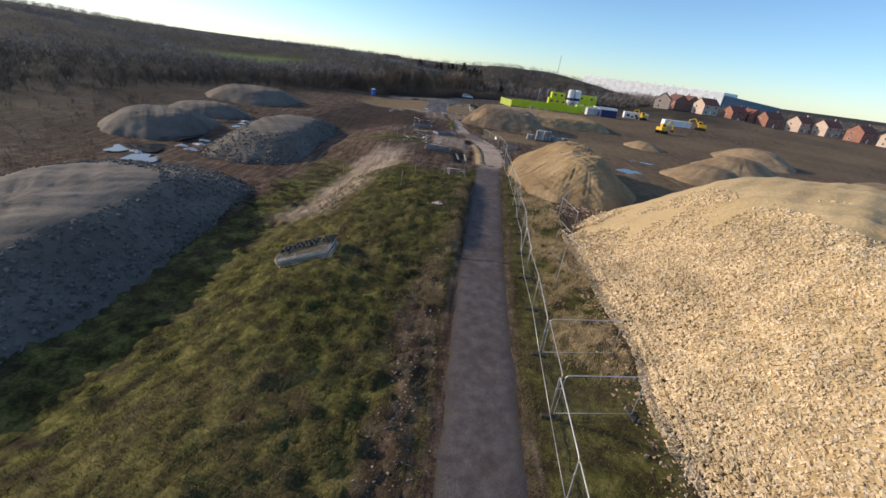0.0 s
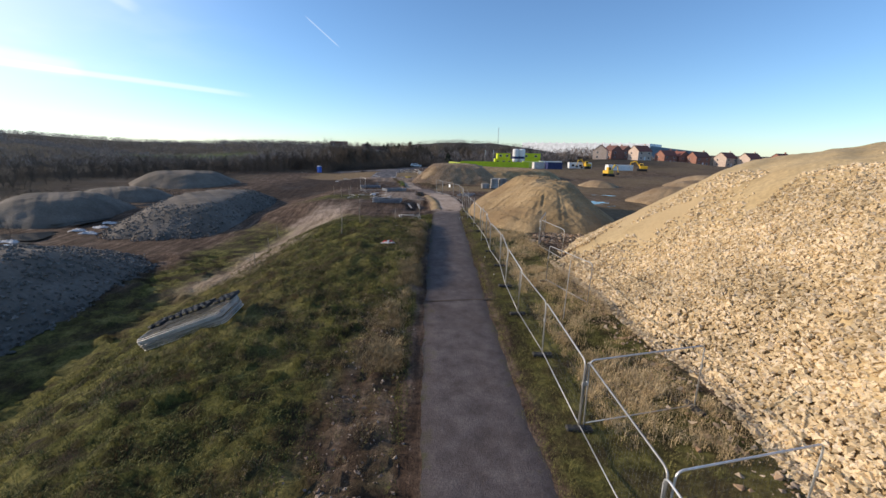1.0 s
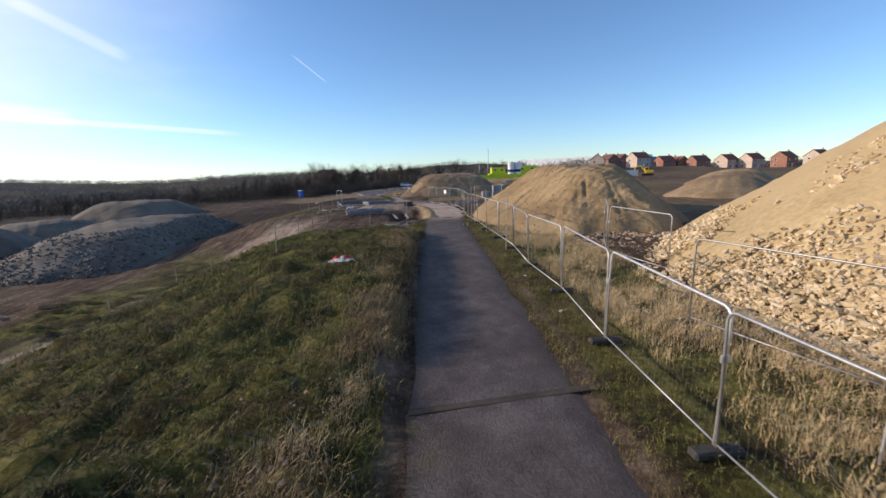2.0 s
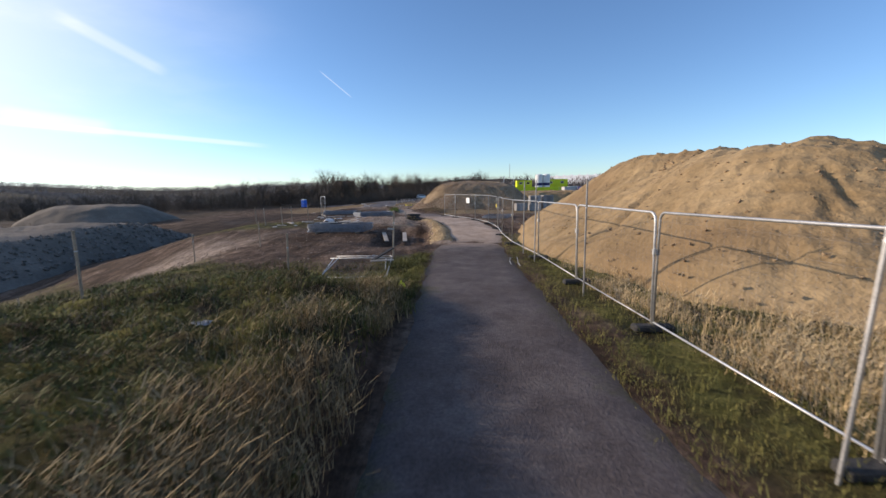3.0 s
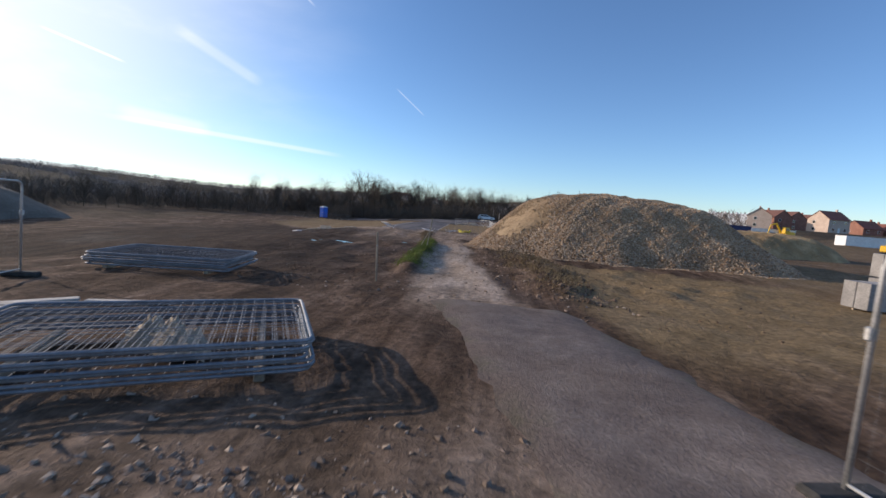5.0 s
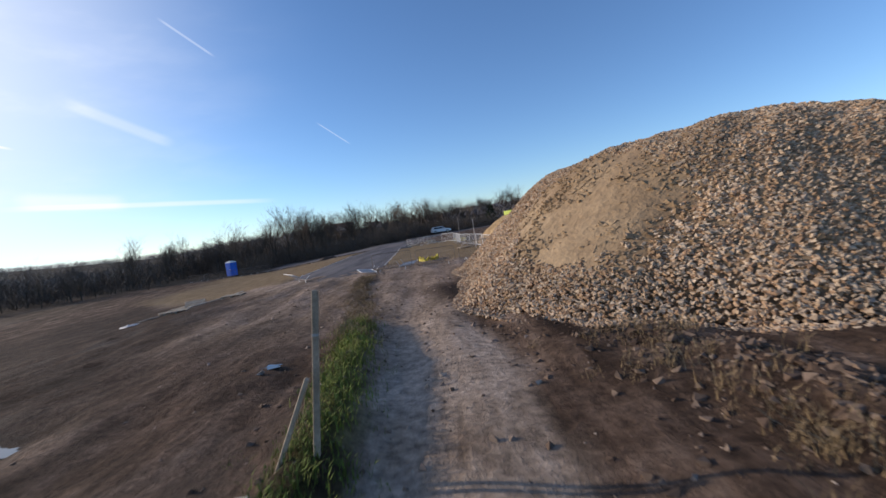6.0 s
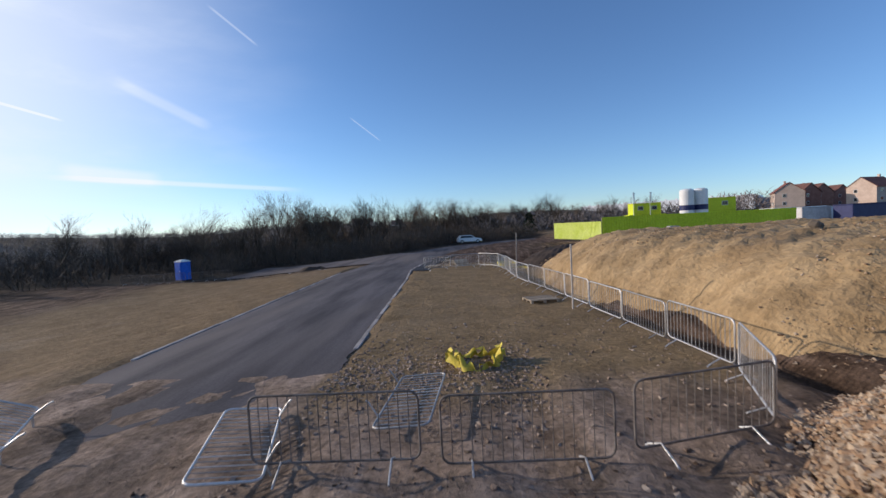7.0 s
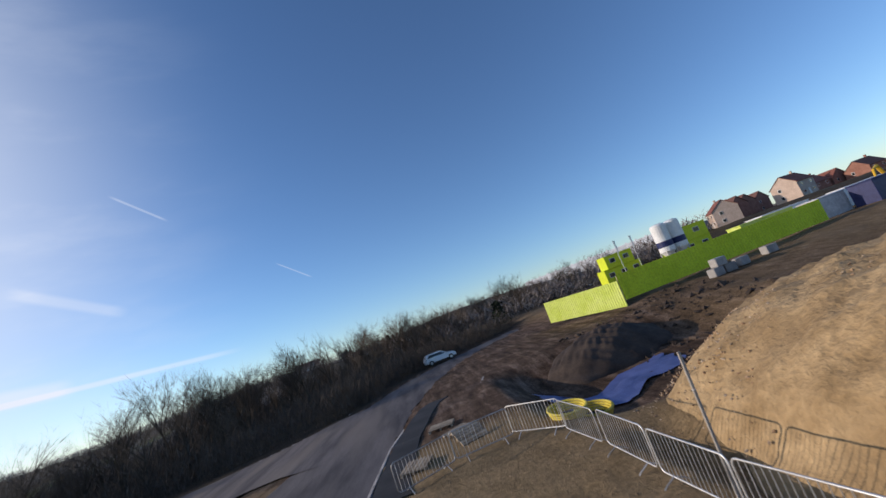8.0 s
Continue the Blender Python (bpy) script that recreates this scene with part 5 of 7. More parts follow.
def house(x, y, yaw, w, d, eaves, ridge, wall, roof, label):
    t = thing("house", label, "house", pose(x, y, at(x, y) - 0.15, 0, 0, yaw), "new houses")
    bm = bmesh.new()
    v = [bm.verts.new(p) for p in ((-w / 2, -d / 2, 0), (w / 2, -d / 2, 0), (w / 2, d / 2, 0), (-w / 2, d / 2, 0), (-w / 2, -d / 2, eaves), (w / 2, -d / 2, eaves), (w / 2, d / 2, eaves), (-w / 2, d / 2, eaves), (-w / 2, 0, ridge - 0.12), (w / 2, 0, ridge - 0.12))]
    for f in ((0, 1, 5, 4), (2, 3, 7, 6), (1, 2, 6, 9, 5), (3, 0, 4, 8, 7)):
        bm.faces.new([v[i] for i in f])
    part("wall", bm, M[wall], t)
    for s in (-1, 1):
        bm = bmesh.new()
        o, th = 0.35, 0.14
        yb, zb = s * (d / 2 + o), eaves - o * (ridge - eaves) / (d / 2)
        q = [bm.verts.new(p) for p in ((-w / 2 - 0.2, yb, zb), (w / 2 + 0.2, yb, zb), (w / 2 + 0.2, 0, ridge), (-w / 2 - 0.2, 0, ridge), (-w / 2 - 0.2, yb, zb + th), (w / 2 + 0.2, yb, zb + th), (w / 2 + 0.2, 0, ridge + th), (-w / 2 - 0.2, 0, ridge + th))]
        for f in ((0, 1, 2, 3), (4, 5, 6, 7), (0, 1, 5, 4), (1, 2, 6, 5), (3, 0, 4, 7)):
            bm.faces.new([q[i] for i in f])
        bmesh.ops.recalc_face_normals(bm, faces=bm.faces)
        part("roof", bm, M[roof], t)
    for side in (-1, 1):
        for zz in (1.4, 3.9):
            for xx in (-w * 0.28, w * 0.28):
                bm = bmesh.new()
                box(bm, 1.25, 0.1, 1.15, pose(xx, side * (d / 2 + 0.02), zz))
                wf = part("window", bm, M["white"], t)
                bm = bmesh.new()
                box(bm, 1.05, 0.04, 0.95, pose(xx, side * (d / 2 + 0.07), zz))
                part("pane", bm, M["glass"], wf)
        bm = bmesh.new()
        box(bm, 0.95, 0.1, 2.05, pose(0, side * (d / 2 + 0.02), 1.02))
        part("door", bm, M["white"], t)
    for sx in (-1, 1):
        for zz in (1.4, 3.9):
            bm = bmesh.new()
            box(bm, 0.1, 1.0, 1.1, pose(sx * (w / 2 + 0.02), d * 0.18, zz))
            wf = part("window", bm, M["white"], t)
            bm = bmesh.new()
            box(bm, 0.04, 0.82, 0.92, pose(sx * (w / 2 + 0.07), d * 0.18, zz))
            part("pane", bm, M["glass"], wf)
    bm = bmesh.new()
    box(bm, 0.6, 0.6, 1.2, pose(w * 0.32, 0, ridge + 0.3), 0.03)
    part("chimney", bm, M[wall], t)
    return t


HOUSES = [(99.0, 243.0, 62, "brickpale", "rooftile"), (110.5, 253.5, 100, "brick", "rooftiledark"), (121.0, 261.0, 95, "brick", "rooftiledark"), (132.4, 267.0, 100, "brick", "rooftiledark"), (118.0, 235.0, 18, "brickpale", "rooftile"), (143.0, 252.0, 15, "brick", "rooftile"), (153.1, 254.7, 95, "brick", "rooftile"),
          (159.3, 246.0, 10, "brick", "rooftiledark"), (171.6, 240.1, 20, "brickpale", "rooftile"), (182.0, 234.8, 15, "brickpale", "rooftile"), (187.4, 220.2, 20, "brick", "rooftile"),
          (192.1, 206.6, 20, "brickpale", "rooftile"), (196.4, 192.7, 15, "brick", "rooftile"), (200.9, 179.1, 15, "brick", "rooftile")]
for x, y, yaw, wm, rm in HOUSES:
    house(x, y, yaw, 9.5, 7.5, 5.1, 8.0, wm, rm, "new two-storey red brick house with a tiled gable roof" if wm == "brick" else "new two-storey pale brick house with a tiled gable roof")

wh = thing("warehouse", "vast distant white warehouse with rows of roof lights", "warehouse", pose(211.5, 583, 0.5, 0, 0, -40), "")
bm = bmesh.new()
box(bm, 178, 70, 20, pose(0, 35, 10), 0.6)
part("wall", bm, M["cladding"], wh)
bm = bmesh.new()
box(bm, 66, 40, 17, Matrix(), 0.6)
for v in bm.verts:
    if v.co.x > 10 and v.co.z > 3:
        v.co.z -= 6
end = part("end_block", bm, M["tealclad"], wh, "blue grey sloping end block")
end.matrix_basis = pose(103, 38, 8.5, 0, 0, 40)
for k in range(14):
    bm = bmesh.new()
    box(bm, 2.0, 2.0, 1.6, pose(-80 + 11 * k, 4, 20.6), 0.2)
    part("roof_unit", bm, M["white"], wh)

# ---------------------------------------------------------------- along the track


def panel_stack(x, y, z, yaw, layers, label, tip=0.0, steel="galvdull"):
    """Mesh fence panels piled flat."""
    t = thing("fence_panel_stack", label, "panel stack", pose(x, y, z, 0, 0, yaw) @ pose(0, 0, 0, 0, tip, 0), "panel stacks")
    for k in range(layers):
        w, d, c = 3.42, 2.0, 0.12
        ox, oy, zz = rng.uniform(-0.07, 0.07), rng.uniform(-0.07, 0.07), 0.06 + 0.048 * k
        bm = bmesh.new()
        loop = []
        for sx, sy, a0 in ((1, 1, 0), (-1, 1, 90), (-1, -1, 180), (1, -1, 270)):
            for q in range(3):
                a = radians(a0 + 45 * q)
                loop.append((ox + sx * (w / 2 - c) + c * math.cos(a), oy + sy * (d / 2 - c) + c * math.sin(a), zz))
        tube(bm, loop, 0.022, 6, closed=True)
        fr = part("panel_frame", bm, M[steel], t, smooth=True)
        if k >= layers - 3 or k == 0:
            bm = bmesh.new()
            for i in range(1, 26):
                xx = ox - w / 2 + w * i / 26
                tube(bm, [(xx, oy - d / 2, zz), (xx, oy + d / 2, zz)], 0.003, 3)
            for i in range(1, 6):
                yy = oy - d / 2 + d * i / 6
                tube(bm, [(ox - w / 2, yy, zz + 0.005), (ox + w / 2, yy, zz + 0.005)], 0.003, 3)
            part("panel_mesh", bm, M[steel], fr)
    for sx in (-1.2, 1.2):
        bm = bmesh.new()
        box(bm, 0.12, 2.0, 0.1, pose(sx, 0, 0.0), 0.015)
        part("bearer", bm, M["timber"], t)
    return t


def foot_block():
    """Black plastic fence foot with slots and yellow reflecting ends."""
    t = thing("ballast_block", "black plastic fence foot block with muddy yellow end caps", "ballast block", Matrix(), "fence feet")
    bm = bmesh.new()
    for yy in (-0.095, 0.095):
        box(bm, 0.84, 0.04, 0.13, pose(0, yy, 0.065), 0.01)
    for xx, w in ((-0.39, 0.06), (0.0, 0.12), (0.39, 0.06)):
        box(bm, w, 0.155, 0.126, pose(xx, 0, 0.065), 0.008)
    box(bm, 0.8, 0.16, 0.03, pose(0, 0, 0.02))
    part("body", bm, M["blackplastic"], t)
    for s in (-1, 1):
        bm = bmesh.new()
        box(bm, 0.03, 0.13, 0.06, pose(s * 0.432, 0, 0.07), 0.008)
        part("end_cap", bm, M["capyellow"], t, "yellow reflective cap")
    return t


foot = foot_block()
fx, fy = -2.62, 62.75
fz = at(fx, fy) - 0.02
pile_m = pose(fx, fy, fz, 0, 0, -18)
foot.matrix_basis = pile_m @ pose(-0.45, 0, 0, 0, 0, 90)
for layer in range(3):
    for row in range(5 - layer):
        if layer or row:
            copy_thing(foot, pile_m @ pose(-0.45 + 0.245 * row + 0.08 * layer + rng.uniform(-0.02, 0.02), rng.uniform(-0.06, 0.06), 0.135 * layer, 0, 0, 90 + rng.uniform(-4, 4)))
copy_thing(foot, pile_m @ pose(0.1, -0.05, 0.405, 0, 0, 12))
copy_thing(foot, pile_m @ pose(-0.2, 0.22, 0.405, 0, 0, -6))
post(-3.28, 63.0, 0.62, 0.05, (4, -6), "timber_post", "short pale broken stake beside the block pile", "marker posts", "plank")

slope_m = pose(-11.35, 18.6, at(-11.35, 18.6) + 0.0, 0, 0, 4) @ pose(0, 0, 0, 0, -20, 0)
panel_stack(-11.35, 18.6, at(-11.35, 18.6) + 0.0, 4, 11, "pile of galvanised mesh fence panels lying on the grass slope", -20, "stackpale")
for k in range(9):
    copy_thing(foot, slope_m @ pose(-0.75 + 0.27 * k + 0.3 * (k > 5), 0.55 + rng.uniform(-0.05, 0.05), 0.62, 0, 0, 84 + rng.uniform(-6, 6)))
for k in range(2):
    copy_thing(foot, slope_m @ pose(-1.45 + 0.28 * k, 0.2, 0.62, 0, 0, 80 + rng.uniform(-6, 6)))
panel_stack(-6.62, 54.85, at(-6.62, 54.85) + 0.06, -6, 9, "pile of galvanised mesh fence panels on the mud", 0)
panel_stack(-6.9, 69.6, at(-6.9, 69.6) + 0.06, 30, 8, "low pile of galvanised mesh fence panels with rubbish on top", 0)
panel_stack(-11.5, 75.5, at(-11.5, 75.5) + 0.06, 12, 7, "far pile of galvanised mesh fence panels", 0)


def board(x0, y0, x1, y1, z0, z1, w, label, material="plank", th=0.045):
    a, b = Vector((x0, y0, z0)), Vector((x1, y1, z1))
    d = b - a
    m = Matrix.Translation((a + b) / 2) @ d.to_track_quat("X", "Z").to_matrix().to_4x4()
    bm = bmesh.new()
    box(bm, d.length, w, th, Matrix(), 0.008)
    ob = part("scaffold_board", bm, M[material], None)
    ob.matrix_basis = m
    return tagged(ob, label, "board", "loose boards")


board(-3.45, 51.3, -4.0, 54.5, 0.13, 0.27, 0.23, "pale scaffold board bridging the muddy hollow")
board(-2.5, 51.35, -2.8, 54.9, 0.1, 0.2, 0.23, "pale scaffold board bridging the muddy hollow")
board(-4.6, 57.4, -1.9, 57.3, at(-4, 57.4) + 0.06, at(-2, 57.4) + 0.12, 0.06, "thin timber edge board along the stone flat", "timber")
for k in range(14):
    x, y = rng.uniform(-12, -6.4), rng.uniform(59.5, 73)
    a = rng.uniform(0, 3.14)
    L = rng.uniform(0.4, 1.7)
    x1, y1 = x + L * math.cos(a), y + L * math.sin(a)
    board(x, y, x1, y1, at(x, y) + 0.05, at(x1, y1) + 0.05, rng.uniform(0.06, 0.2), "loose pale offcut of board on the mud")
for k in range(3):
    board(-12.4 + 0.05 * k, 69.6 + 0.2 * k, -9.9, 70.4 + 0.22 * k, at(-12, 70) + 0.07, at(-10, 70) + 0.07, 0.14, "long pale board lying on the mud")
board(-7.02, 85.4, -7.08, 86.5, at(-7.02, 85.4) + 0.05, at(-7.08, 86.5) + 0.05, 0.14, "pale board lying along the grass strip")
board(-6.85, 86.7, -6.45, 86.72, at(-6.85, 86.7) - 0.02, at(-6.5, 86.72) + 0.72, 0.05, "timber strut leaning on the post", "timber")
panel_stack(4.3, 64.6, at(4.3, 64.6) + 0.06, 72, 3, "few mesh fence panels lying flat on the mud behind the fence", 0)


board(-3.02, 43.25, -2.24, 43.25, 0.44, 0.47, 0.07, "short pale length of board on the fallen panel")
board(-3.09, 43.8, -2.31, 43.73, 0.43, 0.46, 0.05, "short pale length of board on the fallen panel")
board(-2.45, 45.0, -2.95, 43.3, 0.62, 0.46, 0.12, "dark plank leaning from the post on the fallen panel", "rubberfoot")
for pts3 in ([(1.98, 44.2, 0.3), (1.75, 43.9, 0.36), (1.62, 43.3, 0.34), (1.6, 42.7, 0.3)], [(2.05, 44.25, 0.32), (1.95, 43.7, 0.4), (1.86, 43.1, 0.34), (1.84, 42.6, 0.3)]):
    bm = bmesh.new()
    tube(bm, pts3, 0.011, 5)
    tagged(part("bent_wire", bm, M["galv"], None), "bent length of pale wire lying in the verge grass", "wire")


top = at(-6.62, 54.85) + 0.53
for x0, y0, x1, y1, w in [(-7.7, 55.2, -6.2, 55.5, 0.14), (-7.2, 54.6, -5.9, 54.9, 0.1), (-6.4, 54.3, -5.4, 55.3, 0.16), (-7.9, 54.9, -7.2, 55.6, 0.12), (-6.9, 55.3, -6.1, 54.5, 0.08)]:
    board(x0, y0, x1, y1, top + 0.02, top + 0.05, w, "loose offcut of board on the pile of fence panels", "plank" if w > 0.11 else "rubberfoot")
for x0, y0, x1, y1, w in [(-9.5, 59.9, -8.5, 60.8, 0.16), (-6.8, 59.95, -6.25, 59.65, 0.1), (-7.6, 60.6, -6.7, 60.0, 0.08), (-5.8, 57.0, -5.75, 57.75, 0.12), (-8.6, 61.6, -7.4, 61.2, 0.1), (-8.2, 62.4, -7.0, 61.7, 0.14)]:
    board(x0, y0, x1, y1, at(x0, y0) + 0.06, at(x1, y1) + 0.06, w, "pale board among the litter on the mud")


def crumple(name, label, category, x, y, rx, ry, h, material, seed, patch=None):
    """A crumpled heap of sheet plastic."""
    k, verts, faces = 22, [], []
    for i in range(k + 1):
        for j in range(k + 1):
            u, v = -1 + 2 * i / k, -1 + 2 * j / k
            rim = (abs(u) ** 2.5 + abs(v) ** 2.5) ** 0.4 * (1 + 0.25 * math.sin(3 * math.atan2(v, u) + seed))
            if rim > 1:
                u, v = u / rim, v / rim
            r = min(1.0, rim)
            f = (1 - r ** 2.2)
            px, py = x + u * rx * (1 + 0.12 * math.sin(5 * v + seed)), y + v * ry * (1 + 0.12 * math.sin(4 * u + seed))
            fold = abs(float(wob(u * 3, v * 3, 1.7, seed))) + 0.4 * abs(float(wob(u * 3, v * 3, 4.2, seed + 1)))
            verts.append((px, py, at(px, py) + 0.03 + h * max(0, f) * (0.45 + 0.75 * fold)))
    for i in range(k):
        for j in range(k):
            a = i * (k + 1) + j
            faces.append((a, a + k + 1, a + k + 2, a + 1))
    t = thing(name, label, category, Matrix())
    whole = mesh_from("sheet", verts, faces, material, t, smooth=True)
    if patch:
        for i0, i1, j0, j1 in ((4, 10, 8, 18), (13, 18, 6, 15)):
            wide = j1 - j0 + 1
            pv = [verts[i * (k + 1) + j] for i in range(i0, i1 + 1) for j in range(j0, j1 + 1)]
            pf = [(i * wide + j, (i + 1) * wide + j, (i + 1) * wide + j + 1, i * wide + j + 1) for i in range(i1 - i0) for j in range(wide - 1)]
            mesh_from("red_patch", [(a, b, c + 0.006) for a, b, c in pv], pf, patch, t, "red area of the sheet", smooth=True)
    return t


crumple("plastic_bag", "crumpled white and red plastic sack lying in the grass", "bag", -4.2, 28.15, 0.52, 0.3, 0.2, M["whitecloth"], 1.0, M["redcloth"])
crumple("litter", "scrap of white plastic sheet on the grass", "litter", -4.13, 35.4, 0.13, 0.08, 0.03, M["whitecloth"], 2.0)
crumple("litter", "scrap of lime green plastic at the track edge", "litter", -1.65, 39.5, 0.1, 0.08, 0.16, M["lime"], 3.0)
crumple("litter", "heap of torn white plastic sheet on the mud", "litter", -9.45, 62.8, 0.45, 0.35, 0.25, M["whitecloth"], 4.0)
crumple("litter", "torn white plastic sheet on the mud", "litter", -7.95, 58.2, 0.25, 0.2, 0.16, M["whitecloth"], 5.0)
crumple("litter", "scrap of white plastic sheet by the stone flat", "litter", -6.85, 60.9, 0.22, 0.12, 0.05, M["whitecloth"], 6.0)
for k, (x, y) in enumerate([(-40.1, 48.6), (-38.3, 47.8), (-42.6, 43.6), (-38.9, 50.3), (-42.0, 68.5), (-39.5, 52.4)]):
    crumple("litter", "white plastic sheet caught on the wet low ground", "litter", x, y, 0.9, 0.35, 0.25, M["whitecloth"], 30.0 + k)
for k in range(16):
    x, y = rng.uniform(-13, -6.5), rng.uniform(58.5, 68)
    crumple("litter", "torn scrap of pale plastic sheet on the mud", "litter", x, y, rng.uniform(0.08, 0.3), rng.uniform(0.06, 0.16), 0.05, M["whitecloth"], 40.0 + k)
crumple("rubbish", "brown rubbish piled on the fence panels", "rubbish", -6.9, 69.9, 0.6, 0.3, 0.4, M["timber"], 7.0)
for k, (x, y) in enumerate([(2.0, 27.6), (2.05, 24.2)]):
    crumple("litter", "small scrap of pale litter in the grass", "litter", x, y, 0.06, 0.04, 0.03, M["whitecloth"], 8.0 + k)

# stones of the berm, the stone flat and the track side
pts, sizes = [], []
for k in range(9500):
    y = rng.uniform(49.5, 63)
    x = float(berm_x(y)) + rng.gauss(0, 0.24)
    pts.append((x, y, at(x, y)))
    sizes.append(0.014 + 0.055 * rng.random() ** 2.2)
scatter_rocks("berm_stones", "ridge of pale broken limestone beside the path", pts, sizes, M["bermstone"], "stones", embed=-0.3)
pts, sizes = [], []
for k in range(2600):
    y = rng.uniform(56.8, 69)
    x = rng.uniform(-9.5, -1.9)
    if wob(x, y, 0.6, 3.0) + rng.gauss(0, 0.5) < -0.2:
        continue
    pts.append((x, y, at(x, y)))
    sizes.append(0.01 + 0.035 * rng.random() ** 3)
for k in range(900):
    y = rng.uniform(3, 21)
    x = float(centre(y)) - 3.1 + rng.gauss(0, 0.6)
    pts.append((x, y, at(x, y)))
    sizes.append(0.015 + 0.05 * rng.random() ** 3)
for k in range(900):
    y = rng.uniform(74, 108)
    x = float(centre(y)) + rng.gauss(0, 2.3)
    pts.append((x, y, at(x, y)))
    sizes.append(0.015 + 0.05 * rng.random() ** 3)
for k in range(700):
    x, y = rng.uniform(-14, -3.5), rng.uniform(44, 58)
    pts.append((x, y, at(x, y)))
    sizes.append(0.012 + 0.035 * rng.random() ** 3)
brown, brown_sizes = [], []
for k in range(16000):
    y = rng.uniform(54.5, 68)
    x = float(berm_x(y)) - 0.3 - abs(rng.gauss(0, 3.2))
    if wob(x, y, 0.5, 5.0) + rng.gauss(0, 0.5) < -0.3 or (y < 57.4 and x > -4.4):
        continue
    brown.append((x, y, at(x, y)))
    brown_sizes.append(0.009 + 0.03 * rng.random() ** 2.6)
scatter_rocks("flat_stones", "brown broken stones covering the levelled flat", brown, brown_sizes, M["flatstone"], "stones")
scatter_rocks("loose_stones", "loose grey and brown stones trodden into the mud", pts, sizes, M["flatstone"], "stones")
pts, sizes = [], []
for k in range(500):
    x = 6.2 + 6.0 * rng.random()
    y = 33.2 + 0.5 * (x - 6.2) + rng.gauss(0, 0.9)
    pts.append((x, y, at(x, y)))
    sizes.append(0.03 + 0.13 * rng.random() ** 2.5)
for k in range(900):
    y = rng.uniform(4, 32)
    x = 6.1 + rng.gauss(0, 0.45) + max(0, (y - 22) * 0.25)
    pts.append((x, y, at(x, y)))
    sizes.append(0.02 + 0.09 * rng.random() ** 2.5)
scatter_rocks("foot_stones", "scattered broken stones at the foot of the heaps", pts, sizes, M["rubble"], "stones")
pts, sizes = [], []
for k in range(2200):
    y = rng.uniform(76, 90)
    x = float(ridge_x(y)) + 0.35 + rng.gauss(0, 0.55)
    pts.append((x, y, at(x, y)))
    sizes.append(0.02 + 0.065 * rng.random() ** 3)
for k in range(5200):
    y = rng.uniform(74, 108)
    x = float(centre(y)) + rng.gauss(1.2, 3.6)
    if wob(x, y, 0.5, 7.0) + rng.gauss(0, 0.4) < 0 or (y < 93 and 0.3 < x - float(strip_x(y)) and x < float(path_right(y)) and rng.random() < 0.7):
        continue
    pts.append((x, y, at(x, y)))
    sizes.append(0.012 + 0.045 * rng.random() ** 3)
scatter_rocks("path_clods", "small brown clods trodden on the muddy path", pts[2200:], sizes[2200:], M["mudclod"], "clods")
pts, sizes = pts[:2200], sizes[:2200]
for k in range(9000):
    x, y = rng.uniform(-15, -1.0), rng.uniform(43, 56)
    if wob(x, y, 0.5, 7.0) + rng.gauss(0, 0.4) < 0.1 or x > -1.3 - 0.02 * y:
        continue
    pts.append((x, y, at(x, y)))
    sizes.append(0.01 + 0.032 * rng.random() ** 3)
scatter_rocks("clods", "dark clods of churned earth in front of the stone heap", pts, sizes, M["mudclod"], "clods")
pts, sizes = [], []
for k in range(4200):
    y = rng.gauss(110.2, 1.1) if k % 4 else rng.uniform(105.5, 115)
    x = rng.uniform(-9.6, -5.0) if k % 4 else rng.uniform(-9.6, -1.2)
    pts.append((x, y, at(x, y)))
    sizes.append(0.012 + 0.045 * rng.random() ** 3)
scatter_rocks("rubble_strip", "small broken stones round the crowd barriers", pts, sizes, M["flatstone"], "stones")

pts, sizes = [], []
while len(pts) < 3600:
    y = 109 + 25 * rng.random() ** 1.4
    x = rng.uniform(float(road_x(y)) + 3.5, -1.0 - 0.1 * max(0.0, y - 110))
    if wob(x, y, 0.7, 4.0) + 0.5 * wob(x, y, 2.3, 1.0) + rng.gauss(0, 0.3) < 0.1:
        continue
    pts.append((x, y, at(x, y)))
    sizes.append(0.008 + 0.03 * rng.random() ** 3)
scatter_rocks("soil_clods", "small clods and stones on the levelled sandy soil", pts, sizes, M["rubble_fill"], "clods", embed=-0.3)

# thin dark strip across the track
bm = bmesh.new()
box(bm, 3.3, 0.16, 0.012, pose(-0.2, 20.35, bed(20.35) + 0.042, 0, 0, 7))
tagged(part("drain_joint", bm, M["darksoil"], None), "thin dark strip across the tarmac track", "joint", kind="structure")


def puddle(x, y, rx, ry, seed, lift=0.0, label="shallow puddle of standing water in the mud"):
    k = 40
    verts = [(x, y, 0)]
    for j in range(k):
        a = 2 * math.pi * j / k
        r = 1 + 0.22 * math.sin(3 * a + seed) + 0.14 * math.sin(5 * a + 2 * seed) + 0.08 * math.sin(11 * a)
        verts.append((x + rx * r * math.cos(a), y + ry * r * math.sin(a), 0))
    z = sum(at(v[0], v[1]) for v in verts) / len(verts) + lift
    verts = [(a, b, z) for a, b, _ in verts]
    return tagged(mesh_from("puddle", verts, [(0, 1 + j, 1 + (j + 1) % k) for j in range(k)], M["water"]), label, "puddle", "puddles")


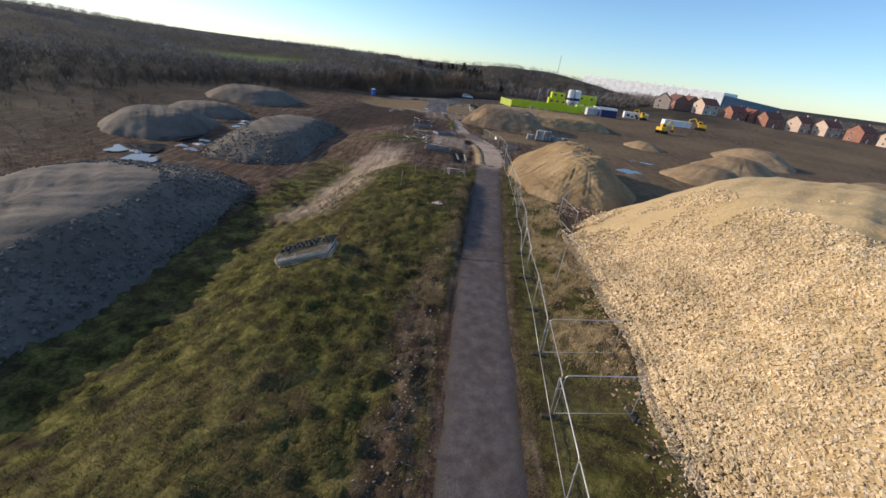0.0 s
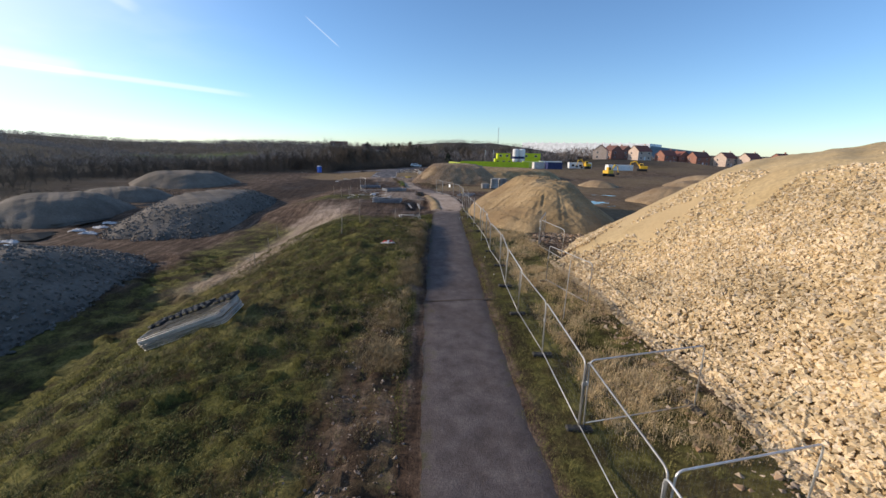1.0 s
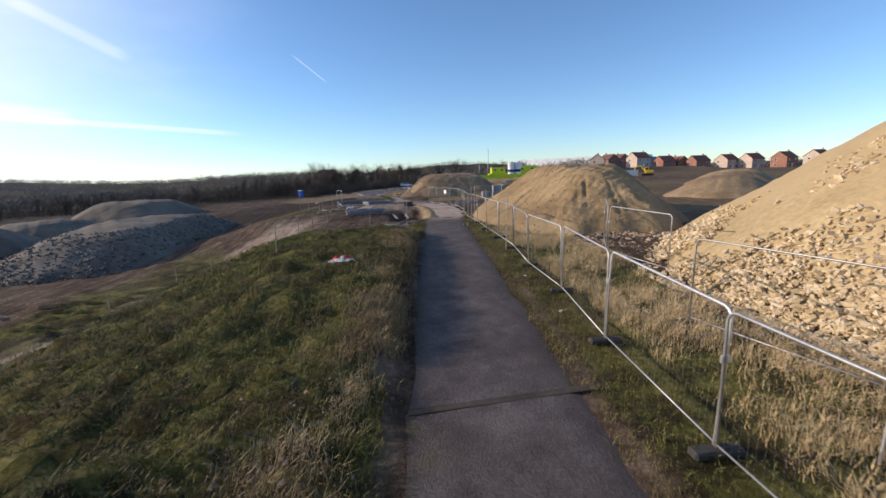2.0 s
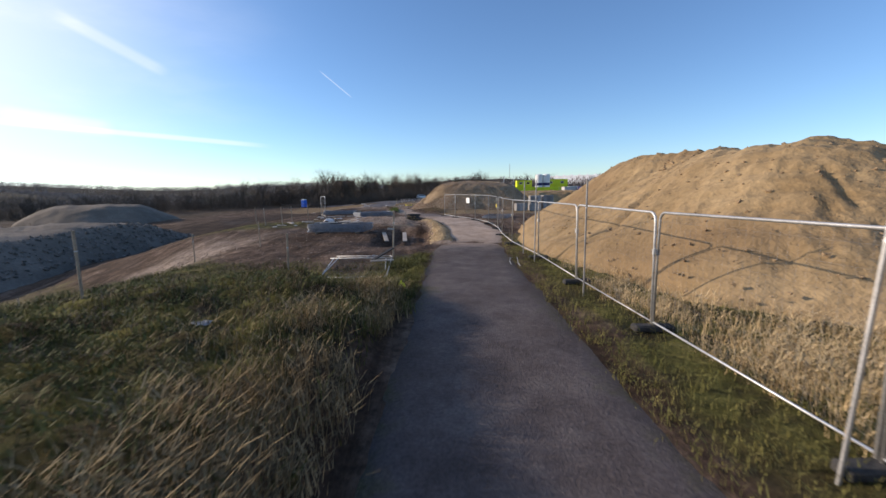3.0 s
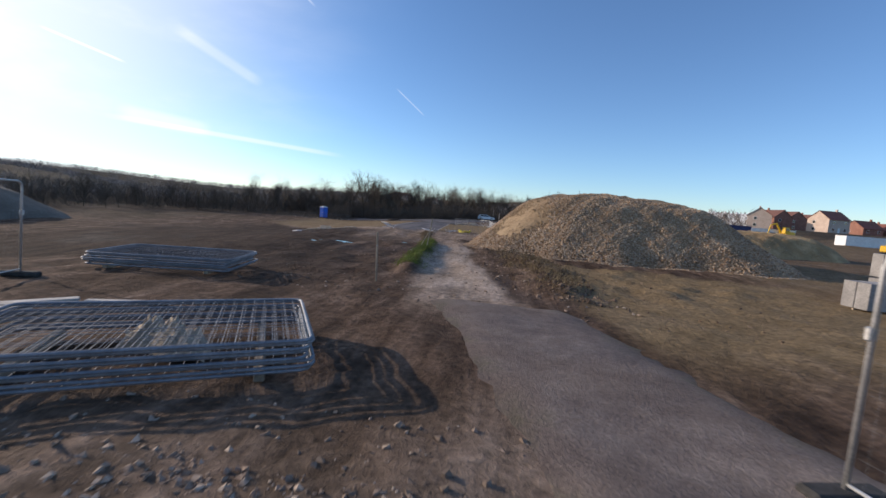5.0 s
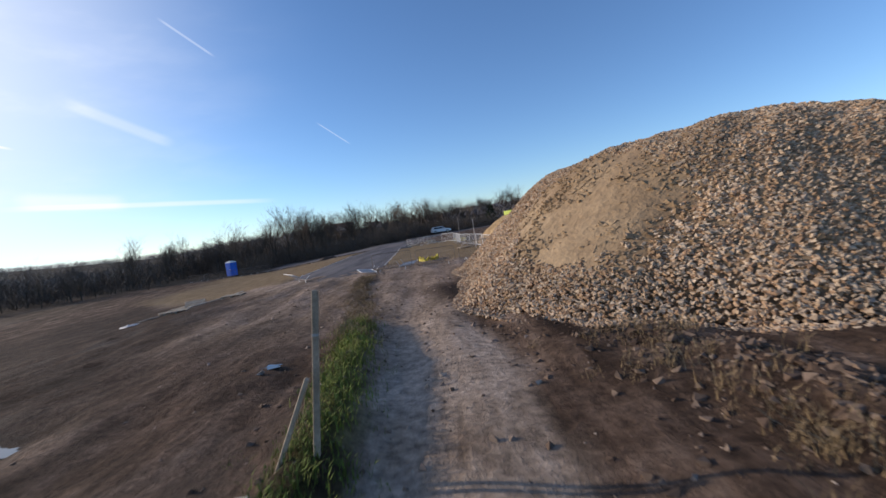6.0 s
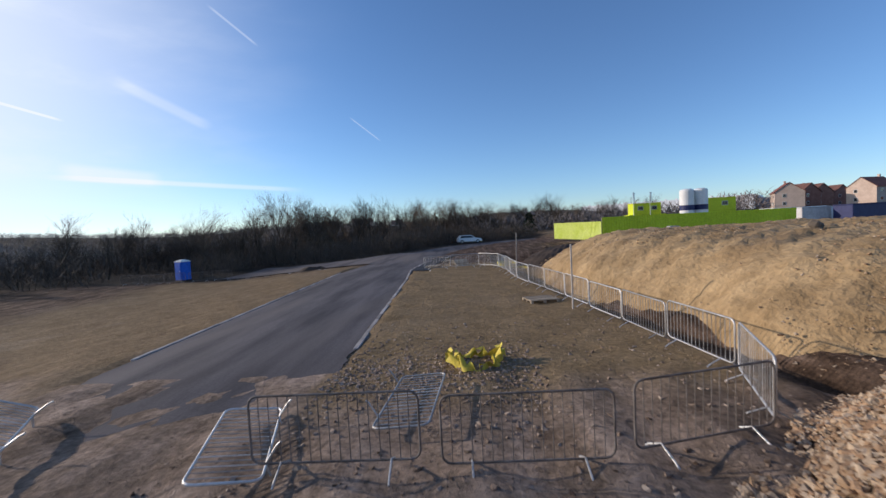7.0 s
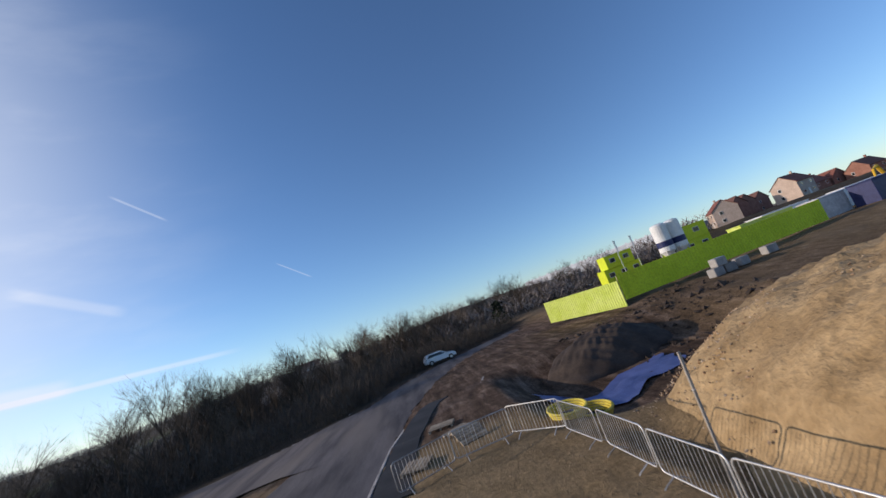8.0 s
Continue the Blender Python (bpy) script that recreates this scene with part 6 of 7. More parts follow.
for x, y, rx, ry, sd in [(-12.5, 88.4, 0.75, 0.32, 1.0), (-11.6, 88.5, 0.42, 0.22, 2.0), (-13.3, 87.9, 0.3, 0.2, 4.0), (-9.0, 90.6, 0.6, 0.2, 3.0), (-40, 38, 2.2, 5.5, 1.2), (-44, 47, 2.6, 4.5, 2.2), (-43, 56, 1.8, 6, 3.2), (-42, 66, 4, 3, 4.2), (-34, 30, 1.5, 4, 5.2), (22, 58, 1.6, 3, 6.2), (27, 68, 1.6, 1.2, 7.0)]:
    puddle(x, y, rx, ry, sd)

# ---------------------------------------------------------------- barriers' end of the site


def kerb_run(points, label):
    t = tagged(new("kerb"), label, "kerb", kind="structure")
    first = None
    for (x0, y0), (x1, y1) in zip(points, points[1:]):
        L = math.hypot(x1 - x0, y1 - y0)
        n = max(1, round(L / 0.915))
        for k in range(n):
            u = (k + 0.5) / n
            x, y = x0 + (x1 - x0) * u, y0 + (y1 - y0) * u
            zr = float(bed(y)) - 0.06 - 1.2 * float(sstep(-x, 12, 34)) * float(sstep(y, 75, 120))
            m = pose(x, y, zr - 0.085 + rng.uniform(-0.006, 0.006), 0, 0, math.degrees(math.atan2(y1 - y0, x1 - x0)))
            if first is None:
                bm = bmesh.new()
                box(bm, 0.905, 0.15, 0.26, Matrix(), 0.018)
                first = part("kerbstone", bm, M["kerb"], t)
                first.matrix_basis = m
            else:
                share("kerbstone", first, t, m)
    return t


kerb_run([(float(road_x(y)) + 3.2, y) for y in (112.5, 118, 123, 128)] + [(-10.9, 134), (-10.5, 139.6), (-9.2, 146.6), (-7, 149.6), (-4, 151)], "pale concrete kerb along the road edge")
kerb_run([(float(road_x(y)) - 3.25, y) for y in (112.5, 116, 119, 125, 130, 136)] + [(-17.8, 139.4), (-19.6, 142.2), (-22.5, 143.7), (-27, 143.9), (-32, 143.9)], "pale concrete kerb along the far road edge")
kerb_run([(-14.6, 160), (-16.8, 156.8), (-20, 155.2), (-32, 155)], "pale concrete kerb of the side road")
kerb_run([(-5.65, 132.7), (-5.85, 135.5), (-5.75, 139), (-5.5, 143), (-4.8, 147), (-3.9, 150.7)], "curved pale concrete kerb round the unfinished verge")


verts, faces = [], []
for k, y in enumerate(np.arange(132.6, 148.2, 0.6)):
    x = float(np.interp(y, [128, 134, 139.6, 146.6, 149.6], [-10.3, -10.8, -10.4, -9.1, -6.9]))
    high = max(at(x + 0.1, y), at(x + 0.75, y), at(x + 1.4, y)) + 0.03
    verts += [(x + 0.1, y, high), (x + 1.4, y, high), (x + 1.4, y, high - 0.2)]
    if k:
        faces += [(3 * k - 3, 3 * k - 2, 3 * k + 1, 3 * k), (3 * k - 2, 3 * k - 1, 3 * k + 2, 3 * k + 1)]
tagged(mesh_from("footway", verts, faces, M["fresh_asphalt"]), "strip of fresh black tarmac footway beside the kerb", "footway", kind="structure")


heap("soil_heap", "small dark heap of dug soil beside the kerb", -22.9, 144.3, 1.9, 0.8, 0.45, 8, 2.2, 0.8, 0, 1.7, M["darksoil"], 12, 40, rough=2.0)


def toilet(x, y, yaw):
    t = thing("portable_toilet", "blue plastic portable toilet with a pale roof", "toilet", pose(x, y, at(x, y), 0, 0, yaw))
    bm = bmesh.new()
    box(bm, 1.1, 1.1, 2.0, pose(0, 0, 1.1), 0.05)
    part("cabin", bm, M["blue"], t)
    bm = bmesh.new()
    box(bm, 0.8, 0.05, 1.8, pose(0, -0.56, 1.08), 0.02)
    d = part("door", bm, M["blue"], t)
    bm = bmesh.new()
    box(bm, 0.05, 0.05, 0.16, pose(0.3, -0.6, 1.1), 0.01)
    part("handle", bm, M["white"], d)
    bm = bmesh.new()
    for k, s in enumerate((1.14, 0.9, 0.5)):
        box(bm, s, s, 0.1, pose(0, 0, 2.14 + 0.08 * k), 0.03)
    part("roof", bm, M["white"], t)
    bm = bmesh.new()
    box(bm, 1.2, 1.2, 0.14, pose(0, 0, 0.07), 0.03)
    part("skid", bm, M["blackplastic"], t)
    return t


toilet(-37.5, 144.9, -20)
# far barriers take the shade-coloured copy too, so they stand out less
for k in range(2):
    place_bar((-36 + 2.4 * k, 143.6 + 0.3 * math.sin(k)), (-33.8 + 2.4 * k, 143.6 + 0.3 * math.sin(k + 1)), like=shaded_bar)
for k in range(3):
    place_bar((-43 + 2.4 * k, 142.9), (-40.8 + 2.4 * k, 143.1), like=shaded_bar)


def car(x, y, yaw):
    t = thing("estate_car", "white estate car parked beside the road", "car", pose(x, y, at(x, y) + 0.02, 0, 0, yaw))
    prof = [(-2.2, 0.35), (-2.25, 0.75), (-2.1, 0.98), (-1.75, 1.42), (-1.4, 1.48), (0.25, 1.47), (1.0, 1.0), (1.95, 0.86), (2.2, 0.65), (2.2, 0.35)]
    bm = bmesh.new()
    rings = []
    for yy, k in ((-0.86, 0.97), (-0.8, 1.0), (0.8, 1.0), (0.86, 0.97)):
        rings.append([bm.verts.new((px * k, yy * (1 - 0.16 * max(0, pz - 0.9)), 0.35 + (pz - 0.35) * k)) for px, pz in prof])
    for a, b in zip(rings, rings[1:]):
        for i in range(len(prof)):
            j = (i + 1) % len(prof)
            bm.faces.new((a[i], a[j], b[j], b[i]))
    bm.faces.new(rings[0])
    bm.faces.new(rings[-1][::-1])
    bmesh.ops.recalc_face_normals(bm, faces=bm.faces)
    part("body", bm, M["carwhite"], t)
    for s in (-1, 1):
        bm = bmesh.new()
        q = [bm.verts.new((px, s * (0.875 - 0.14 * (pz - 0.9)), pz)) for px, pz in ((-1.72, 1.02), (-1.45, 1.38), (0.2, 1.38), (0.75, 1.02))]
        bm.faces.new(q)
        r = bmesh.ops.extrude_face_region(bm, geom=bm.faces[:])
        bmesh.ops.translate(bm, verts=[v for v in r["geom"] if isinstance(v, bmesh.types.BMVert)], vec=(0, -s * 0.02, 0))
        part("side_window", bm, M["glass"], t)
        for wx in (-1.35, 1.4):
            bm = bmesh.new()
            lathe(bm, [(0.2, -0.1), (0.32, -0.1), (0.33, 0.1), (0.2, 0.1)], 16, pose(wx, s * 0.8, 0.33, 90))
            w = part("wheel", bm, M["tyre"], t)
            bm = bmesh.new()
            lathe(bm, [(0.19, -0.11), (0.19, 0.11)], 12, pose(wx, s * 0.8, 0.33, 90))
            part("rim", bm, M["galv"], w)
        bm = bmesh.new()
        box(bm, 0.06, 0.34, 0.12, pose(2.17, s * 0.6, 0.68), 0.02)
        part("headlight", bm, M["glass"], t)
    bm = bmesh.new()
    q = [bm.verts.new(p) for p in ((0.33, -0.68, 1.44), (0.33, 0.68, 1.44), (0.98, 0.74, 1.03), (0.98, -0.74, 1.03))]
    bm.faces.new(q)
    bmesh.ops.translate(bm, verts=bm.verts, vec=(0.03, 0, 0.02))
    part("windscreen", bm, M["glass"], t)
    return t


car(-5.8, 175.6, 8)


def pallet(x, y, yaw, label="weathered timber pallet on the ground", rx=0.0, lift=0.0):
    t = thing("pallet", label, "pallet", pose(x, y, at(x, y) + lift, rx, 0, yaw), "pallets")
    for k in range(7):
        bm = bmesh.new()
        box(bm, 1.2, 0.1, 0.022, pose(0, -0.45 + 0.15 * k, 0.135), 0.004)
        part("deck_board", bm, M["timber"], t)
    for xx in (-0.55, 0, 0.55):
        bm = bmesh.new()
        box(bm, 0.1, 1.0, 0.022, pose(xx, 0, 0.112), 0.004)
        part("stringer", bm, M["timber"], t)
        for yy in (-0.45, 0, 0.45):
            bm = bmesh.new()
            box(bm, 0.1, 0.1, 0.09, pose(xx, yy, 0.055), 0.005)
            part("block", bm, M["timber"], t)
    return t


for x, y, yaw, rx in [(-3.5, 118.3, 12, 0), (-20.8, 106.5, 20, 0), (-23.9, 111.8, -14, 0), (-22.3, 110.6, 30, 12), (-18.6, 108.6, 10, 0), (-23.0, 109.0, 40, 0), (-9.1, 134.8, 75, 0), (-6.9, 136.0, 20, 25), (-7.9, 139.6, -10, 0), (-7.2, 137.6, 35, 0)]:
    pallet(x, y, yaw, rx=rx, lift=0.12 if rx else 0.0)
for k in range(5):
    bx, by = -24.5 + 0.9 * k, 108.2 + 0.7 * k
    board(bx, by, bx + 1.5, by + 0.5, at(bx, by) + 0.06, at(bx + 1.5, by + 0.5) + 0.07, 0.18, "loose pale board among the pallets")
crumple("litter", "white plastic sheet lying on the mud", "litter", -23.5, 106.2, 0.5, 0.25, 0.12, M["whitecloth"], 21.0)


def yellow_ring(x, y):
    """A loop of yellow plastic netting left on the ground."""
    t = thing("netting", "crumpled loop of yellow plastic safety netting", "netting", pose(x, y, at(x, y)))
    k, rows, verts, faces = 48, 5, [], []
    for i in range(k):
        a = 2 * math.pi * i / k
        hh = 0.2 + 0.1 * math.sin(2 * a + 1) + 0.06 * math.sin(5 * a) + 0.06 * math.sin(11 * a + 2) + 0.04 * math.sin(17 * a)
        for j in range(rows):
            u = j / (rows - 1)
            r = 1 + 0.1 * math.sin(3 * a) + 0.12 * math.sin(9 * a + 3 * u) + 0.18 * (u - 0.5) * math.sin(4 * a)
            verts.append((0.58 * r * math.cos(a), 0.5 * r * math.sin(a), 0.01 + hh * u + 0.03 * math.sin(13 * a + 5 * u)))
    for i in range(k):
        for j in range(rows - 1):
            p, q = i * rows + j, ((i + 1) % k) * rows + j
            faces.append((p, q, q + 1, p + 1))
    mesh_from("net_band", verts, faces, M["yellowplastic"], t, smooth=True)
    for q in range(9):
        a = 0.7 * q + 0.2 * math.sin(5 * q)
        c, u = 0.6 + 0.08 * math.sin(3 * q), 0.12 + 0.06 * math.sin(7 * q)
        x0, y0, z0 = c * math.cos(a), 0.82 * c * math.sin(a), 0.2 + 0.08 * math.sin(2 * a + 1)
        rag = [(x0, y0, z0), (x0 - 0.14 * math.sin(a), y0 + 0.12 * math.cos(a), z0 + 0.03), (x0 + u * math.cos(a + 0.4), y0 + u * math.sin(a + 0.4), z0 - 0.16), (x0 + 0.7 * u * math.cos(a), y0 + 0.7 * u * math.sin(a), z0 + 0.07)]
        mesh_from("torn_flap", rag, [(0, 1, 3), (0, 3, 2)], M["yellowplastic"], t)
    return t


yellow_ring(-6.35, 110.8)
bm = bmesh.new()
box(bm, 0.5, 0.35, 0.3, pose(6.6, 117.5, float(surfD(6.6, 117.5)[0]) + 0.08, 20, 15, 30), 0.08)
tagged(part("dark_stone", bm, M["greysoil"], None), "dark lump of stone on the soil bank", "stone")

# membrane, pipe coils and spoil in the pit
k, verts, faces = 18, [], []
for i in range(k + 1):
    for j in range(k + 1):
        x = -2.5 + 8.2 * i / k + 0.2 * math.sin(j)
        y = 137.6 + 0.55 * max(0.0, x) + (3.0 + 2.0 * (x < -1)) * j / k + 0.4 * math.sin(i * 0.7)
        verts.append((x, y, at(x, y) + 0.12 + 0.08 * float(wob(x, y, 1.6, 2.0))))
for i in range(k):
    for j in range(k):
        a = i * (k + 1) + j
        faces.append((a, a + k + 1, a + k + 2, a + 1))
tagged(mesh_from("membrane", verts, faces, M["bluesheet"], smooth=True), "blue plastic membrane spread in the pit", "membrane")


heap("soil_mound", "dark brown mound of dug soil in the pit", 4.0, 146.5, 5.0, 3.0, 1.5, 15, 2.2, 0.7, 0, 3.3, M["darksoil"], 30, 80, rough=2.0)


def pipe_coil(x, y, label):
    t = thing("pipe_coil", label, "pipe", pose(x, y, at(x, y) + 0.05, 6, 0, 30), "pipe coils")
    for n in range(4):
        bm = bmesh.new()
        r = 0.6 + 0.04 * n
        tube(bm, [(r * math.cos(a), r * math.sin(a), 0.09 * n + 0.05) for a in [2 * math.pi * i / 28 for i in range(28)]], 0.05, 6, closed=True)
        part("turn", bm, M["yellowplastic"], t)
    return t


pipe_coil(-3.3, 134.3, "coil of yellow plastic pipe beside the pit")
pipe_coil(-2.2, 134.8, "second coil of yellow plastic pipe beside the pit")
for k, (x, y, yaw) in enumerate([(17, 150.6, 10), (18.3, 150.8, 4), (19.8, 151, 15), (17.6, 150.7, 6), (23, 151.4, 0)]):
    bm = bmesh.new()
    box(bm, 1.1, 0.8, 0.7, pose(x, y, at(x, y) + (0.35 if k != 3 else 1.05), 0, 0, yaw), 0.05)
    tagged(part("concrete_block", bm, M["concrete"], None), "grey concrete block stacked by the hoarding", "block", "concrete blocks")
pts, sizes = [], []
for k in range(420):
    x, y = rng.uniform(3, 16), rng.uniform(139, 153)
    pts.append((x, y, at(x, y)))
    sizes.append(0.06 + 0.25 * rng.random() ** 2.5)
scatter_rocks("pit_rubble", "dark rubble and clods thrown in the pit", pts, sizes, M["darksoil"], "stones")


def block_pack(x, y, yaw, material, label, n=2):
    t = thing("block_pack", label, "block pack", pose(x, y, at(x, y), 0, 0, yaw), "block packs")
    for k in range(n):
        for i in range(3):
            for j in range(2):
                bm = bmesh.new()
                box(bm, 0.43, 0.43, 0.86, pose(-0.45 + 0.45 * i, -0.225 + 0.45 * j, 0.5 + 0.92 * k), 0.015)
                part("block", bm, M[material], t)
        bm = bmesh.new()
        box(bm, 1.35, 0.05, 0.05, pose(0, 0, 0.03 + 0.92 * k))
        part("bearer", bm, M["timber"], t)
    return t


for x, y, yaw, n in [(9.4, 80.2, 8, 1), (11.2, 80.6, 3, 2), (12.8, 81.0, 12, 2), (14.6, 80.4, 0, 1), (11.9, 82.4, 5, 2), (16.4, 81.6, 20, 1), (13.8, 83.2, 4, 1)]:
    block_pack(x, y, yaw, "concrete", "pack of grey concrete blocks stored on the site", n)


def digger(x, y, yaw, label):
    t = thing("excavator", label, "excavator", pose(x, y, at(x, y), 0, 0, yaw), "excavators")
    for s in (-1, 1):
        bm = bmesh.new()
        box(bm, 3.4, 0.5, 0.8, pose(0, s * 1.0, 0.4), 0.2)
        part("crawler_track", bm, M["tyre"], t)
    bm = bmesh.new()
    box(bm, 2.6, 2.3, 1.0, pose(-0.4, 0, 1.4), 0.12)
    part("body", bm, M["orangeplant"], t)
    bm = bmesh.new()
    box(bm, 1.3, 0.95, 1.4, pose(0.5, 0.6, 2.2), 0.1)
    cb = part("cab", bm, M["orangeplant"], t)
    bm = bmesh.new()
    box(bm, 1.0, 0.98, 0.7, pose(0.6, 0.6, 2.4), 0.03)
    part("cab_window", bm, M["glass"], cb)
    bm = bmesh.new()
    tube(bm, [(0.8, -0.2, 1.6), (2.4, -0.2, 3.6), (4.0, -0.2, 3.2)], [0.22, 0.26, 0.16], 6)
    part("boom", bm, M["orangeplant"], t)
    bm = bmesh.new()
    tube(bm, [(4.0, -0.2, 3.2), (4.6, -0.2, 1.2)], [0.17, 0.12], 6)
    part("arm", bm, M["orangeplant"], t)
    bm = bmesh.new()
    box(bm, 0.7, 0.9, 0.6, pose(4.5, -0.2, 0.8, 0, 30, 0), 0.12)
    part("bucket", bm, M["tyre"], t)
    return t


digger(63, 170, 200, "yellow tracked excavator working on the open site")
digger(80, 158, 160, "yellow tracked excavator beside the white container")
digger(58, 137, 30, "yellow tracked excavator by the spoil")

for x, y in [(22.3, 173.4), (25.9, 175.3)]:
    t = thing("flagpole", "white flagpole with a furled banner above the compound", "flagpole", pose(x, y, at(x, y), 0, rng.uniform(-2, 2), 0), "flagpoles")
    bm = bmesh.new()
    tube(bm, [(0, 0, 0), (0, 0, 6.4)], [0.045, 0.025], 6)
    part("pole", bm, M["white"], t)
    bm = bmesh.new()
    for k in range(8):
        box(bm, 0.3 - 0.03 * k, 0.03, 0.2, pose(0.17, 0.03 * math.sin(k), 6.2 - 0.24 * k, 0, 6, 14 * math.sin(k)))
    part("banner", bm, M["white"], t)

t = thing("mast", "slender distant lattice mast on the skyline", "mast", pose(150.6, 899, at(150.6, 899)))
for k in range(3):
    a = 2.1 * k
    bm = bmesh.new()
    tube(bm, [(1.1 * math.cos(a), 1.1 * math.sin(a), 0), (0.4 * math.cos(a), 0.4 * math.sin(a), 40)], 0.2, 4)
    part("leg", bm, M["galv"], t)
for k in range(10):
    bm = bmesh.new()
    z = 2 + 4 * k
    r = 1.1 - 0.7 * z / 40
    tube(bm, [(r * math.cos(a), r * math.sin(a), z + 2 * (n % 2)) for n, a in enumerate((0, 2.1, 4.2, 6.28))], 0.1, 3)
    part("brace", bm, M["galv"], t)

for x, y, w, h in [(-86, 420, 16, 5), (-50, 455, 22, 5), (-64, 452, 9, 6), (-16, 456, 9, 6)]:
    house(x, y, 8, w, 8, h * 0.6, h + 1.0, "brickpale", "rooftiledark", "low pale farm building on the skyline")

# ---------------------------------------------------------------- trees and woods


def bare_tree(h, seed):
    """Meshes of one leafless tree: trunk with limbs, and a crown of twigs."""
    r = random.Random(seed)
    tb, cb = bmesh.new(), bmesh.new()

    def twig(p, d, length, rad):
        q = p + d * length
        side = d.orthogonal().normalized() * rad
        cb.faces.new([cb.verts.new(v) for v in (p - side, p + side, q)])

    def grow(p, d, length, rad, depth):
        q = p + d * length
        midp = p + d * length * 0.5 + Vector((r.gauss(0, 0.06), r.gauss(0, 0.06), r.gauss(0, 0.03))) * length
        if depth < 3:
            tube(tb if depth < 2 else cb, [p, midp, q], [rad, rad * 0.72, rad * 0.4], 5 if depth < 2 else 3)
        else:
            twig(p, d, length, rad)
        for k in range((9, 5, 4, 5)[depth]):
            a = r.uniform(0, 6.28)
            lean = r.uniform(0.3, 1.0)
            side = Vector((math.cos(a), math.sin(a), 0)) * lean
            u = r.uniform(0.25, 1.0)
            start = p.lerp(midp, u * 2) if u < 0.5 else midp.lerp(q, u * 2 - 1)
            way_out = (d + side + Vector((0, 0, 0.3))).normalized()
            if depth == 3:
                twig(start, way_out, length * r.uniform(0.5, 0.9), 0.01)
            else:
                grow(start, way_out, length * r.uniform(0.5, 0.78), rad * 0.42, depth + 1)

    grow(Vector((0, 0, -0.2)), Vector((r.gauss(0, 0.05), r.gauss(0, 0.05), 1)).normalized(), h * 0.42, h * 0.011, 0)
    return tb, cb


TREES = []
for k in range(6):
    t = thing("bare_tree", "leafless winter tree with a fine twiggy crown at the wood edge", "tree", Matrix(), "wood edge trees")
    tb, cb = bare_tree(9.0, 40 + k)
    part("trunk", tb, M["bark"], t)
    part("crown", cb, M["twig"], t)
    TREES.append(t)


def wood_edge(k):
    """A line of trees along the far side of the site."""
    s = k / 119.0
    x = np.interp(s, [0, 0.2, 0.4, 0.55, 0.7, 0.85, 1], [-84, -74, -51, -31, -14, 8, 60])
    y = np.interp(s, [0, 0.2, 0.4, 0.55, 0.7, 0.85, 1], [50, 112, 150, 166, 192, 224, 250])
    return float(x), float(y)


used = set()
for k in range(230):
    x, y = wood_edge(k * 119 / 229)
    x, y = x + rng.uniform(-12, 3), y + rng.uniform(-3, 16)
    src = k % 6
    sc = rng.uniform(0.6, 1.15) * (0.55 if k < 60 else 0.75 if k < 96 else 1.05 if k < 112 else 1.3 if k < 150 else 1.25)
    m = pose(x, y, at(x, y), 0, 0, rng.uniform(0, 360))
    if src not in used:
        used.add(src)
        TREES[src].scale = (sc, sc, sc)
        TREES[src].matrix_basis = m @ Matrix.Diagonal((sc, sc, sc, 1))
    else:
        c = copy_thing(TREES[src], m)
        c.scale = (sc, sc, sc * rng.uniform(0.9, 1.1))


def brush(name, label, spots, blades, material, height, width, bend=(0.4, 2.6)):
    """Thickets: each is a fan of thin upright twigs, all joined."""
    V, F = [], []
    for x, y, z, s in spots:
        for _ in range(blades):
            a, lean = rng.uniform(0, 6.28), rng.uniform(*bend)
            u = rng.random() ** 1.2
            wide = (0.9 + 1.2 * u * (1.6 - u)) * s
            bx, by = x + rng.gauss(0, wide), y + rng.gauss(0, wide)
            top = height * s * (1 - 0.25 * rng.random())
            z1 = z + top * 0.72 * u
            hh = top * rng.uniform(0.12, 0.28)
            w = width * s
            tx, ty = bx + math.cos(a) * lean * hh * 0.5, by + math.sin(a) * lean * hh * 0.5
            i = len(V)
            px, py = -math.sin(a) * w, math.cos(a) * w
            V += [(bx - px, by - py, z1 - 0.1), (bx + px, by + py, z1 - 0.1), (tx + px * 0.4, ty + py * 0.4, z1 + hh), (bx + (tx - bx) * 0.5 + px, by + (ty - by) * 0.5 + py, z1 + hh * 0.36), (bx + (tx - bx) * 0.45 + math.cos(a + 1.8) * hh * 0.28, by + (ty - by) * 0.45 + math.sin(a + 1.8) * hh * 0.28, z1 + hh * rng.uniform(0.6, 0.95)), (bx + (tx - bx) * 0.5, by + (ty - by) * 0.5, z1 + hh * 0.42)]
            F += [(i, i + 1, i + 2), (i + 5, i + 3, i + 4)]
    me = bpy.data.meshes.new(name)
    me.from_pydata(V, [], F)
    me.materials.append(material)
    return tagged(new(name, me), label, "woodland", kind="stuff")


spots = []
for k in range(1700):
    s = rng.random() * 119
    x, y = wood_edge(s)
    x, y = x - 20 * rng.random() + rng.gauss(0, 3), y + rng.random() ** 1.3 * 50 - 2
    spots.append((x, y, at(x, y), rng.uniform(0.55, 1.05) * (0.42 if s < 38 else 0.7 if s < 50 else 1.05)))
for k in range(620):
    y = rng.uniform(146, 192)
    x = float(road_x(y)) - 5.5 - 24 * rng.random() ** 1.2
    if y < 158 and x > -36:
        continue
    spots.append((x, y, at(x, y), rng.uniform(0.35, 0.75)))
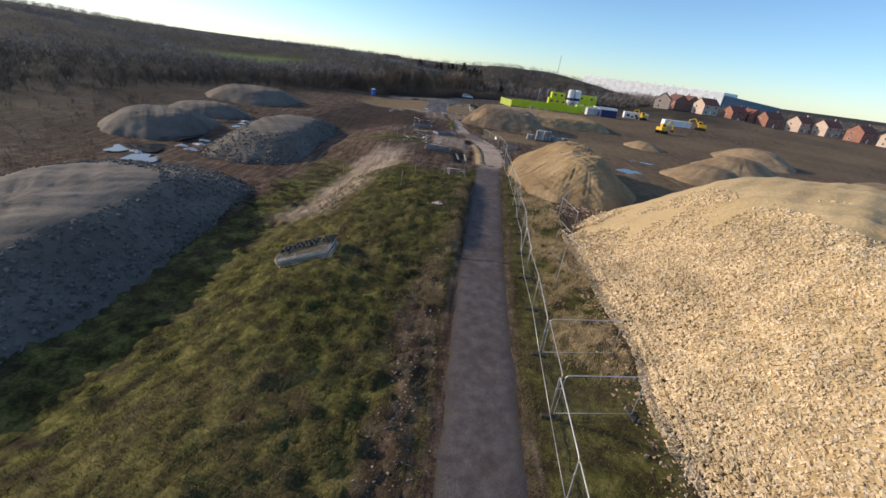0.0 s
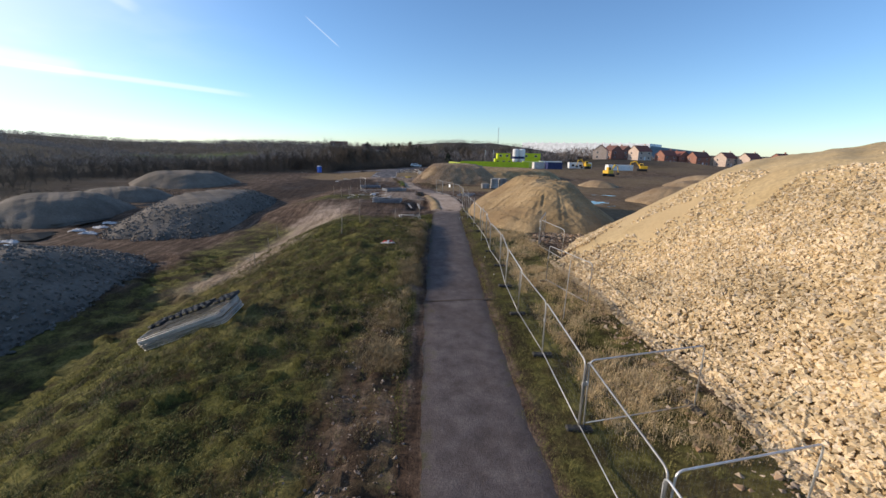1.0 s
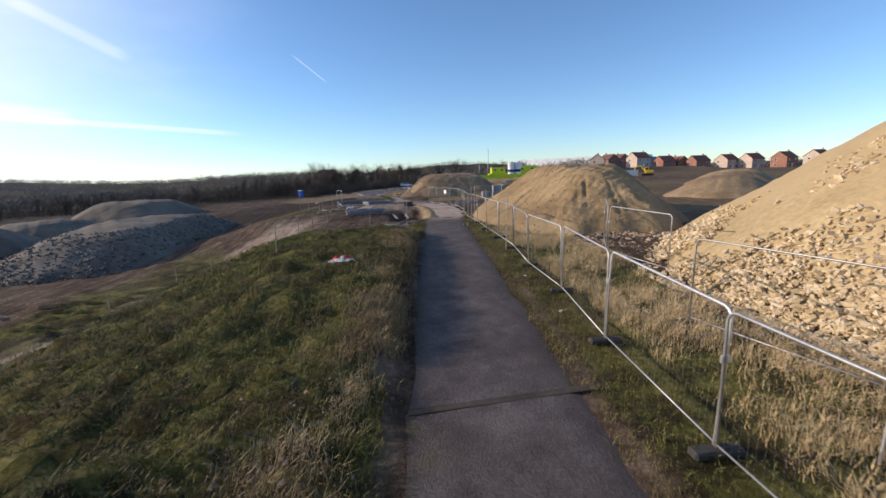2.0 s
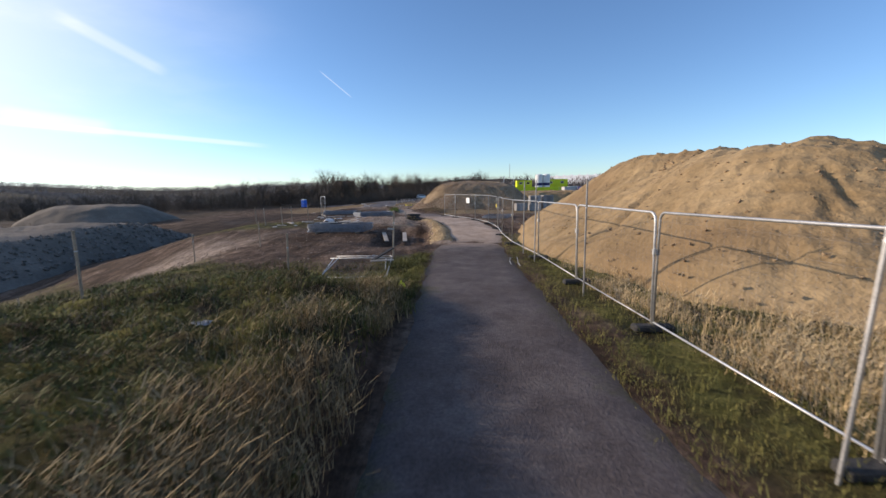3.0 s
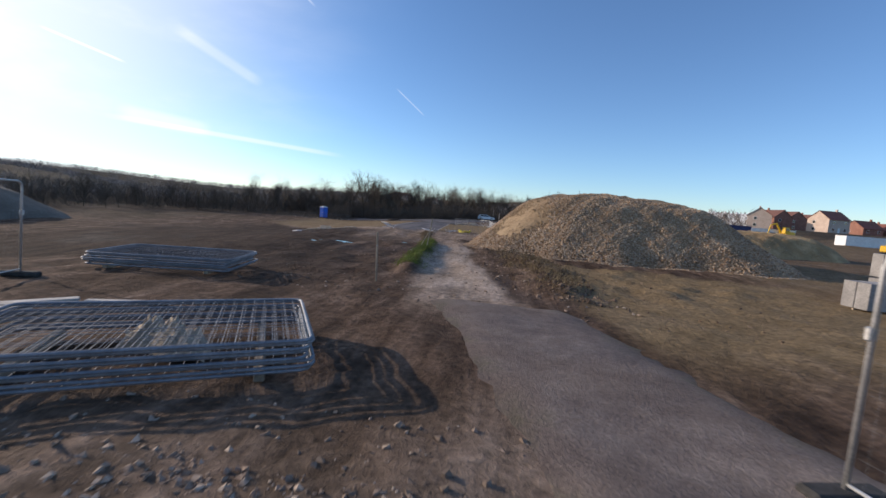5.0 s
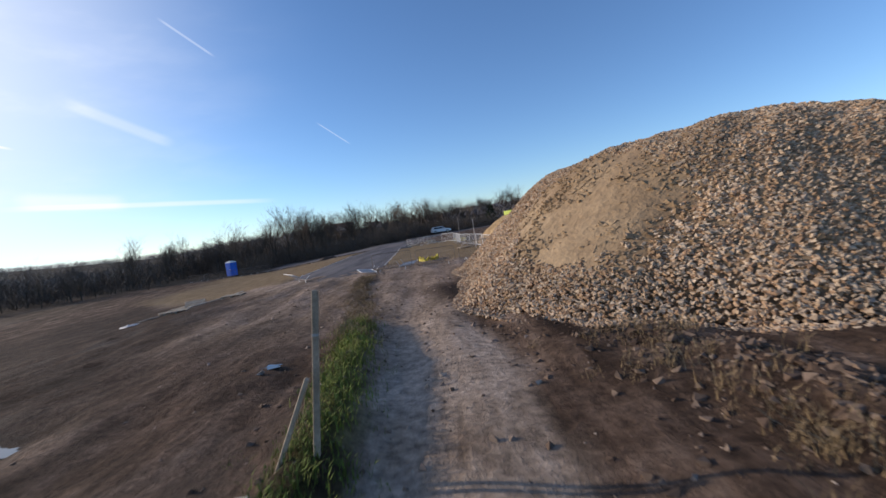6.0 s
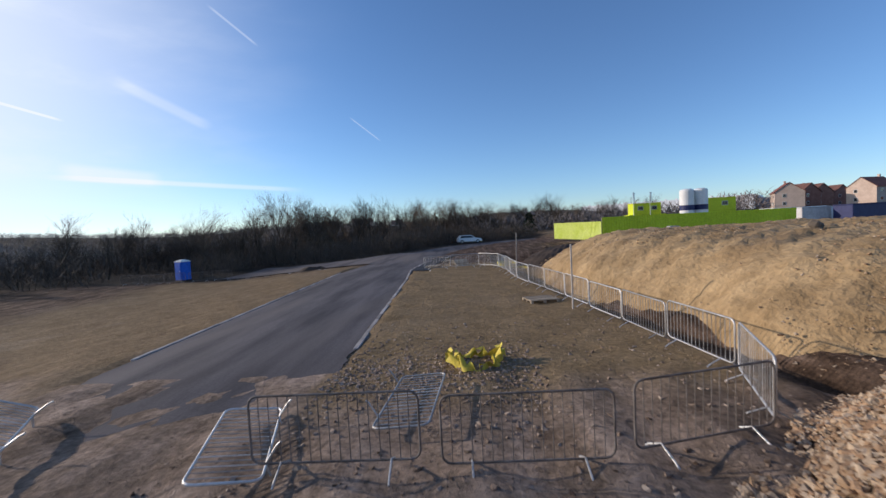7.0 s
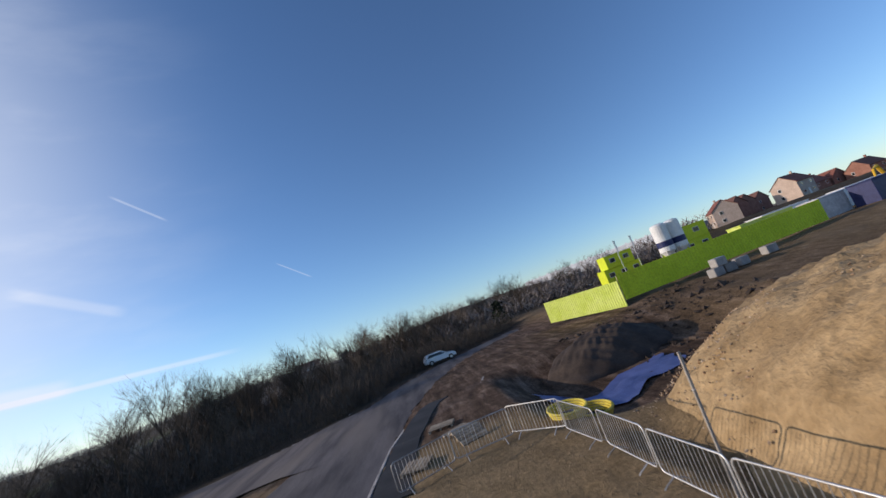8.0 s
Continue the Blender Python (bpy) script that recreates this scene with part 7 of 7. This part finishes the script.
brush("thicket", "dense brown leafless scrub along the wood edge", spots, 84, M["twig"], 5.4, 0.03)
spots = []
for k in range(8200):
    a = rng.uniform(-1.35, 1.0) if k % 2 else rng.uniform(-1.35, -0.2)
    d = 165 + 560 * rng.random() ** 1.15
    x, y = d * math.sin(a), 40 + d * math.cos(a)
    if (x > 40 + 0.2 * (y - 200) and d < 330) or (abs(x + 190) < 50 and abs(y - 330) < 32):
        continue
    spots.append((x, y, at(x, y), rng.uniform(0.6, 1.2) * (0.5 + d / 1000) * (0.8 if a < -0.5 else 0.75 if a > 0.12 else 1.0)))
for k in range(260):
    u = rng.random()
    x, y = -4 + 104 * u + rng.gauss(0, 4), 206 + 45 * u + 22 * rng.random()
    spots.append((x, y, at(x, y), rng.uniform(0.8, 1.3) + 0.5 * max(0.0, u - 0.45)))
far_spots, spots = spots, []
for k in range(700):
    x, y = rng.uniform(-125, -46), rng.uniform(5, 84)
    if min(math.hypot(x - cx, (y - cy) * a / b) - a for cx, cy, a, b, H, rot, sd in GREY) < 1.5 or x > -46 and 40 < y < 70:
        continue
    spots.append((x, y, at(x, y), rng.uniform(0.12, 0.38)))
for k in range(900):
    a, d = rng.uniform(-1.3, -0.42), 112 + 85 * rng.random()
    if wob(a * 40, d * 0.4, 0.5, 3.0) < -0.15:
        continue
    x, y = d * math.sin(a), 40 + d * math.cos(a)
    spots.append((x, y, at(x, y), rng.uniform(0.45, 1.0)))
brush("near_wood", "dark leafless scrub and young trees beyond the low ground", spots, 44, M["twig"], 6.0, 0.05, (0.8, 3.5))
# far woods carry the haze in their paler material
brush("far_wood", "distant brown winter woodland on the hillside", far_spots, 22, M["hazy_farwood"], 6.5, 0.13, (1.5, 4.5))


def conifer_tree(x, y, h, name="conifer", label="dark evergreen tree on the skyline"):
    t = thing(name, label, "tree", pose(x, y, at(x, y)), "skyline trees")
    bm = bmesh.new()
    tube(bm, [(0, 0, -0.3), (0, 0, h * 0.9)], [h * 0.02, h * 0.006], 6)
    part("trunk", bm, M["bark"], t)
    bm = bmesh.new()
    for k in range(420):
        u = rng.random() ** 0.8
        rad = h * 0.33 * (1 - u) ** 0.7 * rng.uniform(0.6, 1.15) + 0.1
        a = rng.uniform(0, 6.28)
        p = Vector((math.cos(a) * rad, math.sin(a) * rad, h * (0.08 + 0.92 * u)))
        s = h * 0.05 * rng.uniform(0.6, 1.4)
        q = [bm.verts.new(p + Vector((rng.gauss(0, s), rng.gauss(0, s), rng.gauss(0, s * 0.6)))) for _ in range(3)]
        bm.faces.new(q)
    part("crown", bm, M["conifer"], t)
    return t


for x, y, h in [(-34, 448, 11), (-30, 450, 13), (-26, 446, 10), (-18.2, 450.9, 15), (-12, 452, 9), (-8, 450, 11), (-5, 453, 9), (-46, 452, 10), (-42, 452, 12), (-1, 450, 9), (-60, 430, 10), (-8, 300, 8), (4, 262, 7), (-15, 258, 6)]:
    conifer_tree(x, y, h * 0.8)

conifer_tree(8.4, 198, 5.2, "evergreen_bush", "dark rounded evergreen bush before the wood")
big = thing("oak_tree", "tall spreading leafless tree above the woods", "tree", pose(-63.2, 255.9, at(-63.2, 255.9)))
tb, cb = bare_tree(15.0, 99)
part("trunk", tb, M["bark"], big)
part("crown", cb, M["twig"], big)

# ---------------------------------------------------------------- grass


def blades(name, label, count, place, material, lo, hi, width, clump=7):
    V, F = [], []
    n = 0
    while n < count:
        p = place()
        if p is None:
            continue
        x0, y0, s = p
        z0 = at(x0, y0)
        lean_a = rng.uniform(0, 6.28)
        for _ in range(clump):
            x, y = x0 + rng.gauss(0, 0.09 * s), y0 + rng.gauss(0, 0.09 * s)
            h = rng.uniform(lo, hi) * s
            a = lean_a + rng.gauss(0, 1.5)
            b = h * rng.uniform(0.3, 1.2)
            w = width * rng.uniform(0.7, 1.4) * (0.6 + 0.4 * s)
            px, py = -math.sin(a) * w, math.cos(a) * w
            mx, my = x + math.cos(a) * b * 0.35, y + math.sin(a) * b * 0.35
            i = len(V)
            V += [(x - px, y - py, z0 - 0.03), (x + px, y + py, z0 - 0.03), (mx, my, z0 + h * 0.74), (mx - px, my - py, z0 + h * 0.68), (mx + px, my + py, z0 + h * 0.68), (x + math.cos(a) * b, y + math.sin(a) * b, z0 + h)]
            F += [(i, i + 1, i + 2), (i + 3, i + 4, i + 5)]
            n += 1
    me = bpy.data.meshes.new(name)
    me.from_pydata(V, [], F)
    me.materials.append(material)
    return tagged(new(name, me), label, "grass", kind="stuff")


def left_bank():
    y = rng.uniform(-3, 44)
    c = float(centre(y))
    x = c - 1.9 - 14 * rng.random() ** 1.15
    if x < -17.5 or y > 43.3 - 0.5 * (x + 4) + rng.gauss(0, 1) or (y < 19 and -4.3 < x - c < -2.2 and rng.random() < 0.9) or (y > 40.8 and x > -5.0 and rng.random() < 0.6):
        return None
    if wob(x, y, 0.8, 2.0) + rng.gauss(0, 0.5) < -0.35:
        return None
    return x, y, rng.uniform(0.6, 1.2)


def tussocks():
    y = rng.uniform(2, 42)
    c = float(centre(y))
    x = c - 2.6 - 12.5 * rng.random()
    if y > 43.3 - 0.5 * (x + 4) or float(wob(x, y, 0.55, 5.0)) + 0.6 * float(wob(x, y, 1.9, 1.0)) < 0.25 + rng.gauss(0, 0.15):
        return None
    return x, y, rng.uniform(0.6, 1.3)


def right_verge():
    y = rng.uniform(0, 52)
    x = float(centre(y)) + 1.5 + 4.2 * rng.random() ** 1.6 + 0.15 * float(wob(0.0, y, 1.9, 3.0))
    return (x, y, rng.uniform(0.6, 1.1)) if x < 6.2 else None


def dry_edge():
    y = rng.uniform(14, 39.5)
    c = float(centre(y))
    x = c - 1.8 - abs(rng.gauss(0, 0.6)) - (0.4 if y < 22 else 0)
    if wob(x, y, 1.1, 1.0) + rng.gauss(0, 0.35) < 0.05:
        return None
    return x, y, rng.uniform(0.7, 1.5)


def dry_right():
    y = rng.uniform(10, 44)
    x = 3.0 + 3.4 * rng.random()
    if wob(x, y, 0.9, 3.0) + rng.gauss(0, 0.4) < 0.0:
        return None
    return x, y, rng.uniform(0.7, 1.3)


def path_strip():
    y = rng.uniform(79.5, 93)
    return float(strip_x(y)) + rng.gauss(0, 0.22), y, rng.uniform(0.6, 1.1)


def weeds():
    if rng.random() < 0.45:
        y = rng.uniform(91, 105)
        return float(strip_x(y)) + rng.gauss(0, 0.25), y, rng.uniform(0.4, 0.9)
    y = rng.uniform(77, 90)
    x = float(ridge_x(y)) + 0.3 + rng.gauss(0, 0.6)
    if wob(x, y, 0.9, 6.0) + rng.gauss(0, 0.4) < -0.1:
        return None
    return x, y, rng.uniform(0.6, 1.3)


def panel_edge():
    y = rng.uniform(37.5, 46.3)
    x = float(centre(y)) - 1.6 - 1.1 * rng.random() ** 1.3
    if y > 44.5 and wob(x, y, 1.3, 2.0) < 0:
        return None
    return x, y, rng.uniform(0.7, 1.5)


blades("edge_grass", "green grass tufts between the track and the fallen panel", 9000, panel_edge, M["blade"], 0.04, 0.14, 0.006, 12)
blades("weeds", "brown dead weeds on the churned soil before the stone heap", 15000, weeds, M["weed"], 0.06, 0.24, 0.006, 16)
blades("grass", "rough green winter grass on the bank", 170000, left_bank, M["blade"], 0.05, 0.18, 0.008)
blades("tussocks", "brown dead tussocks in the winter grass", 30000, tussocks, M["weed"], 0.05, 0.2, 0.006, 18)
blades("verge_grass", "green grass along the fence foot", 45000, right_verge, M["vergeblade"], 0.05, 0.18, 0.005)
blades("dry_grass", "tall straw-coloured dry grass along the track edge", 34000, dry_edge, M["drygrass"], 0.06, 0.25, 0.0042, 22)
blades("dry_verge_grass", "straw-coloured dry grass tufts behind the fence", 52000, dry_right, M["drygrass_lit"], 0.06, 0.3, 0.005, 20)
blades("strip_grass", "narrow strip of green grass beside the muddy path", 9000, path_strip, M["stripblade"], 0.05, 0.15, 0.007)
